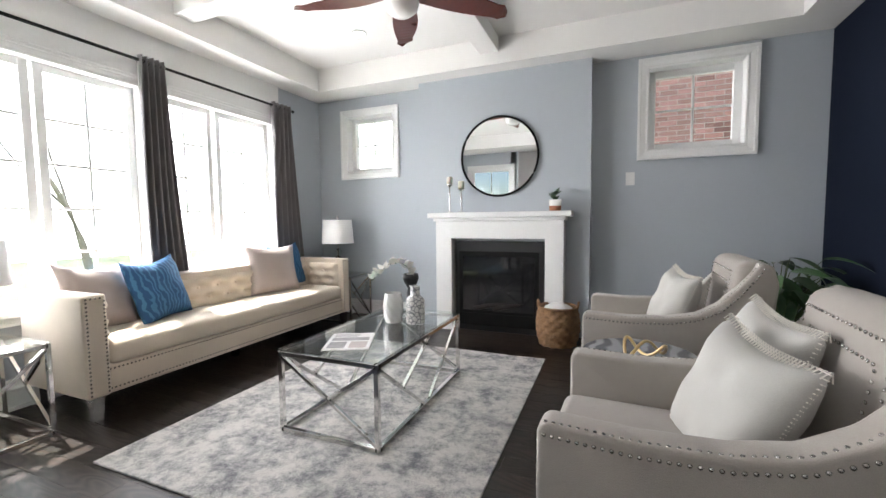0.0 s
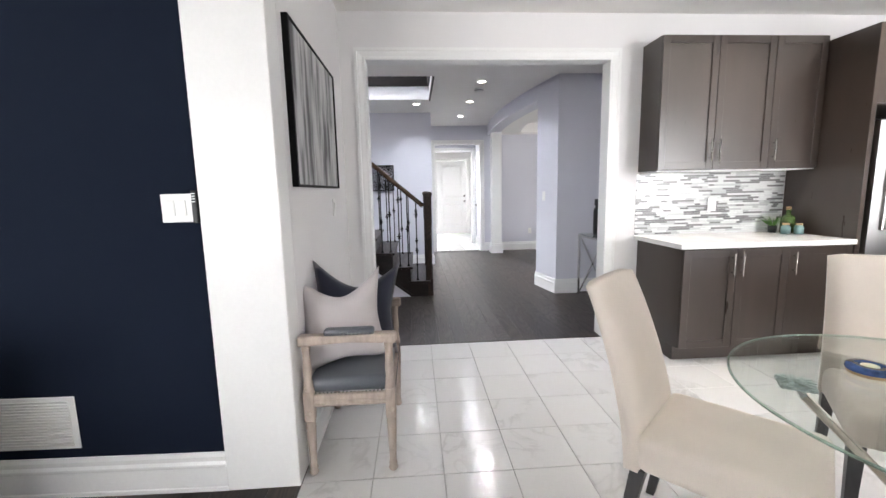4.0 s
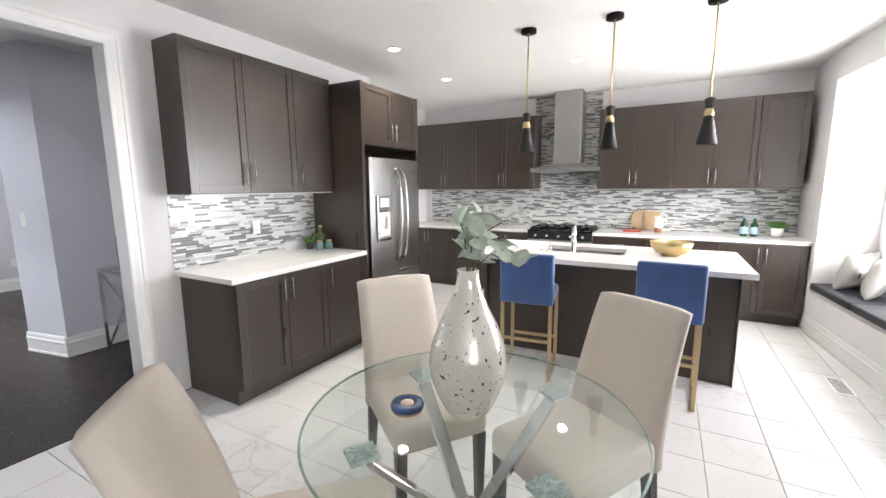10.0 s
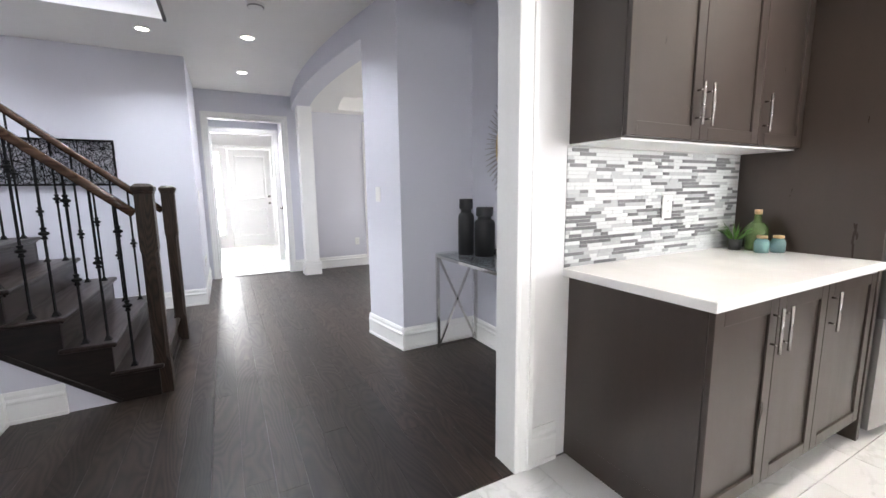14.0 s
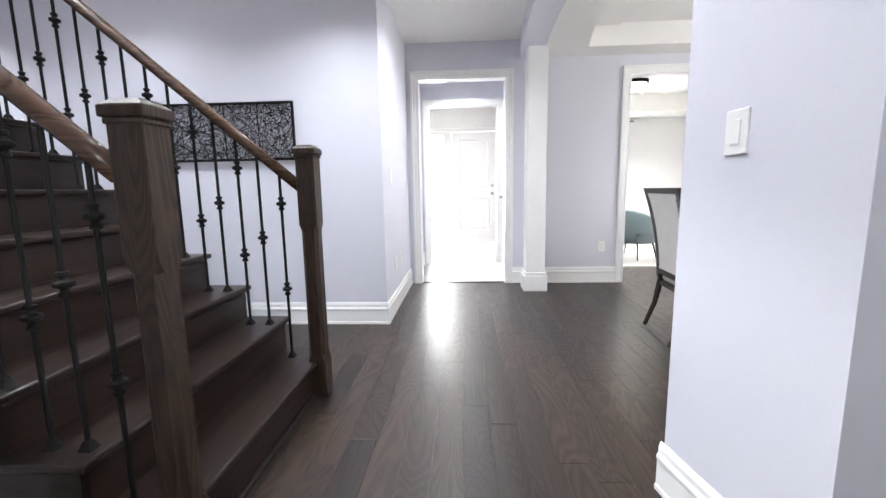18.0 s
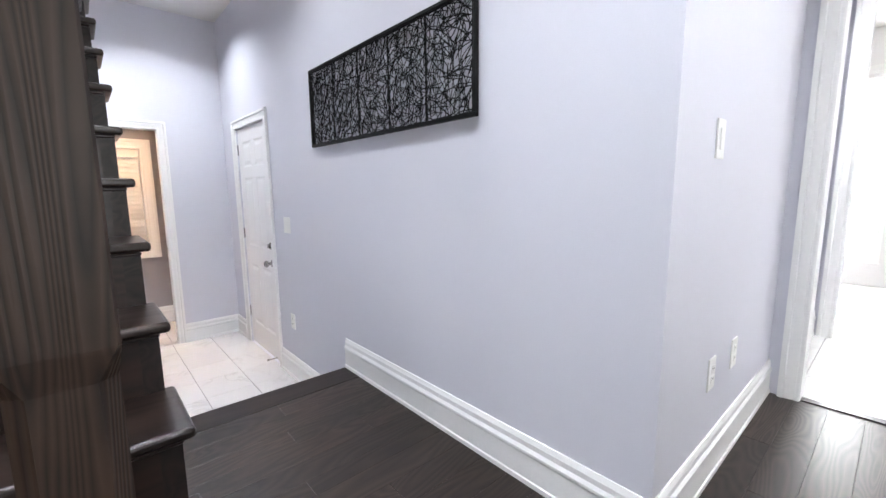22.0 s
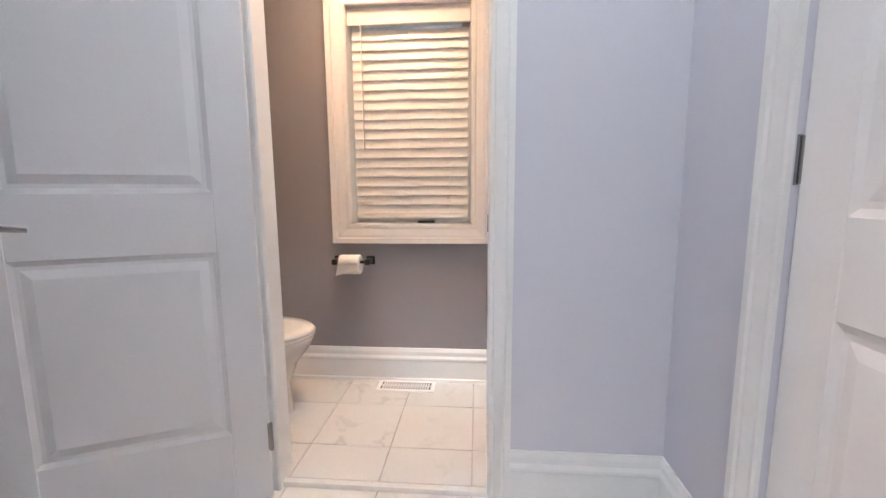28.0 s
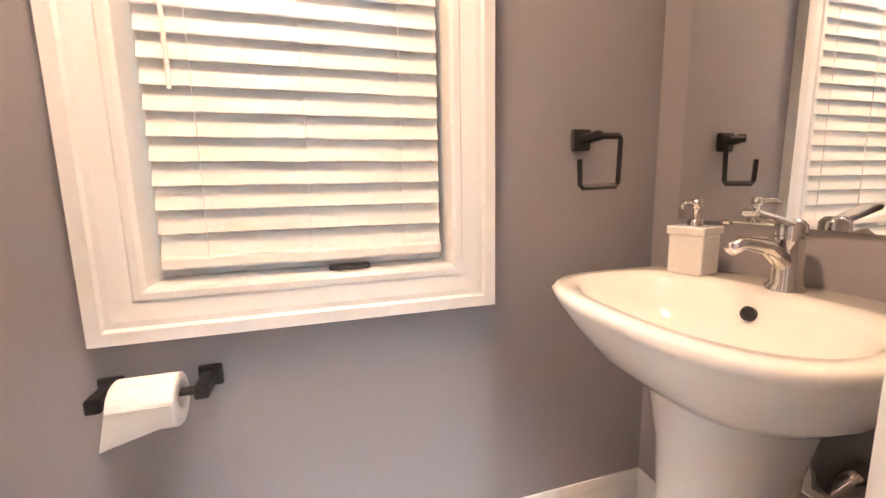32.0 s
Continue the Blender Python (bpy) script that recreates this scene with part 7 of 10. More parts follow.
for k in range(2):
    bt = thing("water_bottle", pose(-0.67 - 0.095 * k, -7.08, 0.917), "green glass water bottle with pale blue label", "bottle", "water bottles on the counter")
    part("glass", lathe(bmesh.new(), [(0, 0), (0.037, 0), (0.038, 0.12), (0.03, 0.15), (0.014, 0.18), (0.014, 0.215), (0, 0.215)], 20), M_DARKGREEN, bt, smooth=True)
    part("label", lathe(bmesh.new(), [(0.0385, 0.025), (0.0387, 0.03), (0.0387, 0.10), (0.0385, 0.105)], 20), M_LABEL, bt, "pale blue paper label", True)
    part("cap", lathe(bmesh.new(), [(0.015, 0.205), (0.015, 0.225), (0, 0.226)], 14), M_LABEL, bt, smooth=True)
plate(pose(XO - 0.011, -3.62, 1.17, 0, 0, -90), "outlet", label="white outlet plate on the mosaic backsplash")
plate(pose(2.62, YB + 0.011, 1.15, 0, 0, 180), "outlet", label="white outlet plate on the mosaic backsplash")
plate(pose(3.08, YB + 0.011, 1.15, 0, 0, 180), "outlet", label="white outlet plate on the mosaic backsplash")

# window seat
built = set(bpy.data.objects)
structure("window_seat_front", boxed(XB - 0.10, BAYY0, 0.0, XB - 0.004, BAYY1, 0.44), M_KITWALL, "painted front of the window seat")
structure("window_seat_top", boxed(BAYX, BAYY0, 0.40, XB - 0.004, BAYY1, 0.455), M_WHITE, "white board of the window seat")
for k in range(3):
    y0 = BAYY0 + 0.01 + (BAYY1 - BAYY0 - 0.02) / 3 * k
    bm = soft_box(bmesh.new(), BAYX + 0.02, y0, 0.456, XB + 0.015, y0 + (BAYY1 - BAYY0 - 0.02) / 3 - 0.004, 0.525, 0.015, 2)
    t_ = thing("seat_cushion", Matrix.Identity(4), "charcoal leather seat pad on the window bench", "cushion", "pads on the window bench")
    part("pad", bm, M_BLACKLEATHER, t_, smooth=True)
make_pillow(pose(-1.45, -6.16, 0.526, -16, 0, 62), 0.44, 0.36, 0.15, M_PALECLOTH, "ivory cushion with a dark button on the window bench", group="cushions on the window bench")
make_pillow(pose(-1.42, -6.44, 0.526, -14, 0, 40), 0.40, 0.36, 0.14, M_PALECLOTH, "ivory cushion in the corner of the window bench", group="cushions on the window bench")
bt = thing("cushion_button", pose(-1.362, -6.118, 0.70, -10, 0, 62), "dark brown coat button sewn on the ivory cushion", "button")
part("disc", cyl(bmesh.new(), (0, -0.0, 0), (0, -0.012, 0), 0.025, seg=20), M_DARKWOOD, bt)
for k, h in enumerate(BAYW):
    profile_window(f"window_{7 + k}", "x", BAYX - 0.10, 1, *h, 1, 1, "large white-framed bay window full of daylight", 0.06, 0.06)
    casing("bay_window_casing", "x", BAYX, 1, *h, 0.075, 0.02, True)
turned_bay(built)
fv = thing("floor_vent", pose(-1.10, -5.25, 0.0005), "white slotted floor register beside the window seat", "vent")
part("frame", boxed(-0.06, -0.15, 0, 0.06, 0.15, 0.006, 0.002), M_PLASTIC, fv)
for k in range(12):
    part("slat", boxed(-0.045, -0.13 + 0.0225 * k, 0.006, 0.045, -0.118 + 0.0225 * k, 0.008), M_GREYPRINT, fv)

# ---------------------------------------------------------------- breakfast corner
tb = thing("dining_table", pose(0.66, -2.48, 0), "round clear glass dining table on a crossed chrome base", "table")
part("glass_top", cyl(bmesh.new(), (0, 0, 0.738), (0, 0, 0.75), 0.545, seg=96), M_TABLEGLASS, tb, "thick clear glass top")
bm = bmesh.new()
tube(bm, [(0.5455 * math.cos(a), 0.5455 * math.sin(a), 0.744) for a in np.linspace(0, 2 * math.pi, 96, endpoint=False)], 0.0042, 6, True)
part("glass_edge", bm, M_GLASSEDGE, tb, "green polished glass edge", True)
for k in range(4):
    a = math.radians(45 + 90 * k + 12)
    c, s = math.cos(a), math.sin(a)
    part("strut", bar(bmesh.new(), (-0.30 * c, -0.30 * s, 0.012), (0.36 * c, 0.36 * s, 0.70), 0.05, 0.022, 0.003), M_CHROME, tb, "polished chrome strut")
    pad = part("pad", bar(bmesh.new(), (0.33 * c, 0.33 * s, 0.728), (0.42 * c, 0.42 * s, 0.728), 0.085, 0.014, 0.003), M_CUTGLASS, tb, "cut-glass pad with a starburst")
    bm = bmesh.new()
    for q in range(12):
        b = 2 * math.pi * q / 12
        bar(bm, (0.375 * c + 0.01 * math.cos(b), 0.375 * s + 0.01 * math.sin(b), 0.7365), (0.375 * c + 0.05 * math.cos(b), 0.375 * s + 0.05 * math.sin(b), 0.7365), 0.008, 0.002)
    part("starburst", bm, M_CUTGLASS, pad)
part("hub", lathe(bmesh.new(), [(0, 0.32), (0.05, 0.32), (0.05, 0.40), (0, 0.40)], 20), M_CHROME, tb, smooth=True)

vs = thing("vase", pose(0.67, -2.48, 0.7505), "tall speckled mercury glass teardrop vase on the table", "vase")
part("body", lathe(bmesh.new(), [(0, 0), (0.055, 0), (0.075, 0.02), (0.10, 0.07), (0.122, 0.13), (0.128, 0.18), (0.12, 0.24), (0.095, 0.31), (0.065, 0.37), (0.045, 0.42), (0.036, 0.46), (0.035, 0.49), (0.031, 0.49), (0.03, 0.45)], 40), M_MERCURY, vs, smooth=True)
eu = thing("eucalyptus", pose(0.67, -2.48, 1.22), "sprigs of grey-green eucalyptus standing in the vase", "plant")
rnd = random.Random(21)
for k in range(7):
    a = k * 0.9 + 0.3
    tip = Vector((0.10 * math.cos(a) * rnd.uniform(0.5, 1.1) - 0.03, 0.10 * math.sin(a) * rnd.uniform(0.5, 1.1), rnd.uniform(0.10, 0.27)))
    if k == 0:
        tip = Vector((-0.15, -0.05, 0.03))
    mid = tip * 0.45 + Vector((0, 0, 0.06))
    st_ = part("stem", tube(bmesh.new(), [(0, 0, -0.05), mid * 0.6, mid, tip], 0.0022, 6), M_STEM, eu)
    for q in range(6):
        f = 0.3 + 0.75 * q / 6
        p = (mid * (1 - f) + tip * f) if f > 0.5 else mid * (f * 2)
        mm = Matrix.Translation(p) @ Matrix.Rotation(rnd.uniform(0, 6.28), 4, "Z") @ Matrix.Rotation(rnd.uniform(-0.3, 1.3), 4, "X") @ Matrix.Rotation(rnd.uniform(-0.6, 0.6), 4, "Y")
        part("leaf", leaf_mesh(bmesh.new(), mm, rnd.uniform(0.06, 0.085), rnd.uniform(0.055, 0.075), 0.15, 6), M_EUCA, st_, smooth=True)
cs = thing("tealight_holder", pose(0.86, -2.40, 0.7505), "blue glazed agate tealight holder with candle", "candle holder")
part("base", lathe(bmesh.new(), [(0, 0), (0.052, 0), (0.056, 0.01)], 32), M_CORK, cs, smooth=True)
part("dish", lathe(bmesh.new(), [(0.056, 0.01), (0.058, 0.016), (0.054, 0.026), (0.028, 0.028), (0.026, 0.02), (0, 0.02)], 32), mat("blue_agate_glaze", (0.04, 0.08, 0.22), 0.15, vary=0.4, scale=20), cs, smooth=True)
part("candle", lathe(bmesh.new(), [(0, 0.026), (0.022, 0.026), (0.022, 0.018)], 20), M_WAX, cs, smooth=True)


def make_dining_chair(m, label):
    """Fully upholstered parsons chair; faces -y, back at y 0."""
    t = thing("dining_chair", m, label, "chair", "chairs round the glass table")
    bm = soft_box(bmesh.new(), -0.225, -0.50, 0.36, 0.225, 0.0, 0.49, 0.035, 3)
    for v in bm.verts:
        if v.co.z > 0.45:
            v.co.z += 0.02 * (1 - (v.co.x / 0.225) ** 2)
    part("seat", bm, M_CHAIRLINEN, t, smooth=True)
    bm = bmesh.new()
    nz, nx = 14, 8
    front, back = {}, {}
    for j in range(nz + 1):
        v_ = j / nz
        z = 0.36 + 0.63 * v_
        lean = 0.02 + 0.17 * v_ ** 1.6
        for i in range(nx + 1):
            u = 2 * i / nx - 1
            hw = 0.225 - 0.012 * v_
            crown = 0.008 * (1 - u * u) * (v_ > 0.99)
            th = 0.045 - 0.018 * v_
            rnd_c = 0.012 if abs(u) == 1 else 0
            front[i, j] = bm.verts.new((u * hw, lean - th + rnd_c, z + crown - (0.006 if abs(u) == 1 and j == nz else 0)))
            back[i, j] = bm.verts.new((u * hw, lean + th * 0.6 - rnd_c, z + crown - (0.006 if abs(u) == 1 and j == nz else 0)))
    for j in range(nz):
        for i in range(nx):
            bm.faces.new((front[i, j], front[i + 1, j], front[i + 1, j + 1], front[i, j + 1]))
            bm.faces.new((back[i + 1, j], back[i, j], back[i, j + 1], back[i + 1, j + 1]))
        bm.faces.new((front[0, j + 1], back[0, j + 1], back[0, j], front[0, j]))
        bm.faces.new((front[nx, j], back[nx, j], back[nx, j + 1], front[nx, j + 1]))
    for i in range(nx):
        bm.faces.new((front[i, nz], front[i + 1, nz], back[i + 1, nz], back[i, nz]))
        bm.faces.new((front[i + 1, 0], front[i, 0], back[i, 0], back[i + 1, 0]))
    part("backrest", bm, M_CHAIRLINEN, t, smooth=True)
    for x in (-0.195, 0.195):
        part("leg", tapered(bmesh.new(), (x - 0.016, -0.475, x + 0.016, -0.443), (x - 0.024, -0.484, x + 0.024, -0.436), 0, 0.365), M_GREYWOOD, t, "dark grey wooden leg")
        part("leg", tapered(bmesh.new(), (x - 0.016, 0.035, x + 0.016, 0.067), (x - 0.024, -0.035, x + 0.024, 0.013), 0, 0.365), M_GREYWOOD, t, "dark grey wooden leg")
    return t


M_CHAIRLINEN = mat("oatmeal_linen", (0.68, 0.61, 0.54), 0.9, vary=0.06, scale=5, fine=420, bump=0.2, sheen=0.2)
M_GREYWOOD = mat("dark_grey_wood", (0.05, 0.05, 0.052), 0.45, vary=0.2, stretch=(1, 1, 0.2), fine=60)


def chair_at(bx, by, fx, fy, label):
    """Back top centre at (bx, by), facing (fx, fy)."""
    ang = math.degrees(math.atan2(fy, fx)) + 90
    d = Vector((fx, fy)).normalized()
    return make_dining_chair(pose(bx + d.x * 0.17, by + d.y * 0.17, 0, 0, 0, ang), label)


chair_at(1.28, -1.79, -0.73, -0.68, "oatmeal linen dining chair with high curved back")
chair_at(1.455, -3.18, -0.80, 0.60, "oatmeal linen dining chair facing the glass table")
chair_at(0.20, -3.29, 0.50, 0.86, "oatmeal linen dining chair with its back to the island")
chair_at(0.03, -1.99, 0.72, -0.69, "oatmeal linen dining chair near the living room")

# leafy plant by the bay
def make_peace_lily(m):
    """Long-stalked broad leaves that arch over and hang at the rim."""
    t = thing("potted_plant", m, "broad-leaved green peace lily in a dark pot by the window seat", "plant")
    part("pot", lathe(bmesh.new(), [(0, 0), (0.10, 0), (0.13, 0.24), (0.118, 0.24), (0.112, 0.21), (0, 0.21)], 28), M_DARKPOT, t, smooth=True)
    rnd = random.Random(11)
    for k in range(40):
        a = 2.399 * k + rnd.uniform(-0.25, 0.25)
        f = (k + 0.5) / 40
        out = 0.07 + 0.17 * (1 - f) ** 0.7 * rnd.uniform(0.8, 1.15)
        z = 0.40 + 0.34 * f ** 0.7 * rnd.uniform(0.9, 1.05)
        d = Vector((math.cos(a), math.sin(a), 0))
        base = d * 0.03 + Vector((0, 0, 0.20))
        tip = d * out + Vector((0, 0, z))
        st = part("stem", tube(bmesh.new(), [base, base.lerp(tip, 0.5) + Vector((0, 0, 0.05)), base.lerp(tip, 0.85) + Vector((0, 0, 0.03)), tip], [0.006, 0.005, 0.004, 0.004], 6), M_STEM, t)
        droop = rnd.uniform(0.25, 1.0) * (1.15 - 0.5 * f)
        mm = Matrix.Translation(tip) @ Matrix.Rotation(a - math.pi / 2 + rnd.uniform(-0.25, 0.25), 4, "Z") @ Matrix.Rotation(0.35 - droop, 4, "X") @ Matrix.Rotation(rnd.uniform(-0.35, 0.35), 4, "Y")
        part("leaf", leaf_mesh(bmesh.new(), mm, rnd.uniform(0.22, 0.30), rnd.uniform(0.13, 0.17), rnd.uniform(0.5, 0.95), 10), M_LEAF, st, smooth=True)
    return t


make_peace_lily(pose(-1.20, -3.30, 0))

# settee with carved arms below the picture
bn = thing("bench", pose(1.90, -0.465, 0), "small whitewashed oak settee with grey leather seat and nail trim", "bench")
bm = soft_box(bmesh.new(), -0.298, -0.41, 0.40, 0.298, -0.022, 0.475, 0.03, 3)
for v in bm.verts:
    if v.co.z > 0.44:
        v.co.z += 0.03 * (1 - (v.co.x / 0.3) ** 2) * (1 - ((v.co.y + 0.215) / 0.2) ** 2)
part("seat", bm, M_LEATHERGREY, bn, "grey leather seat", True)
for y0, y1 in ((-0.428, -0.404), (-0.030, -0.006)):
    part("apron", boxed(-0.285, y0, 0.345, 0.285, y1, 0.405, 0.005), M_OAKWASH, bn)
for s in (-1, 1):
    ap = part("apron", boxed(s * 0.305 - 0.014, -0.39, 0.345, s * 0.305 + 0.014, -0.04, 0.405, 0.005), M_OAKWASH, bn)
    for z in (0.358, 0.376):
        part("reed", bar(bmesh.new(), (s * 0.319, -0.386, z), (s * 0.319, -0.044, z), 0.008, 0.009, 0.003), M_OAKWASH, ap)
nb = bmesh.new()
nail_row(nb, [(-0.28, -0.431, 0.413), (0.28, -0.431, 0.413)], 0.018, 0.005, (0, -1, 0))
for s in (-1, 1):
    nail_row(nb, [(s * 0.312, -0.385, 0.413), (s * 0.312, -0.045, 0.413)], 0.018, 0.005, (s, 0, 0))
    nail_row(nb, [(s * 0.336, -0.335, 0.703), (s * 0.336, -0.125, 0.703)], 0.018, 0.004, (s, 0, 0))
part("nailhead_trim", nb, M_NICKEL, bn)["kind"] = "stuff"
TURNED_LEG = [(0, 0), (0.017, 0), (0.023, 0.012), (0.016, 0.026), (0.021, 0.034), (0.017, 0.042), (0.0165, 0.06), (0.0225, 0.225), (0.019, 0.232), (0.025, 0.240), (0.019, 0.248), (0.025, 0.256), (0.019, 0.264), (0.025, 0.272), (0.020, 0.281), (0, 0.281)]
TURNED_POST = [(0, 0.424), (0.024, 0.424), (0.025, 0.433), (0.019, 0.441), (0.024, 0.449), (0.018, 0.457), (0.022, 0.466), (0.018, 0.475), (0.021, 0.52), (0.017, 0.60), (0.022, 0.645), (0, 0.652)]
for s in (-1, 1):
    for y in (-0.407, -0.028):
        lg = part("leg", lathe(bmesh.new(), TURNED_LEG, 18, (s * 0.305, y, 0)), M_OAKWASH, bn, smooth=True)
        part("block", boxed(s * 0.305 - 0.024, y - 0.024, 0.28, s * 0.305 + 0.024, y + 0.024, 0.425, 0.004), M_OAKWASH, lg)
        part("rosette", lathe(bmesh.new(), [(0.016, 0), (0.016, 0.004), (0.010, 0.006), (0, 0.005)], 14, (0, 0, 0)), M_OAKWASH, lg).matrix_basis = pose(s * 0.329, y, 0.32, 0, 90 * s, 0)
        part("arm_post", lathe(bmesh.new(), TURNED_POST, 18, (s * 0.305, y, 0)), M_OAKWASH, bn, smooth=True)
    bm = soft_box(bmesh.new(), s * 0.305 - 0.03, -0.445, 0.645, s * 0.305 + 0.03, 0.005, 0.695, 0.012, 2)
    bmesh.ops.bisect_plane(bm, geom=list(bm.verts) + list(bm.edges) + list(bm.faces), plane_co=(0, -0.22, 0), plane_no=(0, 1, 0))
    for v in bm.verts:
        if v.co.z < 0.66 and abs(v.co.y + 0.22) < 0.16:
            v.co.z += 0.012
    part("arm_rail", bm, M_OAKWASH, bn)
    part("arm_pad", soft_box(bmesh.new(), s * 0.305 - 0.028, -0.345, 0.69, s * 0.305 + 0.028, -0.115, 0.722, 0.014, 3), M_LEATHERGREY, bn, "grey leather arm pad", True)
M_LILACCLOTH = mat("pale_lilac_grey_cotton", (0.56, 0.52, 0.52), 0.9, vary=0.06, scale=6, fine=380, bump=0.2, sheen=0.2)
make_pillow(pose(1.80, -0.64, 0.487, -13, 0, -66), 0.40, 0.43, 0.14, M_LILACCLOTH, "pale lilac-grey cushion with pointed corners leaning on the settee", group="cushions on the settee", flare=0.15, sag=0.10)
make_pillow(pose(1.93, -0.665, 0.487, -12, 6, -74), 0.42, 0.45, 0.12, M_NAVYVEL, "navy velvet cushion behind the pale one", group="cushions on the settee", flare=0.15, sag=0.10)

# picture of blurred grey verticals
pc = thing("picture", pose(2.24, YP, 1.37), "framed grey abstract of blurred verticals above the settee", "picture")
M_BLUR = blend("blurred_grey_print", (0.50, 0.50, 0.50), (0.06, 0.06, 0.065), 5.5, 0.42, 0.62, 0.5, stretch=(2.2, 0, 0.35), detail=3, bump=0.0)
part("print", boxed(-0.50, -0.022, 0.012, 0.50, -0.004, 0.748), M_BLUR, pc, "blurred black and white print")
for x in (-0.52, 0.50):
    part("frame", boxed(x, -0.03, 0, x + 0.02, 0, 0.76, 0.002), M_BLACKMETAL, pc)
for z in (0, 0.748):
    part("frame", boxed(-0.50, -0.0295, z, 0.50, 0, z + 0.012, 0.002), M_BLACKMETAL, pc)
plate(pose(2.66, YP, 1.24), "switch")

# ---------------------------------------------------------------- hall: trim
for a in (("x", XO, -1), ("x", XO + 0.125, 1)):
    casing("opening_casing", *a, OP[0], OP[1], 0, OP[3], 0.09, 0.022)
for a in (("x", XD, -1), ("x", XD + 0.12, 1)):
    casing("doorway_casing", *a, D1[0], D1[1], 0, D1[3], 0.09, 0.024)
    casing("doorway_casing", *a, D2[0], D2[1], 0, D2[3], 0.09, 0.024)
casing("doorway_casing", "x", 10.0, -1, -2.442, -1.478, 0, 2.28, 0.09, 0.024)
casing("garage_door_casing", "x", XA, -1, 1.67, 2.44, LOW, LOW + 2.03, 0.075, 0.022)
casing("powder_door_casing", "y", YPW, -1, PD[0], PD[1], LOW, PD[3], 0.075, 0.022)
casing("powder_door_casing", "y", YPW + 0.07, 1, PD[0], PD[1], LOW, PD[3], 0.075, 0.012)
casing("front_door_casing", "x", 12.4, -1, -2.62, -1.24, 0, 2.24, 0.08, 0.024)
casing("powder_window_casing", "y", 3.67, -1, *PWIN, 0.10, 0.028, True)
casing("far_window_casing", "x", 12.4, -1, -4.75, -3.55, 0.5, 2.2, 0.08, 0.024, True)

baseboard((XO + 0.147, -0.43), (4.90, -0.43), (0, -1))
baseboard((XO + 0.125, -3.43), (XO + 0.125, OP[0] - 0.09), (1, 0))
baseboard((XA, YH), (XA, 0.475), (-1, 0))
baseboard((XA, 0.76), (XA, 1.645), (-1, 0), LOW)
baseboard((XA, 2.565), (XA, YPW), (-1, 0), LOW)
baseboard((XA - 0.019, YH), (XD, YH), (0, -1))
baseboard((XD, D1[0] - 0.09), (XD, D2[1] + 0.09), (-1, 0))
baseboard((XD, D2[0] - 0.09), (XD, -7.0), (-1, 0))
baseboard((XO + 0.125, -3.43), (4.79, -3.43), (0, 1))
baseboard((4.79, -3.43), (4.79, -2.77), (-1, 0))
baseboard((6.16, -0.70), (6.16, 0.475), (1, 0))
baseboard((6.16, 0.76), (6.16, 1.87), (1, 0), LOW)
baseboard((6.179, 1.87), (4.9, 1.87), (0, 1), LOW)
baseboard((4.9, YPW), (PD[0] - 0.075, YPW), (0, -1), LOW)
baseboard((PD[1] + 0.075, YPW), (XA, YPW), (0, -1), LOW)
baseboard((5.12, 3.67), (7.15, 3.67), (0, -1), POWDER)
baseboard((7.15, 3.67), (7.15, YPW + 0.12), (-1, 0), POWDER)
baseboard((5.12, 3.67), (5.12, YPW + 0.12), (1, 0), POWDER)
baseboard((XD + 0.12, -1.36), (10.0, -1.36), (0, -1))
baseboard((XD + 0.12, -2.54), (10.0, -2.54), (0, 1))
baseboard((12.4, -1.16), (12.4, -0.2), (-1, 0))
baseboard((12.4, -3.18), (12.4, -2.70), (-1, 0))
baseboard((12.4, -8.08), (12.4, -3.3), (-1, 0))
baseboard((navy_x(-0.125), -0.125), (navy_x(YF), YF), (-0.9995, NAVY_SLOPE))
baseboard((XW, YF), (CX0, YF), (0, -1))
baseboard((CX1, YF), (navy_x(YF), YF), (0, -1))
baseboard((XW, -0.9), (XW, YF), (1, 0))
baseboard((1.66, YP), (XO, YP), (0, -1))
baseboard((XO, OP[0] - 0.09), (XO, -2.90), (-1, 0))
bay_point = lambda x, y: tuple((BAY_TURN @ Vector((x, y, 0))).xy)
bay_out = tuple((BAY_TURN.to_3x3() @ Vector((1, 0, 0))).xy)
baseboard(bay_point(XB, BAYY1), bay_point(XB, -0.95), bay_out)
baseboard(bay_point(XB - 0.004, BAYY0), bay_point(XB - 0.004, BAYY1), bay_out)
baseboard((4.91, -7.0), (4.91, -3.55), (1, 0))
baseboard((4.91, -7.0), (XD, -7.0), (0, 1))
# round the curved wall end
bm = bmesh.new()
curve_pts = arc(4.775, 5.335, AR, 12)
rows_ = []
for x, y in curve_pts:
    out = Vector((x - ACX, y - ACY, 0)).normalized()
    rows_.append([bm.verts.new(Vector((x, y, u)) + out * o) for o, u in BASE])
for a, b in zip(rows_, rows_[1:]):
    for i in range(len(BASE)):
        j = (i + 1) % len(BASE)
        bm.faces.new((a[i], a[j], b[j], b[i]))
bm.faces.new(rows_[0][::-1])
bm.faces.new(rows_[-1])
structure("baseboard", bm, M_WHITE, "tall white baseboard bent round the curved wall")
baseboard((5.32, -2.69), (5.32, -2.87), (1, 0))
baseboard((4.888, -0.432), (4.888, -0.70), (-1, 0))


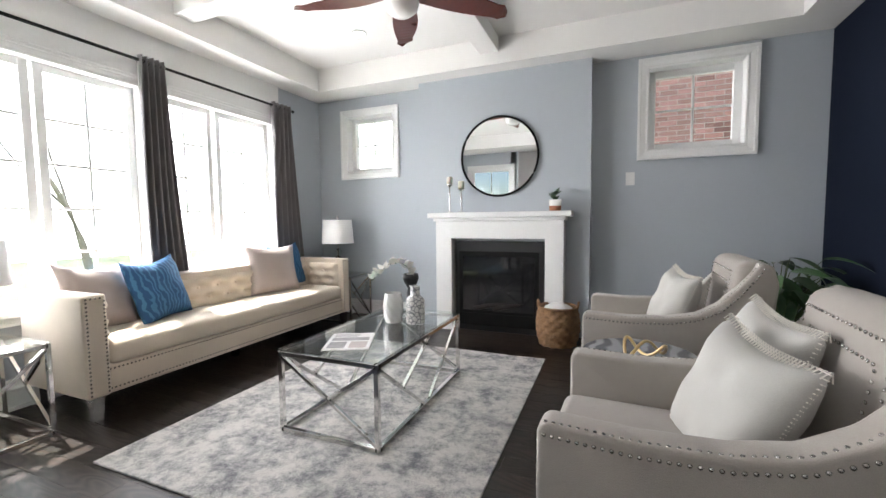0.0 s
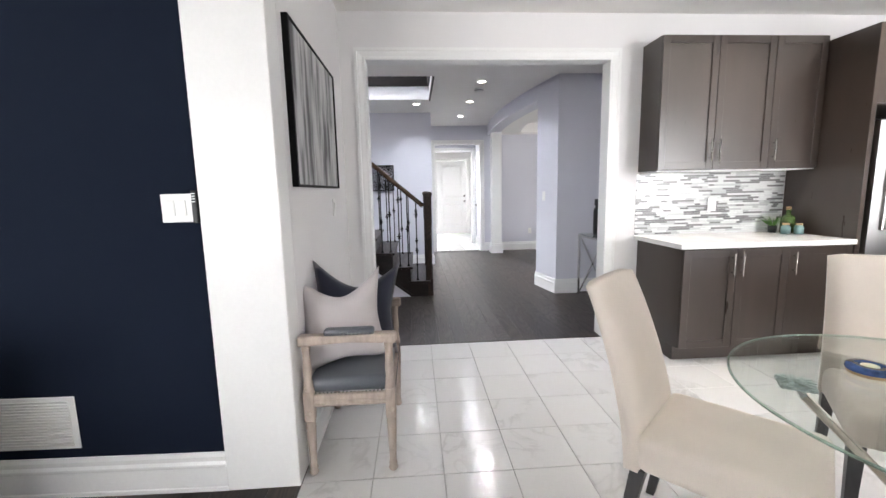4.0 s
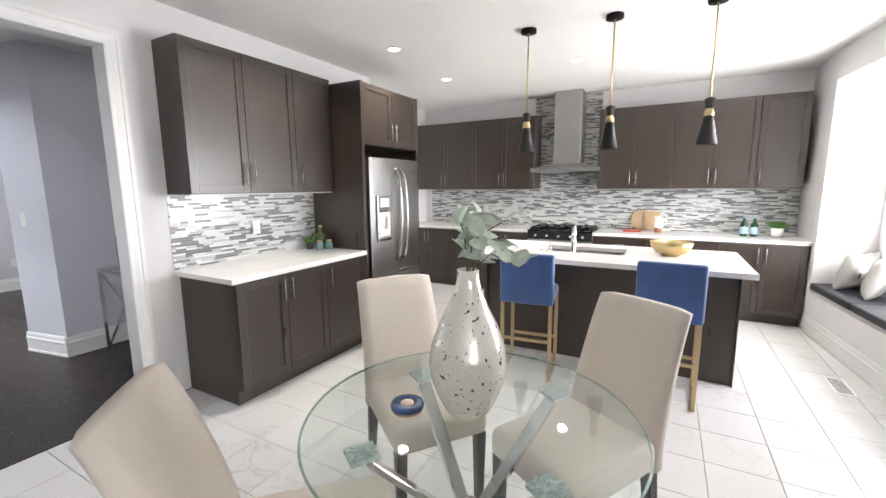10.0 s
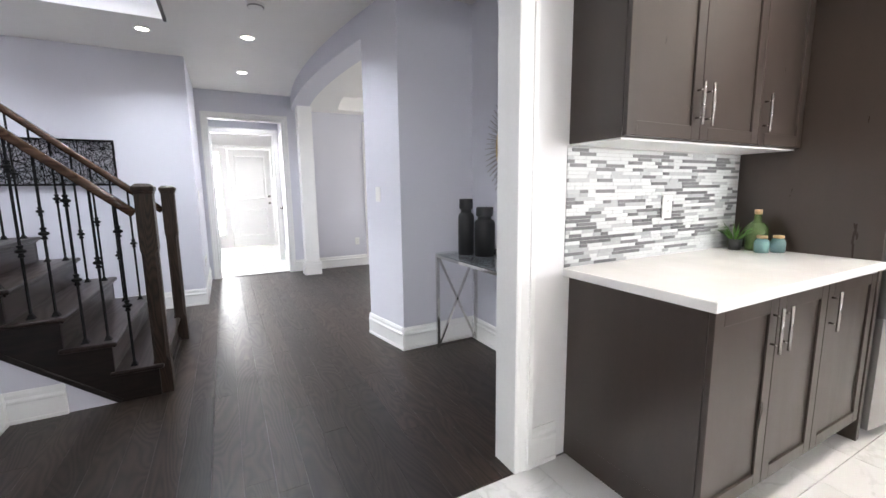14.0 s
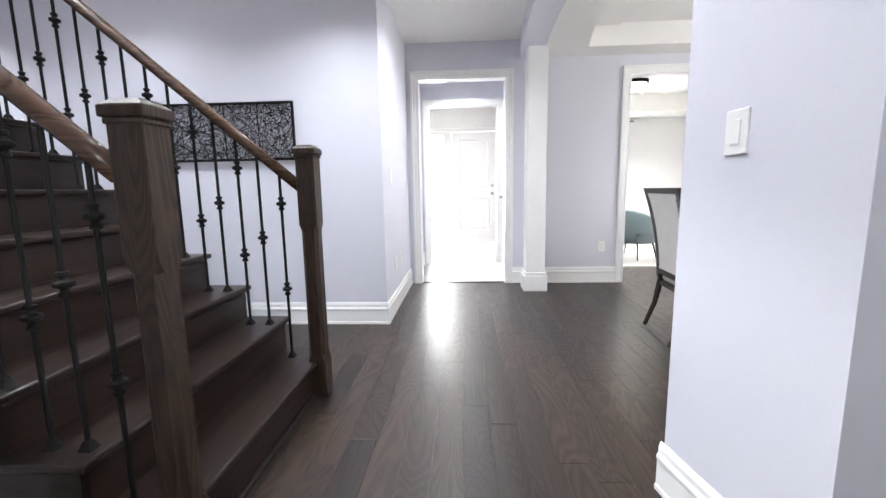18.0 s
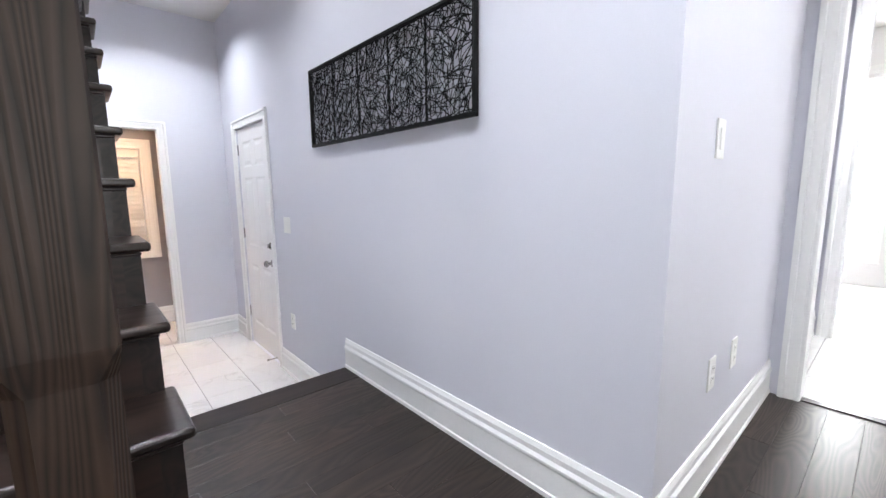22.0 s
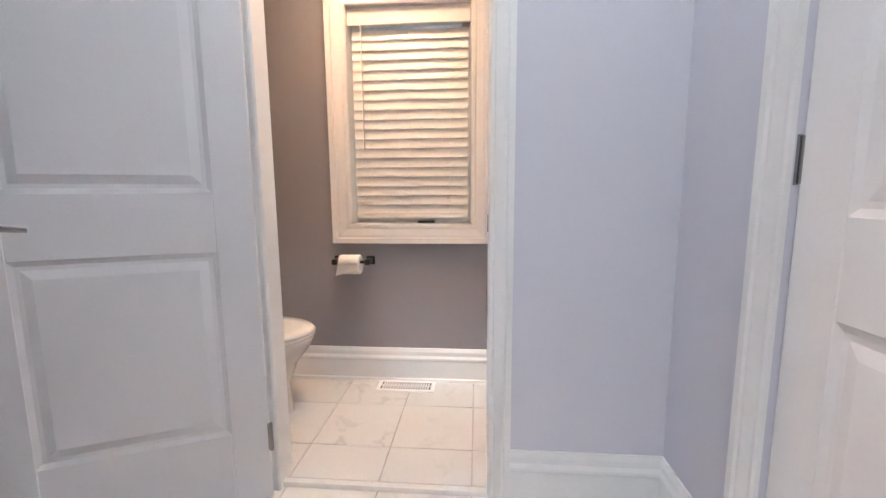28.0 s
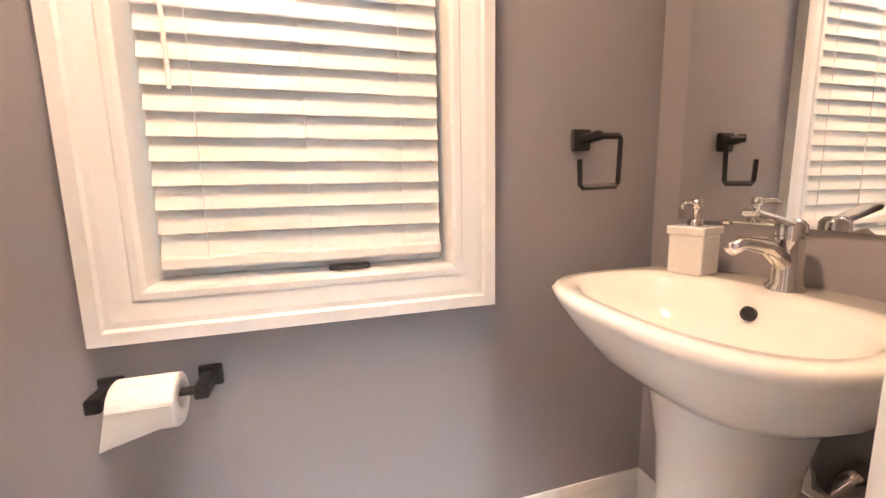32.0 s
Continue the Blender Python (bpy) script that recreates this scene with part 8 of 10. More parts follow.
# ---------------------------------------------------------------- doors
def panel_door(name, m, w, h, panels, label, hinge_side=1, hinges=(0.25, 1.0, 1.8)):
    """A moulded door leaf from x 0 to w, 35 mm thick about y 0, with raised panels on both faces."""
    d = tagged(new(name), label, "door", "", "structure")
    d.matrix_basis = m
    part("leaf_core", boxed(0.002, -0.011, 0.002, w - 0.002, 0.011, h - 0.002), M_DOOR, d)
    xs = sorted({p[0] for p in panels} | {p[1] for p in panels})
    x_lo, x_hi = xs[0], xs[-1]
    part("stile", boxed(0, -0.0175, 0, x_lo, 0.0175, h, 0.002), M_DOOR, d)
    part("stile", boxed(x_hi, -0.0175, 0, w, 0.0175, h, 0.002), M_DOOR, d)
    spans = sorted({(p[2], p[3]) for p in panels})
    z = 0.0
    for z0, z1 in spans + [(h, h)]:
        part("rail", boxed(x_lo, -0.0172, z, x_hi, 0.0172, z0, 0.002), M_DOOR, d)
        z = z1
    for a, b in zip(xs[1::2], xs[2::2]):
        for z0, z1 in spans:
            part("mullion", boxed(a, -0.0170, z0, b, 0.0170, z1, 0.002), M_DOOR, d)
    for x0, x1, z0, z1 in panels:
        bm = bmesh.new()
        for s in (-1, 1):
            rings = []
            for inset, y in ((0.0, 0.0165), (0.014, 0.0105), (0.022, 0.0105), (0.050, 0.0168)):
                rings.append([bm.verts.new((x, s * y, zz)) for x, zz in ((x0 + inset, z0 + inset), (x1 - inset, z0 + inset), (x1 - inset, z1 - inset), (x0 + inset, z1 - inset))])
            for a, b in zip(rings, rings[1:]):
                for i in range(4):
                    bm.faces.new((a[i], a[(i + 1) % 4], b[(i + 1) % 4], b[i]))
            bm.faces.new(rings[-1])
        part("panel", bm, M_DOOR, d)
    for z in hinges:
        bm = boxed(-0.012, hinge_side * 0.0175 - 0.004, z - 0.045, 0.004, hinge_side * 0.0175 + 0.004, z + 0.045, 0.001)
        cyl(bm, (-0.006, hinge_side * 0.022, z - 0.047), (-0.006, hinge_side * 0.022, z + 0.047), 0.006, seg=10)
        part("hinge", bm, M_NICKEL, d, "brushed nickel hinge")
    return d


def lever(d, x, z, toward, sides=(-1, 1)):
    for s in sides:
        bm = cyl(bmesh.new(), (x, s * 0.0175, z), (x, s * 0.028, z), 0.031, 0.027, 24)
        part("rose", bm, M_NICKEL, d, "round satin nickel rose", True)
        bm = tube(bmesh.new(), [(x, s * 0.026, z), (x, s * 0.055, z), (x + toward * 0.015, s * 0.062, z), (x + toward * 0.06, s * 0.062, z + 0.003), (x + toward * 0.12, s * 0.058, z - 0.004)], [0.011, 0.011, 0.011, 0.009, 0.006], 10)
        part("handle", bm, M_NICKEL, d, "satin nickel lever handle", True)


def knob(d, x, z, side, dead=None):
    prof = [(0, 0), (0.031, 0), (0.031, 0.006), (0.014, 0.012), (0.012, 0.03), (0.026, 0.042), (0.029, 0.054), (0.02, 0.066), (0, 0.069)]
    m = Matrix.Translation((x, side * 0.0175, z)) @ Matrix.Rotation(-side * math.pi / 2, 4, "X")
    part("knob", moved(lathe(bmesh.new(), prof, 24), m), M_NICKEL, d, "round brushed nickel knob", True)
    if dead:
        m = Matrix.Translation((x, side * 0.0175, dead)) @ Matrix.Rotation(-side * math.pi / 2, 4, "X")
        bm = moved(lathe(bmesh.new(), [(0, 0), (0.031, 0), (0.031, 0.008), (0.022, 0.016), (0, 0.017)], 24), m)
        y0, y1 = sorted((side * 0.033, side * 0.05))
        box(bm, x - 0.005, y0, dead - 0.018, x + 0.005, y1, dead + 0.018, 0.002)
        part("deadbolt", bm, M_NICKEL, d, "brushed nickel thumb-turn deadbolt")


def six_panels(w, h):
    a, b, c, e = 0.11, w / 2 - 0.045, w / 2 + 0.045, w - 0.11
    out = []
    for z0, z1 in ((0.22, 0.79), (0.97, 1.58), (1.68, h - 0.12)):
        out += [(a, b, z0, z1), (c, e, z0, z1)]
    return out


# garage door, shut: hinges at the far jamb
gd = panel_door("door_1", pose(XA + 0.03, 2.437, LOW + 0.008, 0, 0, -90), 0.764, 2.018, six_panels(0.764, 2.018), "white six-panel door, shut, in the lower landing wall", -1, (0.31, 1.07, 1.84))
knob(gd, 0.70, 0.862, -1, 1.01)
bm = tube(bmesh.new(), [(XA - 0.014, 1.70, LOW + 0.06), (XA - 0.095, 1.70, LOW + 0.06)], 0.005, 8)
cyl(bm, (XA - 0.10, 1.70, LOW + 0.06), (XA - 0.08, 1.70, LOW + 0.06), 0.009, seg=12)
tagged(part("door_stop", bm, M_NICKEL), "small spring door stop on the baseboard", "door stop")
# powder room door, open into the landing
pdoor = panel_door("door_2", pose(5.91, YPW - 0.035, LOW + 0.008, 0, 0, 180 + 25), 0.71, 2.018, [(0.11, 0.60, 0.25, 0.84), (0.11, 0.60, 1.02, 1.90)], "white two-panel door standing open on the landing", 1, (0.22, 1.82))
lever(pdoor, 0.648, 0.93, -1)
bm = boxed(PD[1] - 0.003, YPW + 0.022, LOW + 0.90, PD[1] - 0.0004, YPW + 0.048, LOW + 0.955, 0.001)
tagged(part("strike_plate", bm, M_NICKEL), "brushed nickel strike plate on the door jamb", "strike plate")
# front door and side light
fd = panel_door("door_3", pose(12.46, -1.725, 0.006, 0, 0, -90), 0.89, 2.228, [(0.13, 0.76, 0.25, 0.90), (0.13, 0.76, 1.10, 2.08)], "white panelled front door, shut", 1)
knob(fd, 0.82, 1.00, -1, 1.16)
profile_window("window_12", "x", 12.44, 1, -1.60, -1.24, 0.25, 2.2, 1, 1, "tall narrow side light beside the front door", 0.05, 0.05)
vd = panel_door("door_4", pose(8.83, -2.475, 0.008, 0, 0, -3), 0.72, 2.20, [(0.115, 0.605, 0.25, 0.90), (0.115, 0.605, 1.08, 2.06)], "white door folded back against the vestibule wall", -1)
lever(vd, 0.65, 0.98, -1, (1,))
profile_window("window_13", "x", 12.44, 1, -4.75, -3.55, 0.5, 2.2, 2, 1, "bright white window of the far sitting room", 0.05, 0.05)

# switches and outlets on the walls
def wall_plate(name, p, out, label, kind, gang=1):
    """A small cover plate; out is the way off the wall."""
    o = Vector((*out, 0)).normalized()
    m = Matrix.Translation(p) @ Matrix((( -o.y, o.x, 0, 0), (o.x, o.y, 0, 0), (0, 0, 1, 0), (0, 0, 0, 1))).transposed().inverted().transposed()
    rot = Vector((0, 1, 0)).rotation_difference(o).to_matrix().to_4x4() if o.y > -0.99 else Matrix.Rotation(math.pi, 4, "Z")
    t = thing(name, Matrix.Translation(p) @ rot, label, kind)
    w = 0.037 + 0.023 * (gang - 1)
    part("plate", boxed(-w, 0, -0.06, w, 0.006, 0.06, 0.003, 2), M_PLASTIC, t)
    for g in range(gang):
        c = (g - (gang - 1) / 2) * 0.046
        if kind == "light switch":
            part("rocker", boxed(c - 0.016, 0.006, -0.033, c + 0.016, 0.0095, 0.033, 0.002), M_PLASTIC, t)
        else:
            for z in (-0.02, 0.02):
                s_ = part("socket", boxed(c - 0.015, 0.006, z - 0.014, c + 0.015, 0.0085, z + 0.014, 0.003, 2), M_PLASTIC, t)
                for dx in (-0.006, 0.006):
                    part("slot", boxed(c + dx - 0.001, 0.0085, z - 0.002, c + dx + 0.001, 0.0088, z + 0.007), M_BLACK, s_)
    return t


wall_plate("light_switch", (7.54, YH, 1.23), (0, -1), "white rocker light switch on the pale hall wall", "light switch")
wall_plate("outlet", (7.66, YH, 0.43), (0, -1), "white wall outlet above the baseboard", "outlet")
wall_plate("outlet", (7.94, YH, 0.43), (0, -1), "white wall outlet above the baseboard", "outlet")
cy = ACY + math.sqrt(AR * AR - (5.115 - ACX) ** 2)
wall_plate("light_switch", (5.115, cy + 0.0005, 1.24), (5.115 - ACX, cy - ACY), "white rocker light switch on the curved wall", "light switch")
wall_plate("outlet", (4.38, -3.43, 0.43), (0, 1), "white wall outlet under the glass console", "outlet")
wall_plate("outlet", (XD, -3.55, 0.42), (-1, 0), "white wall outlet beside the dining doorway", "outlet")
wall_plate("light_switch", (XA, 1.32, 0.835), (-1, 0), "white double rocker switch beside the garage door", "light switch", 2)
wall_plate("outlet", (XA, 1.32, 0.09), (-1, 0), "white wall outlet low on the landing wall", "outlet")

# smoke detector
sd = thing("smoke_detector", pose(5.52, -1.93, HH), "round white smoke detector on the hall ceiling", "smoke detector")
part("housing", lathe(bmesh.new(), [(0, 0), (0.065, 0), (0.065, -0.018), (0.045, -0.034), (0, -0.036)], 32), M_PLASTIC, sd, smooth=True)
part("vent_ring", lathe(bmesh.new(), [(0.05, -0.020), (0.0625, -0.0205), (0.058, -0.0265), (0.05, -0.028)], 32), M_GREYPRINT, sd, smooth=True)

# metal wall art
art = thing("metal_wall_art", pose(XA, 0.045, 1.5775), "black wire wall art in five woven panels within a thin frame", "wall art")
ay, az = 0.70, 0.2175
for s in (-1, 1):
    part("frame_bar", boxed(-0.035, -ay, s * az - 0.008, -0.012, ay, s * az + 0.008, 0.002), M_BLACKMETAL, art)
    part("frame_bar", boxed(-0.035, s * (ay - 0.008) - 0.008, -az + 0.008, -0.012, s * (ay - 0.008) + 0.008, az - 0.008, 0.002), M_BLACKMETAL, art)
    for z in (-0.15, 0.15):
        part("standoff", cyl(bmesh.new(), (-0.013, s * 0.62, z), (0, s * 0.62, z), 0.006, seg=8), M_BLACKMETAL, art)
rnd = random.Random(11)
for k in range(5):
    y0, y1 = -ay + 0.016 + k * 0.2736, -ay + 0.016 + (k + 1) * 0.2736
    bm = bmesh.new()
    if k:
        bar(bm, (-0.024, y0, -az + 0.008), (-0.024, y0, az - 0.008), 0.006, 0.006)
    for q in range(210):
        a = rnd.uniform(0, math.pi)
        p = Vector((-0.024 + rnd.uniform(-0.007, 0.007), y0 + 0.2736 * (q % 10 + rnd.random()) / 10, -az + 2 * az * (q // 10 + rnd.random()) / 21))
        p = p - 0.05 * Vector((0, math.cos(a), math.sin(a)))
        pts = []
        for s_ in range(5):
            pts.append(Vector((p.x, min(max(p.y, y0 + 0.002), y1 - 0.002), min(max(p.z, -az + 0.01), az - 0.01))))
            p = p + 0.028 * Vector((0, math.cos(a), math.sin(a)))
            a += rnd.uniform(-0.3, 0.3)
        pts = [a_ for i_, a_ in enumerate(pts) if i_ == 0 or (a_ - pts[i_ - 1]).length > 0.004]
        if len(pts) > 1:
            tube(bm, pts, 0.0021, 4)
    part("woven_panel", bm, M_BLACKMETAL, art)["kind"] = "stuff"

# glass console table
ct = thing("console_table", pose(4.06, -3.23, 0), "chrome console table with crossed ends and clear glass top", "table")
part("top", boxed(-0.66, -0.19, 0.768, 0.66, 0.19, 0.78, 0.003), M_TABLEGLASS, ct, "clear glass top")
for sx in (-1, 1):
    x = sx * 0.645
    for sy in (-1, 1):
        part("leg", boxed(x - 0.012, sy * 0.178 - 0.012, 0, x + 0.012, sy * 0.178 + 0.012, 0.766, 0.001), M_CHROME, ct)
        part("cross_bar", bar(bmesh.new(), (x, -sy * 0.166, 0.03), (x, sy * 0.166, 0.74), 0.016, 0.016), M_CHROME, ct)
    part("rail", boxed(x - 0.011, -0.166, 0.743, x + 0.011, 0.166, 0.766, 0.001), M_CHROME, ct)
    part("rail", boxed(x - 0.011, -0.166, 0.012, x + 0.011, 0.166, 0.034, 0.001), M_CHROME, ct)
for sy in (-1, 1):
    part("long_rail", boxed(-0.633, sy * 0.178 - 0.011, 0.743, 0.633, sy * 0.178 + 0.011, 0.766, 0.001), M_CHROME, ct)


def make_bottle(m, h, r):
    t = thing("vase", m, "matt black round bottle vase with a broad collar", "vase", "vases on the console")
    part("body", lathe(bmesh.new(), [(0, 0.0), (r - 0.006, 0.0), (r, 0.006), (r, h * 0.66), (r * 0.97, h * 0.70), (r * 0.88, h * 0.735), (r * 0.74, h * 0.75)], 32), M_BLACK, t, smooth=True)
    part("neck", lathe(bmesh.new(), [(r * 0.72, h * 0.745), (r * 0.66, h * 0.775), (r * 0.66, h * 0.80), (r * 0.74, h * 0.825)], 32), M_BLACK, t, smooth=True)
    part("collar", lathe(bmesh.new(), [(r * 0.70, h * 0.822), (r * 0.82, h * 0.826), (r * 0.84, h * 0.84), (r * 0.84, h * 0.99), (r * 0.82, h), (r * 0.5, h), (r * 0.48, h * 0.9), (0, h * 0.9)], 32), M_BLACK, t)


make_bottle(pose(4.51, -3.20, 0.781, 0, 0, 12), 0.42, 0.060)
make_bottle(pose(4.38, -3.28, 0.781, 0, 0, -8), 0.36, 0.075)
wb = thing("wire_bowl", pose(3.95, -3.24, 0.781), "open black wire bowl on the glass console", "bowl")
for k in range(18):
    a = 2 * math.pi * k / 18
    part("wire", tube(bmesh.new(), [(r * math.cos(a + 4 * r), r * math.sin(a + 4 * r), z) for r, z in ((0.04, 0.004), (0.09, 0.02), (0.13, 0.055), (0.15, 0.09))], 0.0028, 6), M_BLACKMETAL, wb)
for r, z in ((0.04, 0.004), (0.15, 0.09)):
    part("ring", tube(bmesh.new(), [(r * math.cos(a), r * math.sin(a), z) for a in np.linspace(0, 2 * math.pi, 32, endpoint=False)], 0.0035, 6, True), M_BLACKMETAL, wb)
sm = thing("sunburst_mirror", pose(4.15, -3.43, 1.57), "round mirror in a gold ring with grey sunburst spikes", "mirror")
part("glass", cyl(bmesh.new(), (0, 0.006, 0), (0, 0.016, 0), 0.25, seg=48), M_MIRROR, sm)
part("ring", tube(bmesh.new(), [(0.262 * math.cos(a), 0.016, 0.262 * math.sin(a)) for a in np.linspace(0, 2 * math.pi, 60, endpoint=False)], 0.014, 8, True), M_GOLD, sm, "gold ring", True)
rnd = random.Random(23)
for k in range(120):
    a = 2 * math.pi * (k + rnd.uniform(-0.3, 0.3)) / 120
    r1 = (0.41 if k % 2 == 0 else 0.375) + rnd.uniform(-0.015, 0.015)
    dy = 0.008 if k % 2 else 0.018
    part("spike", cyl(bmesh.new(), (0.268 * math.cos(a), dy, 0.268 * math.sin(a)), (r1 * math.cos(a), dy, r1 * math.sin(a)), 0.0052, 0.0026, 5), M_SPIKE, sm)

# ---------------------------------------------------------------- formal dining room
def host_chair(m, label):
    """High-backed upholstered chair; faces -y, its back on +y."""
    c = thing("dining_chair", m, label, "chair", "dining room chairs")
    for s in (-1, 1):
        bm = tube(bmesh.new(), [(s * 0.24, 0.30, 0.0), (s * 0.235, 0.235, 0.18), (s * 0.23, 0.20, 0.38), (s * 0.23, 0.20, 0.46)], [0.018, 0.021, 0.025, 0.026], 6)
        part("rear_leg", bm, M_DARKWOOD, c)
        part("front_leg", tapered(bmesh.new(), (s * 0.225 - 0.016, -0.27, s * 0.225 + 0.016, -0.238), (s * 0.225 - 0.025, -0.275, s * 0.225 + 0.025, -0.225), 0, 0.36), M_DARKWOOD, c)
    part("seat", soft_box(bmesh.new(), -0.25, -0.29, 0.365, 0.25, 0.20, 0.485, 0.04, 4), M_CREAMLINEN, c, "cream linen seat", True)
    part("seat_frame", boxed(-0.252, -0.285, 0.335, 0.252, 0.215, 0.366, 0.004), M_DARKWOOD, c)
    # back: a gently raked slab wider at the top
    def slab(u0, u1, y0, y1, z0, z1, mat_, nm, lab=""):
        bm = bmesh.new()
        n = 10
        rings = []
        for i in range(n + 1):
            f = i / n
            z = z0 + (z1 - z0) * f
            g = (z - 0.40) / 0.65
            half = 0.235 + 0.062 * g
            yb = 0.195 + 0.10 * g * g
            crown = 0.0
            rings.append([bm.verts.new((u * half, yb + y, z)) for u, y in ((u0, y0), (u1, y0), (u1, y1), (u0, y1))])
        for a, b in zip(rings, rings[1:]):
            for i in range(4):
                bm.faces.new((a[i], a[(i + 1) % 4], b[(i + 1) % 4], b[i]))
        bm.faces.new(rings[0][::-1])
        bm.faces.new(rings[-1])
        return part(nm, bm, mat_, c, lab)
    slab(-0.84, 0.84, -0.012, 0.034, 0.47, 1.045, M_CREAMLINEN, "back_panel", "pale linen outside back")
    slab(-0.98, 0.98, -0.075, -0.012, 0.45, 1.085, M_CREAMLINEN, "backrest", "cream linen inside back")
    for s in (-1, 1):
        slab(s * 0.84, s * 1.0, -0.012, 0.038, 0.40, 1.045, M_DARKWOOD, "back_frame")
    slab(-1.0, 1.0, -0.012, 0.038, 1.045, 1.085, M_DARKWOOD, "back_frame")
    slab(-0.84, 0.84, -0.012, 0.038, 0.43, 0.47, M_DARKWOOD, "back_frame")
    # wings sloping down to the seat
    for s in (-1, 1):
        bm = bmesh.new()
        prof = [(0.21, 0.45), (-0.20, 0.45), (-0.21, 0.56), (-0.08, 0.60), (0.04, 0.70), (0.14, 0.88), (0.20, 1.02), (0.26, 1.04), (0.23, 0.75)]
        a = [bm.verts.new((s * 0.235, y, z)) for y, z in prof]
        b = [bm.verts.new((s * 0.275, y, z)) for y, z in prof]
        bm.faces.new(a)
        bm.faces.new(b[::-1])
        for i in range(len(prof)):
            j = (i + 1) % len(prof)
            bm.faces.new((a[i], a[j], b[j], b[i]))
        bmesh.ops.bevel(bm, geom=list(bm.edges), offset=0.008, segments=2, affect="EDGES", profile=0.5, clamp_overlap=True)
        part("wing", bm, M_CREAMLINEN, c)
        nails = bmesh.new()
        for i in range(26):
            z = 0.50 + 0.5 * i / 25
            g = (z - 0.40) / 0.65
            bmesh.ops.create_icosphere(nails, subdivisions=1, radius=0.006, matrix=Matrix.Translation((s * 0.80 * (0.235 + 0.062 * g), 0.195 + 0.10 * g * g + 0.035, z)))
        for (ya, za), (yb_, zb) in zip(prof[2:7], prof[3:7]):
            k = max(2, int(math.hypot(yb_ - ya, zb - za) / 0.02))
            for i in range(k):
                f = i / k
                bmesh.ops.create_icosphere(nails, subdivisions=1, radius=0.006, matrix=Matrix.Translation((s * 0.276, ya + (yb_ - ya) * f, za + (zb - za) * f - 0.014)))
        nl = part("nailhead_trim", nails, M_NICKEL, c, "row of nickel nail heads")
        nl["kind"] = "stuff"
    return c


host_chair(pose(6.92, -3.70, 0, 0, 0, -4), "cream linen high-backed chair with dark frame and nail heads")
host_chair(pose(7.95, -4.85, 0, 0, 0, -96), "cream linen high-backed chair at the table's side")
host_chair(pose(5.85, -4.85, 0, 0, 0, 96), "cream linen high-backed chair at the table's side")
dt = thing("dining_table", pose(6.92, -5.05, 0), "dark espresso oval dining table on a pedestal", "table")
def oval(rx, ry, z0, z1):
    return prism(bmesh.new(), [(rx * math.cos(a), ry * math.sin(a)) for a in np.linspace(0, 2 * math.pi, 56, endpoint=False)], z0, z1)
part("tabletop", oval(0.62, 1.05, 0.725, 0.762), M_DARKWOOD, dt)
part("apron", oval(0.55, 0.97, 0.655, 0.725), M_DARKWOOD, dt)
part("pedestal", lathe(bmesh.new(), [(0.30, 0), (0.30, 0.05), (0.12, 0.12), (0.10, 0.4), (0.16, 0.6), (0.24, 0.655)], 32), M_DARKWOOD, dt, smooth=True)

# ---------------------------------------------------------------- far sitting room and entry
ch = thing("tub_chair", pose(10.35, -4.55, 0, 0, 0, 35), "teal-grey tub armchair on thin metal legs", "chair")
bm = bmesh.new()
prof = []
for i in range(25):
    a = math.radians(-20 + 220 * i / 24)
    prof.append((math.cos(a), math.sin(a)))
rings = []
for i, (c_, s_) in enumerate(prof):
    h_ = 0.60 + 0.17 * math.sin(math.pi * i / 24) ** 1.2
    rings.append([bm.verts.new((c_ * r, s_ * r * 0.92, z)) for r, z in ((0.34, 0.26), (0.36, h_ - 0.03), (0.335, h_), (0.29, h_ - 0.02), (0.275, 0.30))])
for a, b in zip(rings, rings[1:]):
    for i in range(5):
        bm.faces.new((a[i], a[(i + 1) % 5], b[(i + 1) % 5], b[i]))
bm.faces.new(rings[0][::-1])
bm.faces.new(rings[-1])
part("shell", bm, M_TEAL, ch, smooth=True)
part("seat", soft_box(bmesh.new(), -0.28, -0.33, 0.26, 0.28, 0.24, 0.43, 0.05, 3), M_TEAL, ch, smooth=True)
for sx in (-1, 1):
    for sy in (-1, 1):
        part("leg", cyl(bmesh.new(), (sx * 0.27, sy * 0.24, 0.0), (sx * 0.22, sy * 0.19, 0.27), 0.008, 0.013, 10), M_BLACKMETAL, ch)
tagged(part("rug", boxed(9.6, -6.4, -0.001, 12.0, -4.1, 0.012, 0.004), M_PALECLOTH), "pale rug on dark floor of the far sitting room", "rug")
for y, nm in ((-5.0, "long pale blue-grey curtain beside the far window"), (-3.62, "pale blue-grey curtain at the edge of the far window")):
    bm = bmesh.new()
    n = 40
    lo_, hi_ = [], []
    for i in range(n + 1):
        f = i / n
        dx = 0.035 * math.sin(f * 2 * math.pi * 6)
        lo_.append(bm.verts.new((12.28 + dx * 1.2, y - 0.17 + 0.34 * f, 0.03)))
        hi_.append(bm.verts.new((12.28 + dx * 0.8, y - 0.14 + 0.28 * f, 2.32)))
    for i in range(n):
        bm.faces.new((lo_[i], lo_[i + 1], hi_[i + 1], hi_[i]))
    bmesh.ops.solidify(bm, geom=list(bm.faces), thickness=0.006)
    tagged(part("curtain", bm, M_FARCURTAIN, smooth=True), nm, "curtain", "far room curtains")
rd = thing("curtain_rod", Matrix.Identity(4), "dark metal curtain rod over the far window", "curtain rod")
part("rod", cyl(bmesh.new(), (12.28, -5.25, 2.34), (12.28, -3.4, 2.34), 0.012, seg=10), M_BLACKMETAL, rd)
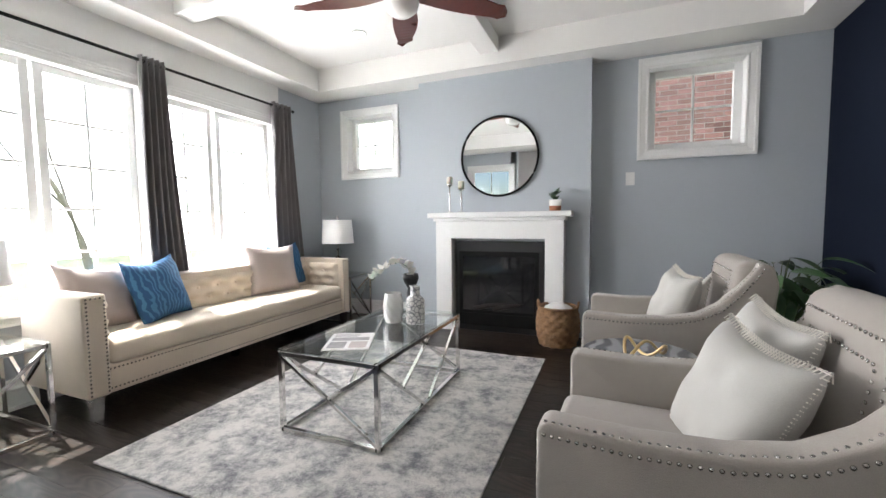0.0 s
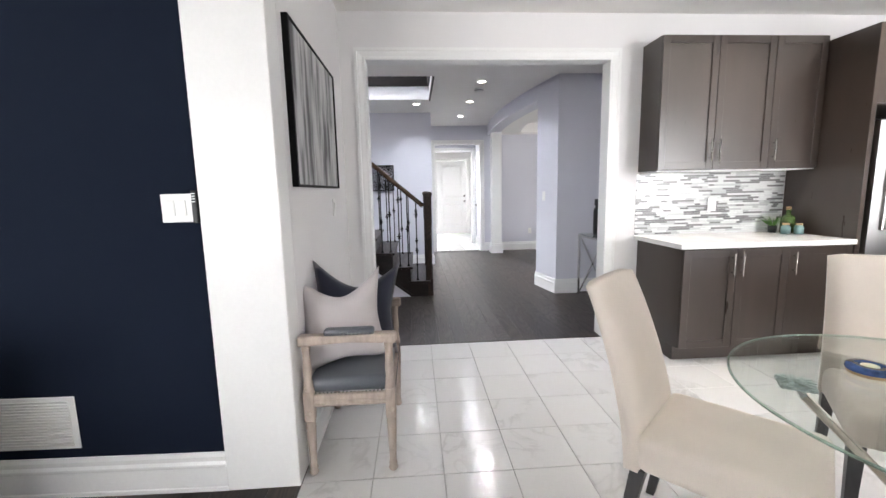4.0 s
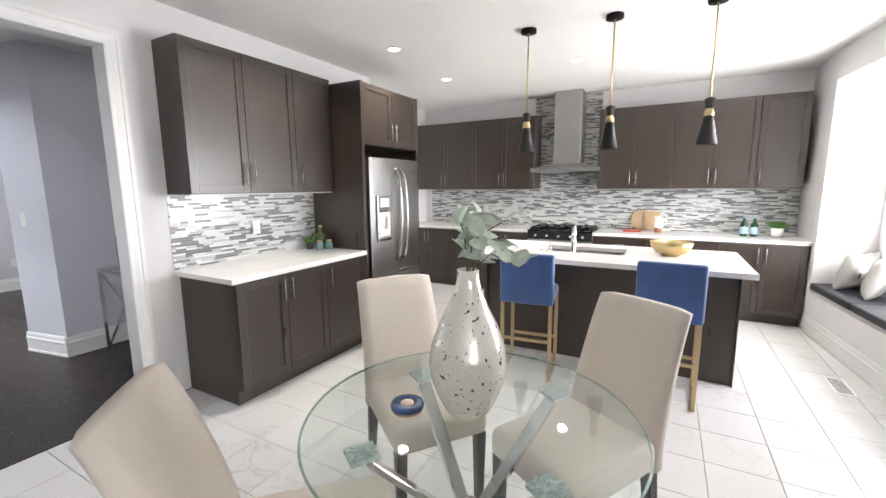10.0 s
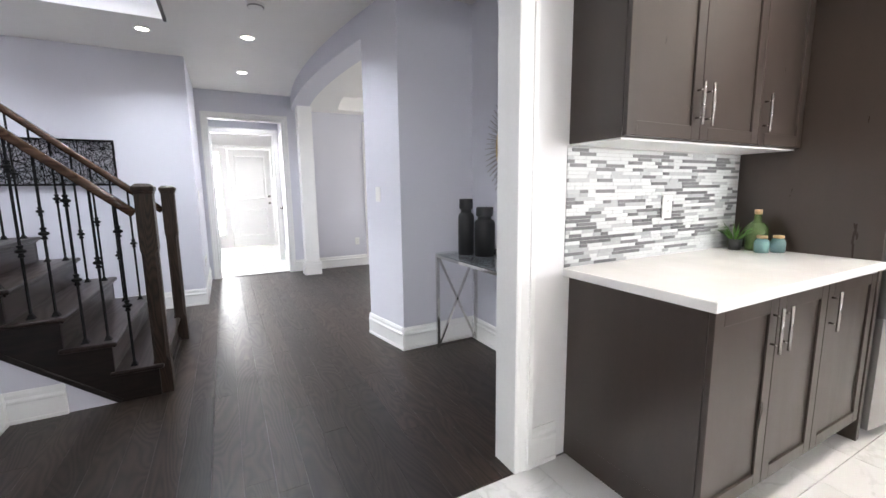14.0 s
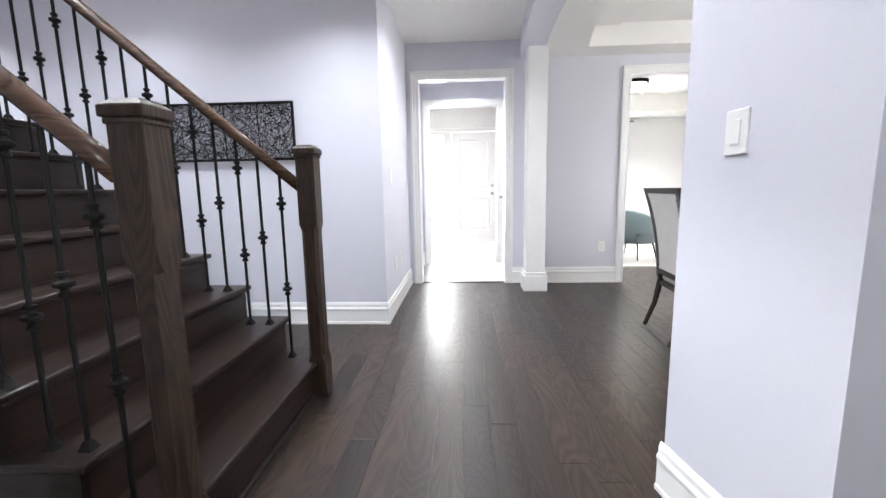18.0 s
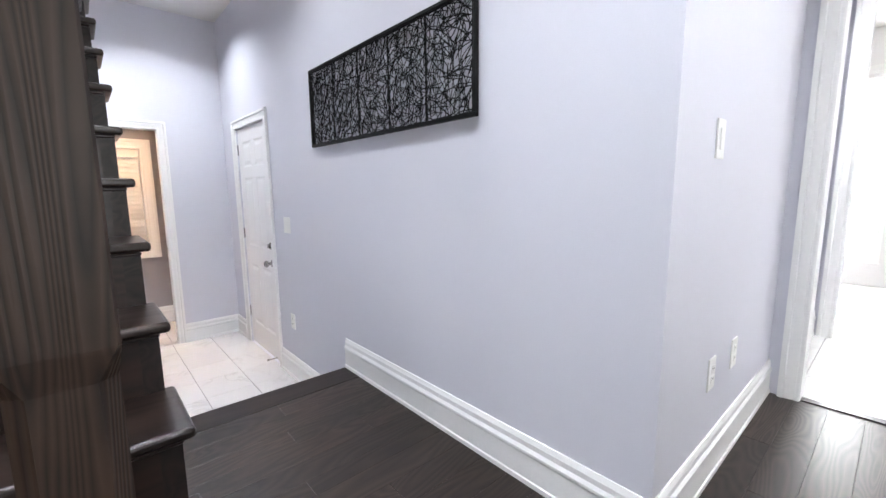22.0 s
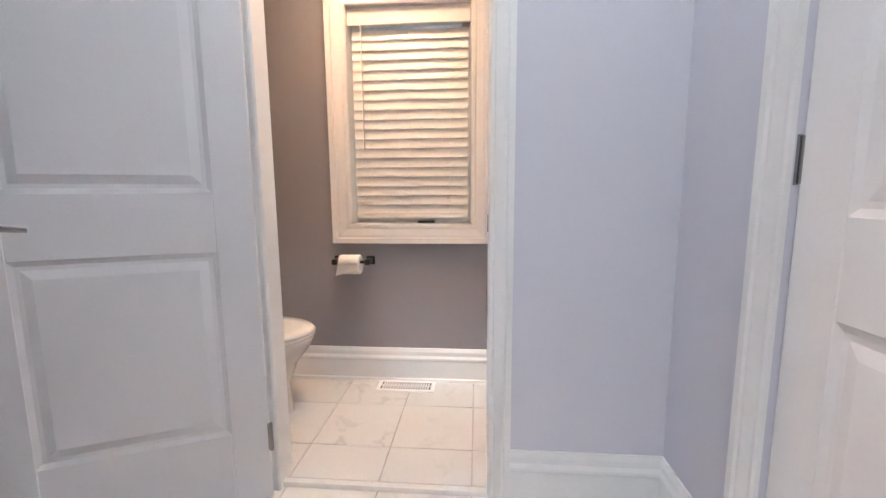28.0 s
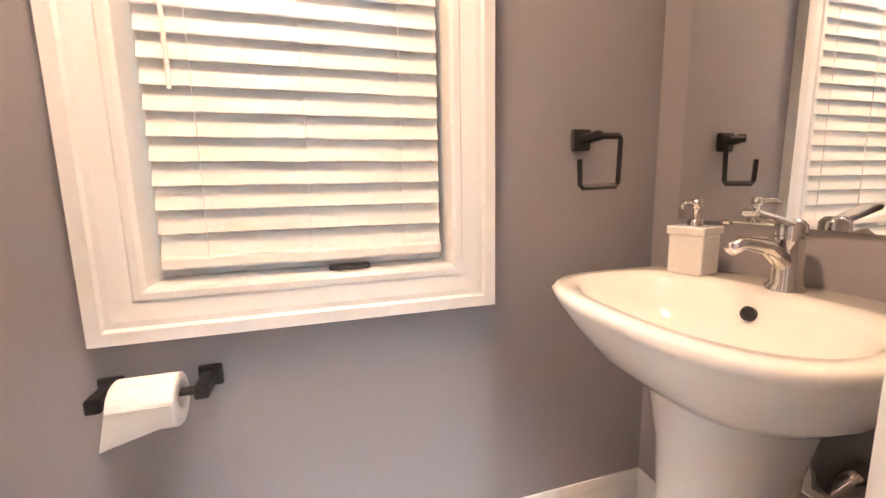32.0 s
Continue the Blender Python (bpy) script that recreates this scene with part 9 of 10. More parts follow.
for y in (-5.1, -3.45):
    part("bracket", boxed(12.28, y - 0.008, 2.33, 12.4, y + 0.008, 2.35), M_BLACKMETAL, rd)
fl = thing("ceiling_light", pose(10.75, -4.65, 2.72), "drum ceiling light with black band and frosted glass", "ceiling light")
part("band", lathe(bmesh.new(), [(0.0, 0), (0.19, 0), (0.19, -0.05), (0.175, -0.05), (0.175, -0.01)], 36), M_BLACKMETAL, fl, smooth=True)
part("shade", lathe(bmesh.new(), [(0.165, -0.012), (0.165, -0.13), (0.15, -0.14), (0, -0.145)], 36), M_SOFTLAMP, fl, "lit frosted shade", True)
part("lower_band", lathe(bmesh.new(), [(0.168, -0.11), (0.178, -0.11), (0.178, -0.125), (0.168, -0.125), (0.168, -0.11)], 36), M_BLACKMETAL, fl)
sb = thing("sideboard", pose(10.6, -7.85, 0), "grey-washed sideboard against the far wall", "cabinet")
part("body", boxed(-0.7, -0.2, 0.12, 0.7, 0.2, 0.86, 0.005), M_OAKWASH, sb)
for k in range(4):
    part("door", boxed(-0.69 + 0.346 * k, 0.2, 0.14, -0.36 + 0.346 * k, 0.218, 0.84, 0.004), M_OAKWASH, sb)
for sx in (-1, 1):
    for sy in (-1, 1):
        part("leg", boxed(sx * 0.64 - 0.025, sy * 0.16 - 0.025, 0, sx * 0.64 + 0.025, sy * 0.16 + 0.025, 0.12, 0.003), M_DARKWOOD, sb)
pc = thing("picture", pose(10.6, -8.08, 1.55), "large abstract picture, white above and slate blue below", "picture")
part("canvas", boxed(-0.6, 0, -0.5, 0.6, 0.03, 0.5, 0.003), M_PAPER, pc)
part("blue_field", boxed(-0.58, 0.03, -0.48, 0.58, 0.033, -0.1), M_SLATEBLUE, pc, "slate blue painted field")
el = thing("ceiling_light", pose(11.3, -1.9, 2.70), "flush round ceiling light with dark ring in the entry", "ceiling light")
part("base", lathe(bmesh.new(), [(0, 0), (0.19, 0), (0.19, -0.02), (0.16, -0.03), (0.16, -0.02)], 36), M_BLACKMETAL, el, smooth=True)
part("diffuser", lathe(bmesh.new(), [(0.155, -0.02), (0.14, -0.06), (0.08, -0.085), (0, -0.09)], 36), M_SOFTLAMP, el, "lit opal diffuser", True)

# ---------------------------------------------------------------- staircase
RISE, GOING, NOSE0, STEPS, LIFT = 0.186, 0.22, -1.183, 15, 0.015
stair = thing("staircase", Matrix.Identity(4), "dark stained oak staircase with black iron balusters and round handrails", "staircase")


def nose(k):
    return NOSE0 + GOING * (k - 1)


def step_z(k):
    return LIFT + RISE * k if k > 0 else 0.0


def shared(name, me, parent, loc, label=""):
    ob = new(name, me)
    ob.parent = parent
    ob.matrix_basis = Matrix.Translation(loc)
    if label:
        ob["label"] = label
    return ob


for k in range(1, STEPS + 1):
    x0 = 4.868 if nose(k) < -0.55 else 4.902
    part("tread", boxed(x0, nose(k), step_z(k) - 0.028, 6.188, nose(k + 1) + 0.05, step_z(k), 0.010, 3), M_TREAD, stair)
    part("riser", boxed(4.905, nose(k) + 0.028, step_z(k - 1), 6.12, nose(k) + 0.046, step_z(k) - 0.028), M_TREAD, stair)
    part("scotia", boxed(4.905, nose(k) + 0.014, step_z(k) - 0.040, 6.165, nose(k) + 0.028, step_z(k) - 0.028, 0.004), M_TREAD, stair)


low_left = lambda y: 0.80 * (y + 0.95)   # the open side starts nearer the first step


def stringer(x0, x1, k1, y_end, under, foot):
    """A board cut to the steps above, sloping below."""
    pts = [(nose(1) + 0.028, 0.0)]
    for k in range(1, k1 + 1):
        pts.append((nose(k) + 0.028, step_z(k) - 0.028))
        pts.append((min(y_end, nose(k + 1) + 0.028), step_z(k) - 0.028))
    pts.append((y_end, under(y_end)))
    pts.append((foot, 0.0))
    bm = bmesh.new()
    a = [bm.verts.new((x0, y, z)) for y, z in pts]
    b = [bm.verts.new((x1, y, z)) for y, z in pts]
    bm.faces.new(a)
    bm.faces.new(b[::-1])
    for i in range(len(pts)):
        j = (i + 1) % len(pts)
        bm.faces.new((a[i], a[j], b[j], b[i]))
    part("stringer", bm, M_STAIR, stair)


stringer(6.12, 6.163, STEPS, nose(STEPS + 1), low, LOW_Y0)
stringer(4.884, 4.9045, 4, -0.432, low_left, -0.95)
part("edge_moulding", bar(bmesh.new(), (6.168, LOW_Y0, 0.006), (6.168, nose(STEPS), low(nose(STEPS))), 0.022, 0.03, 0.005), M_STAIR, stair)
part("edge_moulding", bar(bmesh.new(), (4.886, -0.95, 0.006), (4.886, -0.435, low_left(-0.435)), 0.022, 0.03, 0.005), M_STAIR, stair)
part("shoe_moulding", boxed(4.94, nose(1) + 0.010, 0.0, 6.06, nose(1) + 0.028, 0.022, 0.006), M_STAIR, stair)
# wall under the low end of the stair
bm = bmesh.new()
tri = [(-0.938, 0.0), (-0.432, 0.0), (-0.432, low_left(-0.432)), (-0.938, low_left(-0.938))]
a = [bm.verts.new((4.888, y, z)) for y, z in tri]
b = [bm.verts.new((4.905, y, z)) for y, z in tri]
bm.faces.new(a)
bm.faces.new(b[::-1])
for i in range(4):
    bm.faces.new((a[i], a[(i + 1) % 4], b[(i + 1) % 4], b[i]))
structure("wall_stair_end", bm, M_LILAC)


def newel(x, y, top):
    """A square post whose corners are chamfered between two stops, under a moulded cap."""
    bm = bmesh.new()
    h = 0.047
    rows = []
    for z, c in ((0.0, 0.003), (0.20, 0.003), (0.235, 0.017), (0.90, 0.017), (0.935, 0.003), (top - 0.05, 0.003)):
        e = h - 0.004 if c > 0.01 else h
        rows.append([bm.verts.new((x + px, y + py, z)) for px, py in ((e, e - c), (e - c, e), (c - e, e), (-e, e - c), (-e, c - e), (c - e, -e), (e - c, -e), (e, c - e))])
    for a, b in zip(rows, rows[1:]):
        for i in range(8):
            bm.faces.new((a[i], a[(i + 1) % 8], b[(i + 1) % 8], b[i]))
    bm.faces.new(rows[0][::-1])
    bm.faces.new(rows[-1])
    po = part("newel", bm, M_NEWEL, stair, "square oak newel post with chamfered corners")
    bm = boxed(x - 0.052, y - 0.052, top - 0.062, x + 0.052, y + 0.052, top - 0.046, 0.004, 1)
    box(bm, x - 0.058, y - 0.058, top - 0.046, x + 0.058, y + 0.058, top - 0.016, 0.005, 2)
    tapered(bm, (x - 0.054, y - 0.054, x + 0.054, y + 0.054), (x - 0.034, y - 0.034, x + 0.034, y + 0.034), top - 0.016, top)
    part("cap", bm, M_NEWEL, po, "moulded flat cap")


newel(4.944, -1.172, 1.33)
newel(6.015, -1.185, 1.333)

rail_left = lambda y: 1.165 + 0.855 * (y + 1.09)
rail_right = lambda y: 1.175 + 0.855 * (y + 1.07)


def handrail(x, y0, y1, line):
    bm = bmesh.new()
    rings = []
    d = Vector((0, 1, 0.855)).normalized()
    up = Vector((0, -d.z, d.y))
    for y in np.linspace(y0, y1, 8):
        c = Vector((x, y, line(y)))
        ring = []
        for k in range(14):
            a = 2 * math.pi * k / 14
            u, v = 0.030 * math.cos(a), 0.030 * math.sin(a)
            v = max(v, -0.022)
            ring.append(bm.verts.new(c + Vector((u, 0, 0)) + up * v))
        rings.append(ring)
    for a, b in zip(rings, rings[1:]):
        for i in range(14):
            bm.faces.new((a[i], a[(i + 1) % 14], b[(i + 1) % 14], b[i]))
    bm.faces.new(rings[0][::-1])
    bm.faces.new(rings[-1])
    part("handrail", bm, M_RAIL, stair, "rounded brown oak handrail", True)


handrail(4.945, -1.11, -0.30, rail_left)
handrail(6.035, -1.13, nose(STEPS) + 0.1, rail_right)

KNUCKLE = bpy.data.meshes.new("knuckle")
bm = lathe(bmesh.new(), [(0.007, -0.036), (0.015, -0.033), (0.015, -0.024), (0.010, -0.019), (0.012, -0.012), (0.024, -0.006), (0.025, 0.0), (0.024, 0.006), (0.012, 0.012), (0.010, 0.019), (0.015, 0.024), (0.015, 0.033), (0.007, 0.036)], 12)
bm.to_mesh(KNUCKLE)
bm.free()
SHOE = bpy.data.meshes.new("shoe")
bm = tapered(bmesh.new(), (-0.019, -0.019, 0.019, 0.019), (-0.014, -0.014, 0.014, 0.014), 0.0, 0.012)
tapered(bm, (-0.014, -0.014, 0.014, 0.014), (-0.008, -0.008, 0.008, 0.008), 0.012, 0.028)
bm.to_mesh(SHOE)
bm.free()
for me in (KNUCKLE, SHOE):
    me.materials.append(M_BLACKMETAL)
BARS = {}


def baluster(x, y, z0, z1, knots):
    key = round(z1 - z0, 3)
    if key not in BARS:
        me = bpy.data.meshes.new("baluster")
        bm = cyl(bmesh.new(), (0, 0, 0), (0, 0, z1 - z0), 0.0075, seg=10)
        bm.to_mesh(me)
        bm.free()
        me.materials.append(M_BLACKMETAL)
        BARS[key] = me
    b_ = shared("baluster", BARS[key], stair, (x, y, z0))
    for f in knots:
        shared("knuckle", KNUCKLE, b_, (0, 0, f * (z1 - z0)))
    shared("base_shoe", SHOE, b_, (0, 0, 0))


n_b = 0
for k in range(1, STEPS):
    for j, dy in enumerate((0.053, 0.160)):
        if k == 1 and j == 0:
            continue
        y = nose(k) + dy
        knots = (0.525,) if (n_b % 2) else (0.385, 0.843)
        n_b += 1
        baluster(6.035, y, step_z(k), rail_right(y) - 0.018, knots)
        if y < -0.45:
            baluster(4.945, y, step_z(k), rail_left(y) - 0.018, knots)

# trim round the stairwell opening and two steps down to the landing
structure("stairwell_edge", boxed(SW1 - 0.035, SWY0 + 0.012, HH + 0.19, SW1 - 0.004, SWY1, HH + 0.44, 0.004), M_STAIR, "dark wood edge board of the upper landing")
structure("stairwell_edge", boxed(SW0, SWY0 + 0.004, HH + 0.19, SW1, SWY0 + 0.030, HH + 0.44, 0.004), M_STAIR, "dark wood edge board of the upper landing")
structure("stairwell_trim", boxed(SW0, SWY0 - 0.012, HH - 0.02, SW1, SWY0 + 0.012, HH + 0.03, 0.004), M_STAIR, "dark wood trim at the edge of the stairwell")
st2 = thing("landing_steps", Matrix.Identity(4), "two dark oak steps down to the tiled landing", "steps")
part("tread", boxed(6.16, 0.30, -0.030, XA, 0.485, 0.001, 0.010, 3), M_TREAD, st2)
part("riser", boxed(6.16, 0.455, -0.19, XA, 0.472, -0.030), M_TREAD, st2)
part("tread", boxed(6.16, 0.472, -0.220, XA, 0.765, -0.190, 0.010, 3), M_TREAD, st2)
part("riser", boxed(6.16, 0.735, LOW - 0.02, XA, 0.752, -0.220), M_TREAD, st2)

# ---------------------------------------------------------------- powder room
profile_window("window_14", "y", 3.76, 1, *PWIN, 1, 1, "white powder room window behind a blind", 0.05, 0.05)
bl = thing("window_blind", pose(6.265, 3.715, 0), "white horizontal slatted blind, lowered and shut", "blind")
bw = 0.29
for k in range(19):
    z = 0.565 + 0.0475 * k
    bm = bmesh.new()
    rings = []
    for x in (-bw, bw):
        row = []
        for i in range(6):
            f = i / 5 - 0.5
            row.append((f * 0.055, 0.003 * (1 - 4 * f * f)))
        pts = [bm.verts.new((x, o, u)) for o, u in row] + [bm.verts.new((x, o, u - 0.0036)) for o, u in row[::-1]]
        rings.append(pts)
    for i in range(12):
        bm.faces.new((rings[0][i], rings[0][(i + 1) % 12], rings[1][(i + 1) % 12], rings[1][i]))
    bm.faces.new(rings[0][::-1])
    bm.faces.new(rings[1])
    moved(bm, Matrix.Translation((0, 0, z)) @ Matrix.Rotation(math.radians(68), 4, "X"))
    part("slat", bm, M_BLIND, bl)
part("bottom_rail", boxed(-bw, -0.022, 0.515, bw, 0.016, 0.54, 0.005, 2), M_BLIND, bl)
part("valance", boxed(-0.302, -0.035, 1.455, 0.302, -0.022, 1.538, 0.005, 2), M_BLIND, bl)
part("head_rail", boxed(-bw, -0.020, 1.475, bw, 0.03, 1.53, 0.003), M_BLIND, bl)
for x in (-0.20, 0.0, 0.20):
    part("ladder_cord", cyl(bmesh.new(), (x, -0.026, 0.53), (x, -0.026, 1.46), 0.0011, seg=5), M_BLIND, bl)
part("tilt_wand", cyl(bmesh.new(), (-0.235, -0.036, 0.86), (-0.235, -0.036, 1.47), 0.0045, seg=6), M_BLIND, bl)
part("crank", boxed(0.03, -0.030, 0.492, 0.12, 0.0, 0.503, 0.004, 2), M_DARKPOT, bl, "dark window crank")

# paper holder
ph = thing("toilet_paper_holder", pose(5.965, 3.67, 0.30), "matt black paper holder on the mauve wall", "paper holder")
for s in (-1, 1):
    part("mount", boxed(s * 0.085 - 0.022, -0.012, -0.022, s * 0.085 + 0.022, 0, 0.022, 0.004, 2), M_BLACK, ph)
    part("arm", boxed(s * 0.085 - 0.013, -0.085, -0.014, s * 0.085 + 0.013, -0.012, 0.014, 0.005, 2), M_BLACK, ph)
part("bar", cyl(bmesh.new(), (-0.09, -0.068, 0), (0.09, -0.068, 0), 0.008, seg=12), M_BLACK, ph)
ro = thing("toilet_roll", pose(5.962, 3.602, 0.288), "white paper roll with a loose folded end", "toilet paper")
bm = moved(lathe(bmesh.new(), [(0.02, -0.052), (0.046, -0.052), (0.049, -0.049), (0.049, 0.049), (0.046, 0.052), (0.02, 0.052), (0.02, -0.052)], 36), Matrix.Rotation(math.pi / 2, 4, "Y"))
part("roll", bm, M_TISSUE, ro, smooth=True)
bm = bmesh.new()
fl_pts = [(-0.050, -0.02, 0.046), (0.050, -0.02, 0.046), (0.050, -0.05, 0.012), (0.050, -0.056, -0.02), (-0.02, -0.060, -0.038), (-0.058, -0.064, -0.048), (-0.050, -0.05, 0.012)]
bm.faces.new([bm.verts.new(p) for p in fl_pts[:3] + [fl_pts[6]]])
bm.faces.new([bm.verts.new(p) for p in (fl_pts[6], fl_pts[2], fl_pts[3], fl_pts[4], fl_pts[5])])
bmesh.ops.solidify(bm, geom=list(bm.faces), thickness=0.0012)
part("loose_end", bm, M_TISSUE, ro)

# towel ring
tr = thing("towel_ring", pose(6.908, 3.67, 0.776), "matt black open square towel ring on the wall", "towel ring")
part("mount", boxed(-0.026, -0.014, -0.026, 0.026, 0, 0.026, 0.005, 2), M_BLACK, tr)
part("post", bar(bmesh.new(), (0, -0.012, 0), (0.012, -0.068, 0.006), 0.022, 0.022, 0.004), M_BLACK, tr)
sq = [(0.01, -0.066, 0.004), (0.064, -0.066, 0.004), (0.069, -0.066, -0.002), (0.066, -0.066, -0.106), (0.060, -0.066, -0.112), (-0.032, -0.066, -0.114), (-0.039, -0.066, -0.108), (-0.042, -0.066, -0.05)]
part("ring", tube(bmesh.new(), sq, 0.0075, 4), M_BLACK, tr)

# mirror
mr = thing("wall_mirror", pose(7.15, 3.255, 1.16), "frameless bathroom mirror over the sink", "mirror")
part("glass", boxed(-0.008, -0.265, -0.58, -0.002, 0.328, 0.62, 0.001), M_MIRROR, mr)
part("edge", boxed(-0.002, -0.265, -0.58, 0.0, 0.328, 0.62), M_GLASSEDGE, mr)
for z in (-0.585,):
    for y in (-0.2, 0.2):
        part("clip", boxed(-0.012, y - 0.012, z, 0, y + 0.012, z + 0.012, 0.002), M_CHROME, mr)

# pedestal sink: bowl with a flat back against the wall
sk = thing("pedestal_sink", pose(7.15, 3.285, LOW) @ Matrix.Diagonal((1, 1, 1.018, 1)), "white porcelain pedestal sink with a chrome single-lever tap", "sink")


def sink_ring(z, front, half, back=0.0, power=2.6, n=40):
    pts = []
    for k in range(n):
        a = 2 * math.pi * k / n
        c, s = math.cos(a), math.sin(a)
        u = math.copysign(abs(c) ** (2 / power), c)
        v = math.copysign(abs(s) ** (2 / power), s)
        mid = (-front + back) / 2
        rad = (front + back) / 2 if back < 0 else (front - 0) / 2
        pts.append((-front / 2 + back / 2 + u * (front + back) / 2 if back else -front / 2 + u * front / 2, v * half, z))
    return pts


bm = bmesh.new()
outer = [sink_ring(0.64, 0.26, 0.10), sink_ring(0.68, 0.335, 0.165), sink_ring(0.73, 0.40, 0.222), sink_ring(0.78, 0.438, 0.252), sink_ring(0.815, 0.455, 0.266, power=3), sink_ring(0.832, 0.458, 0.268, power=3.2), sink_ring(0.838, 0.450, 0.262, power=3.2)]


def inner_ring(z, x0, x1, half, n=40):
    pts = []
    for k in range(n):
        a = 2 * math.pi * k / n
        c, s = math.cos(a), math.sin(a)
        u = math.copysign(abs(c) ** 0.8, c)
        v = math.copysign(abs(s) ** 0.8, s)
        pts.append(((x0 + x1) / 2 + u * (x1 - x0) / 2, v * half, z))
    return pts


inner = [inner_ring(0.838, -0.425, -0.125, 0.232), inner_ring(0.828, -0.415, -0.135, 0.222), inner_ring(0.79, -0.395, -0.15, 0.20), inner_ring(0.745, -0.38, -0.175, 0.16), inner_ring(0.715, -0.32, -0.22, 0.07)]
rings = [[bm.verts.new(p) for p in r] for r in outer + inner]
for a, b in zip(rings, rings[1:]):
    for i in range(40):
        bm.faces.new((a[i], a[(i + 1) % 40], b[(i + 1) % 40], b[i]))
bm.faces.new(rings[0][::-1])
bm.faces.new(rings[-1])
part("basin", bm, M_PORCELAIN, sk, smooth=True)
bm = bmesh.new()
rings = []
for z, hx, hy in ((0.0, 0.115, 0.12), (0.03, 0.11, 0.115), (0.10, 0.092, 0.095), (0.35, 0.09, 0.094), (0.55, 0.10, 0.105), (0.66, 0.118, 0.125)):
    rings.append([bm.verts.new((-0.18 + hx * math.copysign(abs(math.cos(a)) ** 0.7, math.cos(a)), hy * math.copysign(abs(math.sin(a)) ** 0.7, math.sin(a)), z)) for a in np.linspace(0, 2 * math.pi, 28, endpoint=False)])
for a, b in zip(rings, rings[1:]):
    for i in range(28):
        bm.faces.new((a[i], a[(i + 1) % 28], b[(i + 1) % 28], b[i]))
part("pedestal", bm, M_PORCELAIN, sk, smooth=True)
part("overflow", moved(lathe(bmesh.new(), [(0, 0.0), (0.010, 0.0), (0.010, 0.004), (0.013, 0.004), (0.013, -0.004)], 16), Matrix.Translation((-0.151, 0, 0.803)) @ Matrix.Rotation(math.radians(-70), 4, "Y")), M_BLACK, sk)
part("drain", lathe(bmesh.new(), [(0, 0.716), (0.02, 0.717), (0.024, 0.716)], 20, (-0.27, 0, 0)), M_CHROME, sk)
part("waste_pipe", tube(bmesh.new(), [(-0.10, -0.06, 0.60), (-0.09, -0.08, 0.52), (-0.06, -0.10, 0.49), (-0.03, -0.11, 0.53), (0.0, -0.12, 0.55)], 0.019, 10), M_CHROME, sk, smooth=True)
part("supply_valve", cyl(bmesh.new(), (-0.05, -0.16, 0.54), (0.0, -0.16, 0.54), 0.014, 0.011, 12), M_CHROME, sk)
fa = thing("tap", pose(7.085, 3.287, LOW + 0.854), "polished chrome single-lever basin tap", "tap")
part("body", lathe(bmesh.new(), [(0.03, 0), (0.03, 0.006), (0.024, 0.012), (0.022, 0.09), (0.025, 0.10), (0, 0.105)], 24), M_CHROME, fa, smooth=True)
part("spout", tube(bmesh.new(), [(-0.01, 0, 0.05), (-0.05, 0.005, 0.082), (-0.10, 0.01, 0.09), (-0.125, 0.012, 0.080)], [0.018, 0.016, 0.013, 0.012], 12), M_CHROME, fa, smooth=True)
part("lever", moved(soft_box(bmesh.new(), -0.11, -0.016, -0.006, 0.02, 0.016, 0.006, 0.005, 2), Matrix.Translation((0, 0, 0.118)) @ Matrix.Rotation(math.radians(14), 4, "Y")), M_CHROME, fa)
part("cap", lathe(bmesh.new(), [(0.024, 0.098), (0.024, 0.118), (0.016, 0.128), (0, 0.13)], 24), M_CHROME, fa, smooth=True)
so = thing("soap_dispenser", pose(7.055, 3.455, LOW + 0.854, 0, 0, 14), "white square soap bottle with chrome pump", "soap dispenser")
part("bottle", boxed(-0.036, -0.036, 0, 0.036, 0.036, 0.085, 0.004, 2), M_WHITEGLOSS, so)
part("lid", boxed(-0.040, -0.040, 0.085, 0.040, 0.040, 0.103, 0.003, 2), M_WHITEGLOSS, so)
part("pump", lathe(bmesh.new(), [(0.016, 0.103), (0.016, 0.115), (0.006, 0.118), (0.006, 0.14), (0.011, 0.142), (0.011, 0.158), (0, 0.16)], 16), M_CHROME, so, smooth=True)
part("nozzle", tube(bmesh.new(), [(0, 0, 0.152), (-0.05, 0, 0.152), (-0.058, 0, 0.144)], 0.0045, 8), M_CHROME, so, smooth=True)

# toilet facing +x, tank at the west wall
to = thing("toilet", pose(5.12, 3.325, LOW), "white porcelain toilet with closed lid", "toilet")


def egg(z, x0, x1, half, n=36):
    pts = []
    for k in range(n):
        a = 2 * math.pi * k / n
        c, s = math.cos(a), math.sin(a)
        wide = half * (1 - 0.10 * c)
        pts.append(((x0 + x1) / 2 + c * (x1 - x0) / 2, wide * math.copysign(abs(s) ** 0.9, s), z))
    return pts


def loft(rows, mat_, name_, label=""):
    bm = bmesh.new()
    rings = [[bm.verts.new(p) for p in r] for r in rows]
    n = len(rings[0])
    for a, b in zip(rings, rings[1:]):
        for i in range(n):
            bm.faces.new((a[i], a[(i + 1) % n], b[(i + 1) % n], b[i]))
    bm.faces.new(rings[0][::-1])
    bm.faces.new(rings[-1])
    return part(name_, bm, mat_, to, label, True)


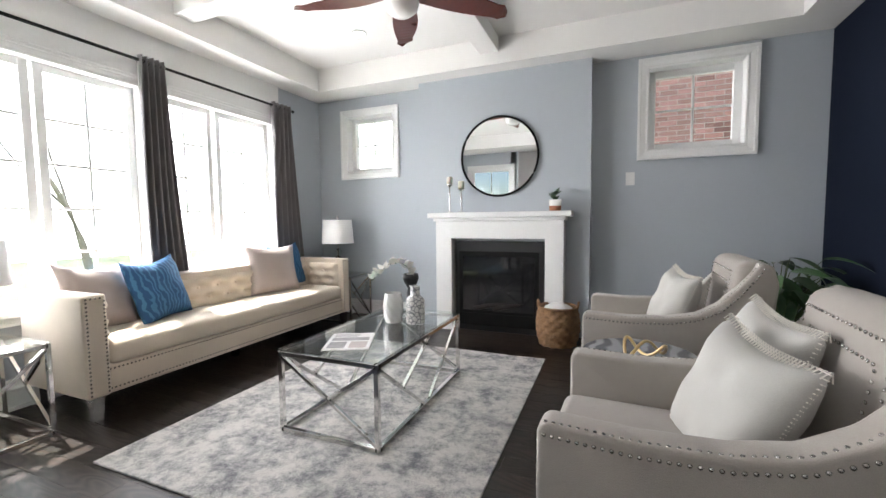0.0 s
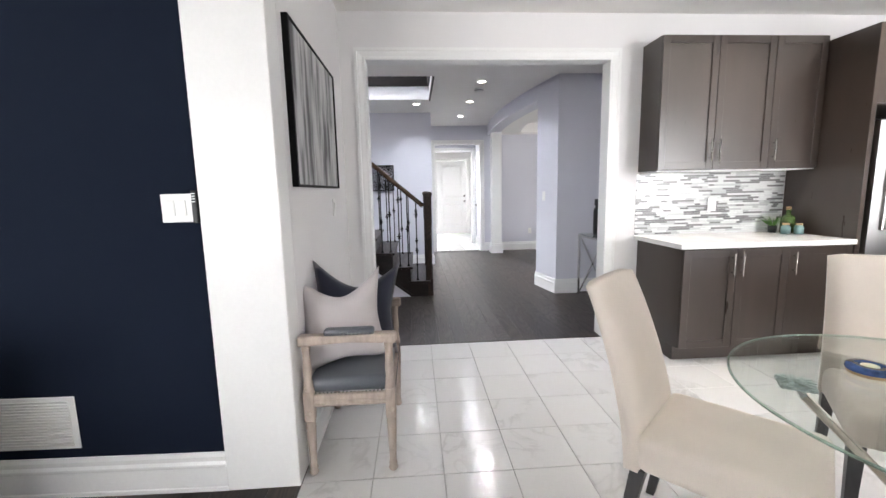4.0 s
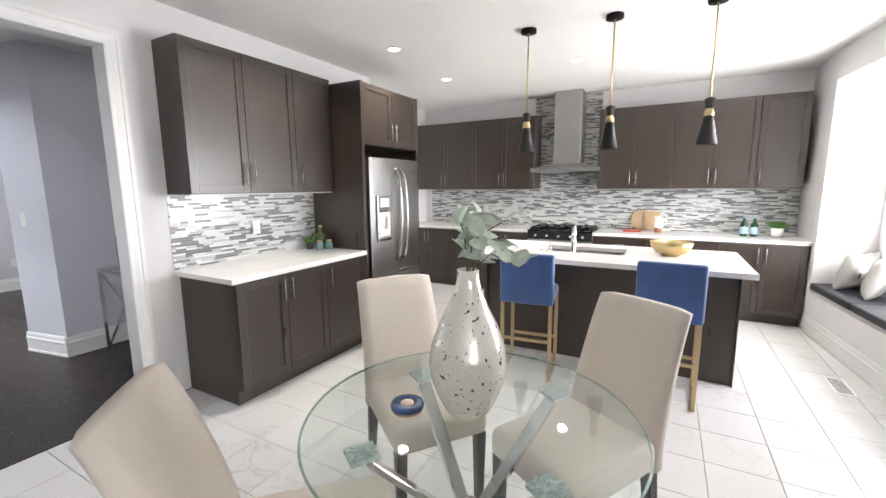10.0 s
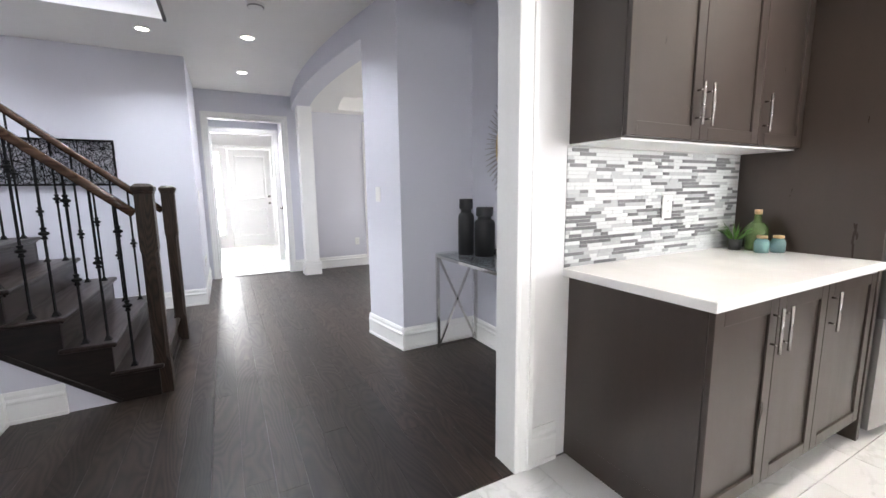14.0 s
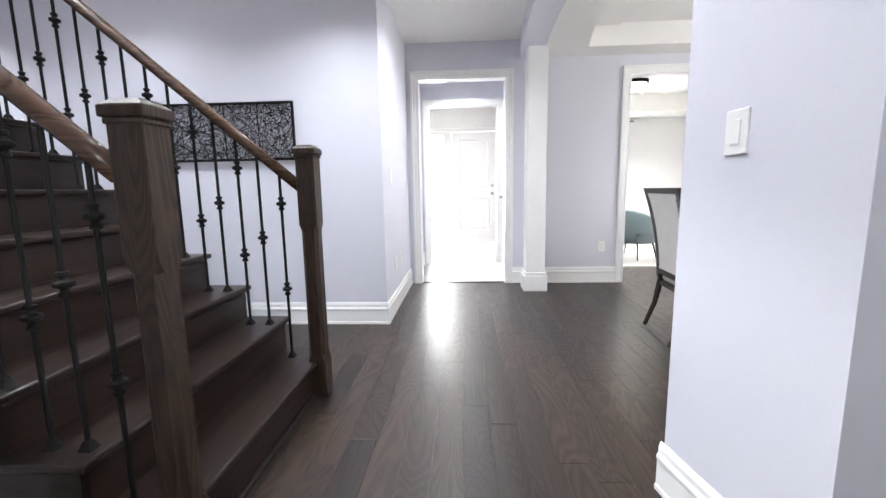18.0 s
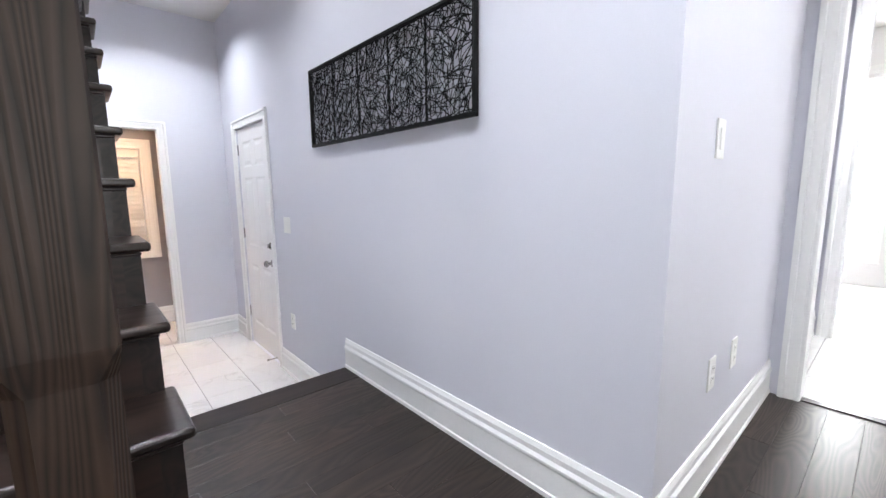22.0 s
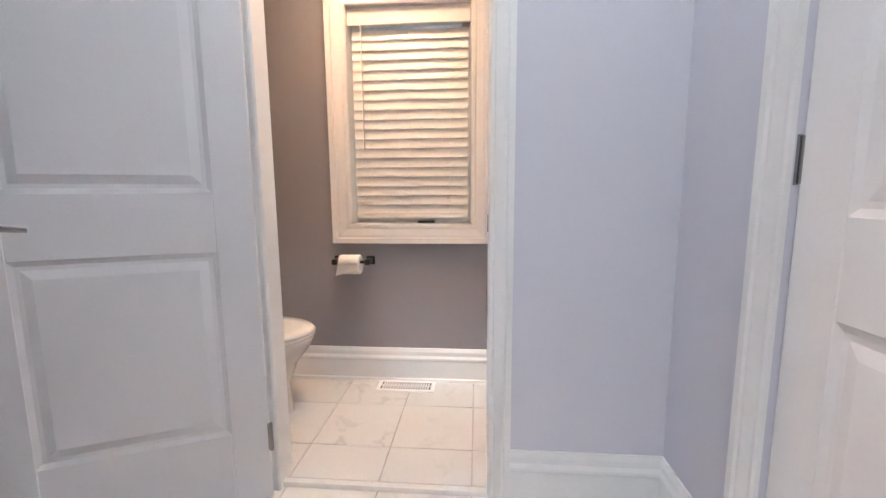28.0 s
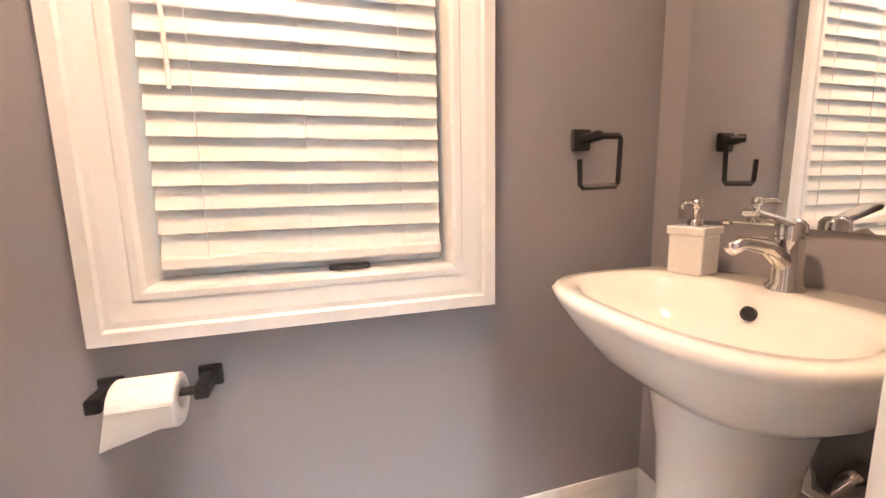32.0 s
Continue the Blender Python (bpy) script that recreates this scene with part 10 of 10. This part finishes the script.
loft([egg(0.0, 0.14, 0.64, 0.115), egg(0.03, 0.15, 0.63, 0.105), egg(0.16, 0.18, 0.62, 0.10), egg(0.26, 0.20, 0.66, 0.13), egg(0.32, 0.20, 0.71, 0.17), egg(0.365, 0.20, 0.735, 0.185), egg(0.385, 0.21, 0.735, 0.183)], M_PORCELAIN, "bowl")
loft([egg(0.386, 0.22, 0.742, 0.188), egg(0.392, 0.215, 0.746, 0.192), egg(0.400, 0.22, 0.742, 0.188)], M_PORCELAIN, "seat")
loft([egg(0.403, 0.21, 0.742, 0.188), egg(0.409, 0.205, 0.748, 0.193), egg(0.420, 0.22, 0.735, 0.18), egg(0.424, 0.28, 0.68, 0.13)], M_PORCELAIN, "lid")
part("tank", soft_box(bmesh.new(), 0.015, -0.22, 0.37, 0.20, 0.22, 0.74, 0.025, 3), M_PORCELAIN, to, smooth=False)
part("tank_lid", soft_box(bmesh.new(), 0.005, -0.23, 0.742, 0.212, 0.23, 0.775, 0.012, 3), M_PORCELAIN, to)
part("flush_lever", tube(bmesh.new(), [(0.20, 0.15, 0.68), (0.215, 0.15, 0.68), (0.222, 0.11, 0.675)], 0.006, 8), M_CHROME, to)
# wire stand behind the toilet
ws = thing("wire_stand", pose(5.375, 3.60, POWDER), "black wire paper stand on the floor behind the toilet", "stand")
part("base", tube(bmesh.new(), [(0.085 * math.cos(a), 0.05 * math.sin(a), 0.006) for a in np.linspace(0, 2 * math.pi, 24, endpoint=False)], 0.004, 6, True), M_BLACKMETAL, ws)
for s in (-1, 1):
    part("upright", tube(bmesh.new(), [(s * 0.085, 0, 0.006), (s * 0.085, 0, 0.40), (s * 0.083, 0, 0.44), (s * 0.068, 0, 0.47), (s * 0.052, 0, 0.45), (s * 0.058, 0, 0.41), (s * 0.078, 0, 0.37)], 0.004, 6), M_BLACKMETAL, ws)
part("cross_wire", tube(bmesh.new(), [(-0.085, 0, 0.36), (0, 0, 0.375), (0.085, 0, 0.36)], 0.004, 6), M_BLACKMETAL, ws)
# floor vent
fv = thing("floor_vent", pose(6.235, 3.60, POWDER + 0.0005), "white slotted floor vent set in the tiles", "vent")
part("pan", boxed(-0.13, -0.042, 0, 0.13, 0.042, 0.0035), M_DARKPOT, fv, "dark slot openings")
for s in (-1, 1):
    part("rim", boxed(-0.15, s * 0.050 - 0.010, 0, 0.15, s * 0.050 + 0.010, 0.006, 0.002), M_WHITE, fv)
    part("rim", boxed(s * 0.140 - 0.010, -0.040, 0, s * 0.140 + 0.010, 0.040, 0.006, 0.002), M_WHITE, fv)
for k in range(19):
    x = -0.117 + 0.013 * k
    part("slat", boxed(x - 0.0032, -0.040, 0.0036, x + 0.0032, 0.040, 0.0056), M_WHITE, fv)
part("cross_bar", boxed(-0.13, -0.003, 0.0037, 0.13, 0.003, 0.0059), M_WHITE, fv)

# ---------------------------------------------------------------- outdoors
gb = bmesh.new()
cuts = [-160, XW - 0.2, 12.6, 160]
box(gb, -160, -160, -0.72, 160, 160, -0.64)
structure("ground", gb, M_LAWN, "spring lawn around the house")
# self-lit panels added outdoors to whiten the windows and light the rooms
structure("backdrop_west", boxed(-26.2, -26, -0.64, -26.0, 24, 9.0), M_SKYGLOW, "glowing panel beyond the garden in place of bright daylight")
structure("backdrop_east", boxed(26.0, -24, -0.64, 26.2, 16, 12.0), M_SKYGLOW, "glowing panel on the street side in place of bright daylight")
structure("backdrop_north", boxed(-26, 24.0, -0.64, -2.0, 24.2, 16.0), M_SKYGLOW, "glowing panel to the north in place of bright daylight")

def bare_tree(m, height, seed, label):
    t = thing("bare_tree", m, label, "tree", "bare garden trees")
    rnd = random.Random(seed)
    trunk, twigs = bmesh.new(), bmesh.new()

    def limb(bm, p, d, length, r, depth):
        pts, rad = [p.copy()], [r]
        for i in range(4):
            d = (d + Vector((rnd.uniform(-0.22, 0.22), rnd.uniform(-0.22, 0.22), rnd.uniform(-0.06, 0.16)))).normalized()
            p = p + d * length / 4
            pts.append(p.copy())
            rad.append(r * (1 - 0.15 * (i + 1)))
        tube(bm, pts, rad, 6 if depth < 2 else 4)
        if depth < 4:
            for q in range(3 if depth < 3 else 4):
                i = rnd.choice((2, 3, 4))
                a = rnd.uniform(0, 6.28)
                nd = (d * 0.75 + Vector((math.cos(a), math.sin(a), rnd.uniform(-0.1, 0.5))) * 0.75).normalized()
                limb(trunk if depth < 1 else twigs, pts[i], nd, length * rnd.uniform(0.55, 0.75), rad[i] * 0.55, depth + 1)
    limb(trunk, Vector((0, 0, 0)), Vector((0, 0, 1)), height * 0.45, 0.11, 0)
    part("trunk", trunk, M_BARK, t)
    tw = part("twigs", twigs, M_BARK, t)
    tw["kind"] = "stuff"


bare_tree(pose(-9.0, 2.3, -0.64), 5.5, 4, "bare spring tree on the lawn outside the windows")
bare_tree(pose(-10.5, 5.2, -0.64), 6.5, 9, "bare spring tree near the garden fence")
bare_tree(pose(-8.5, -6.0, -0.64), 5.0, 5, "bare spring tree outside the kitchen window")

# neighbour's brick house close to the north wall
nb = thing("neighbour_house", pose(0.6, 6.3, -0.64), "red brick side wall of the house next door", "house")
part("wall", boxed(-1.4, 0.012, 0, 2.6, 0.25, 6.0), M_MORTAR, nb, "pale mortar behind the bricks")
BR = bpy.data.meshes.new("brick")
bm = boxed(-0.104, 0, -0.0285, 0.104, 0.1, 0.0285, 0.004)
bm.to_mesh(BR)
bm.free()
BR.materials.append(M_BRICK)
for j in range(24):
    for i in range(12):
        o = new("brick", BR)
        o.parent = nb
        o.matrix_basis = Matrix.Translation((-1.20 + 0.218 * i + 0.109 * (j % 2), 0.0, 2.30 + 0.069 * j))

# ---------------------------------------------------------------- floor boards, tiles and mosaic
def slab_data(x0, y0, x1, y1, top, thick, off, ch):
    """Vertices and faces of a thin piece with a chamfered top edge, moved by off."""
    ox, oy, oz = off
    v = []
    for z, e in ((top - thick, 0), (top - ch, 0), (top, ch)):
        v += [(x0 + e + ox, y0 + e + oy, z + oz), (x1 - e + ox, y0 + e + oy, z + oz), (x1 - e + ox, y1 - e + oy, z + oz), (x0 + e + ox, y1 - e + oy, z + oz)]
    f = [(8, 9, 10, 11)]
    for r in (0, 4):
        for i in range(4):
            f.append((r + i, r + (i + 1) % 4, r + 4 + (i + 1) % 4, r + 4 + i))
    return v, f


def raw_mesh(name, v, f, mats):
    me = bpy.data.meshes.new(name)
    me.from_pydata(v, [], f)
    me.update()
    for m in mats:
        me.materials.append(m)
    return me


def plank_floor(name, x0, y0, x1, y1, width, seed, label, parts=True):
    rnd = random.Random(seed)
    root = tagged(new(name), label, "", "", "structure")
    rest_v, rest_f = [], []
    y = y1
    while y > y0 + 0.01:
        ya = max(y0, y - width)
        x = x0 - rnd.uniform(0, 0.9)
        while x < x1 - 0.01:
            xe = x + rnd.choice((0.75, 0.95, 1.2, 1.35, 1.5))
            a, b = max(x, x0), min(xe, x1)
            if b - a > 0.03:
                top = rnd.uniform(-0.0006, 0.0)
                if parts:
                    v, f = slab_data(0, 0, b - a - 0.0007, y - ya - 0.0007, top, 0.012, (0, 0, 0), 0.0008)
                    ob = new("plank", raw_mesh("plank", v, f, [M_FLOOR]))
                    ob.parent = root
                    ob.matrix_basis = Matrix.Translation((a, ya, 0))
                else:
                    v, f = slab_data(a, ya, b - 0.0007, y - 0.0007, top, 0.012, (0, 0, 0), 0.0008)
                    k = len(rest_v)
                    rest_v += v
                    rest_f += [tuple(i + k for i in q) for q in f]
            x = xe
        y = ya
    if rest_v:
        ob = new("planks", raw_mesh("planks", rest_v, rest_f, [M_FLOOR]))
        ob.parent = root
        ob["kind"] = "stuff"
    return root


plank_floor("floor_living", XW, YP, XN, YF, 0.128, 2, "dark stained oak plank floor of the living room")
plank_floor("floor_hall", XO, -3.60, XD + 0.03, -0.43, 0.128, 3, "dark stained oak plank floor of the hall")
plank_floor("floor_corridor", 6.16, -0.43, XA, 0.30, 0.128, 4, "dark oak planks leading to the steps")
plank_floor("floor_dining", 4.79, -7.0, XD + 0.03, -3.60, 0.128, 5, "dark oak plank floor of the dining room", False)
plank_floor("floor_far_room", XD + 0.03, -8.1, 12.4, -3.3, 0.128, 6, "dark oak plank floor of the far room", False)
structure("threshold", boxed(XD + 0.005, D1[0], -0.004, XD + 0.055, D1[1], 0.006, 0.003), M_TREAD, "dark wood threshold strip")


def tile_floor(name, x0, y0, x1, y1, jx, jy, pitch, z, label, keep=None):
    """Square tiles with joints through (jx, jy); full tiles share one mesh."""
    root = tagged(new(name), label, "", "", "structure")
    g = 0.0035
    v, f = slab_data(0, 0, pitch - g, pitch - g, 0, 0.008, (0, 0, 0), 0.0012)
    full = raw_mesh("tile", v, f, [M_TILE])
    i0, j0 = math.floor((x0 - jx) / pitch), math.floor((y0 - jy) / pitch)
    i = i0
    while jx + i * pitch < x1 - 0.012:
        j = j0
        while jy + j * pitch < y1 - 0.012:
            xa, ya = jx + i * pitch, jy + j * pitch
            a, b, c, d = max(xa, x0), min(xa + pitch, x1), max(ya, y0), min(ya + pitch, y1)
            j += 1
            if b - a < 0.012 or d - c < 0.012 or (keep and not keep((a + b) / 2, (c + d) / 2)):
                continue
            if b - a > pitch - 1e-4 and d - c > pitch - 1e-4:
                me = full
            else:
                v, f = slab_data(0, 0, b - a - g, d - c - g, 0, 0.008, (0, 0, 0), 0.0012)
                me = raw_mesh("tile", v, f, [M_TILE])
            ob = new("tile", me)
            ob.parent = root
            ob.matrix_basis = Matrix.Translation((a + g / 2, c + g / 2, z))
        i += 1
    return root


tile_floor("floor_kitchen", -1.95, YB, XO, YP, 3.205, -2.12, 0.335, 0.0, "white marbled square floor tiles of the kitchen")
tile_floor("floor_alcove", XO, YB, XK, -5.37, 3.205, -2.12, 0.335, 0.0, "white marbled floor tiles beside the fridge")
tile_floor("floor_entry", XD + 0.06, -3.18, 12.4, -0.2, 8.75, -2.45, 0.335, 0.0, "white marbled floor tiles of the entry")
tile_floor("floor_landing", 4.9, 0.74, XA, YPW + 0.03, 6.26, 1.785, 0.325, LOW, "white marbled floor tiles of the landing", lambda x, y: x > 6.1 or y > 1.7)
tile_floor("floor_powder", 4.9, YPW + 0.03, 7.15, 3.67, 6.26, 1.785, 0.325, POWDER, "white marbled floor tiles of the powder room")
structure("threshold", boxed(PD[0], YPW + 0.006, LOW, PD[1], YPW + 0.030, POWDER - 0.001, 0.003, 2), M_TILE, "low marble threshold in the powder room doorway")


def mosaic(name, axis, wall_pos, sign, a0, a1, z0, z1, seed, label, as_parts, holes=()):
    """Thin glass and stone strips in running rows on a wall face."""
    rnd = random.Random(seed)
    root = tagged(new(name), label, "", "", "structure")
    mats = [M_MOS_W, M_MOS_P, M_MOS_G]
    joined = [[[], []] for _ in mats]
    h, g, cnt = 0.0165, 0.0018, 0
    lib = {}
    z = z0 + 0.001
    while z + h < z1:
        a = a0 - rnd.uniform(0, 0.08)
        while a < a1 - 0.004:
            ln = rnd.choice((0.05, 0.075, 0.1, 0.125, 0.15))
            lo, hi = max(a, a0), min(a + ln, a1)
            a += ln
            if hi - lo < 0.006:
                continue
            mi = rnd.choices((0, 1, 2), (0.46, 0.26, 0.28))[0]
            t = 0.0035 + 0.0006 * mi
            w = hi - lo - g
            if axis == "x":
                p, q = sorted((0.0, sign * t))
                pts = [(x, y, zz) for x in (p, q) for y in (0, w) for zz in (0, h - g)]
                loc = (wall_pos, lo, z)
            else:
                p, q = sorted((0.0, sign * t))
                pts = [(x, y, zz) for y in (p, q) for x in (0, w) for zz in (0, h - g)]
                loc = (lo, wall_pos, z)
            faces = [(0, 1, 3, 2), (4, 6, 7, 5), (0, 4, 5, 1), (2, 3, 7, 6), (0, 2, 6, 4), (1, 5, 7, 3)]
            if as_parts and cnt < 300:
                key = (round(w, 4), mi)
                if key not in lib:
                    lib[key] = raw_mesh("mosaic_strip", pts, faces, [mats[mi]])
                ob = new("mosaic_strip", lib[key])
                ob.parent = root
                ob.matrix_basis = Matrix.Translation(loc)
                cnt += 1
            else:
                vs, fs = joined[mi]
                k = len(vs)
                vs += [(x + loc[0], y + loc[1], zz + loc[2]) for x, y, zz in pts]
                fs += [tuple(i + k for i in f) for f in faces]
        z += h
    for (vs, fs), m in zip(joined, mats):
        if vs:
            ob = new("mosaic_strips", raw_mesh("mosaic_strips", vs, fs, [m]))
            ob.parent = root
            ob["kind"] = "stuff"


structure("mosaic_bed", boxed(XO - 0.0012, -4.29, 0.917, XO - 0.0002, -2.93, 1.454), M_GROUT)
mosaic("backsplash_side", "x", XO - 0.0012, -1, -4.29, -2.93, 0.917, 1.454, 7, "grey and white glass mosaic strip backsplash", True)
structure("mosaic_bed", boxed(-1.195, YB + 0.0002, 0.917, 3.60, YB + 0.0012, 1.46), M_GROUT)
mosaic("backsplash_back", "y", YB + 0.0012, 1, -1.195, 3.60, 0.917, 1.46, 8, "grey and white mosaic strips behind the range", False)
structure("mosaic_bed", boxed(0.96, YB + 0.0002, 1.461, 1.86, YB + 0.0012, HK - 0.002), M_GROUT)
mosaic("backsplash_hood", "y", YB + 0.0012, 1, 0.96, 1.86, 1.462, HK - 0.002, 9, "grey and white mosaic strips up to the ceiling", False)
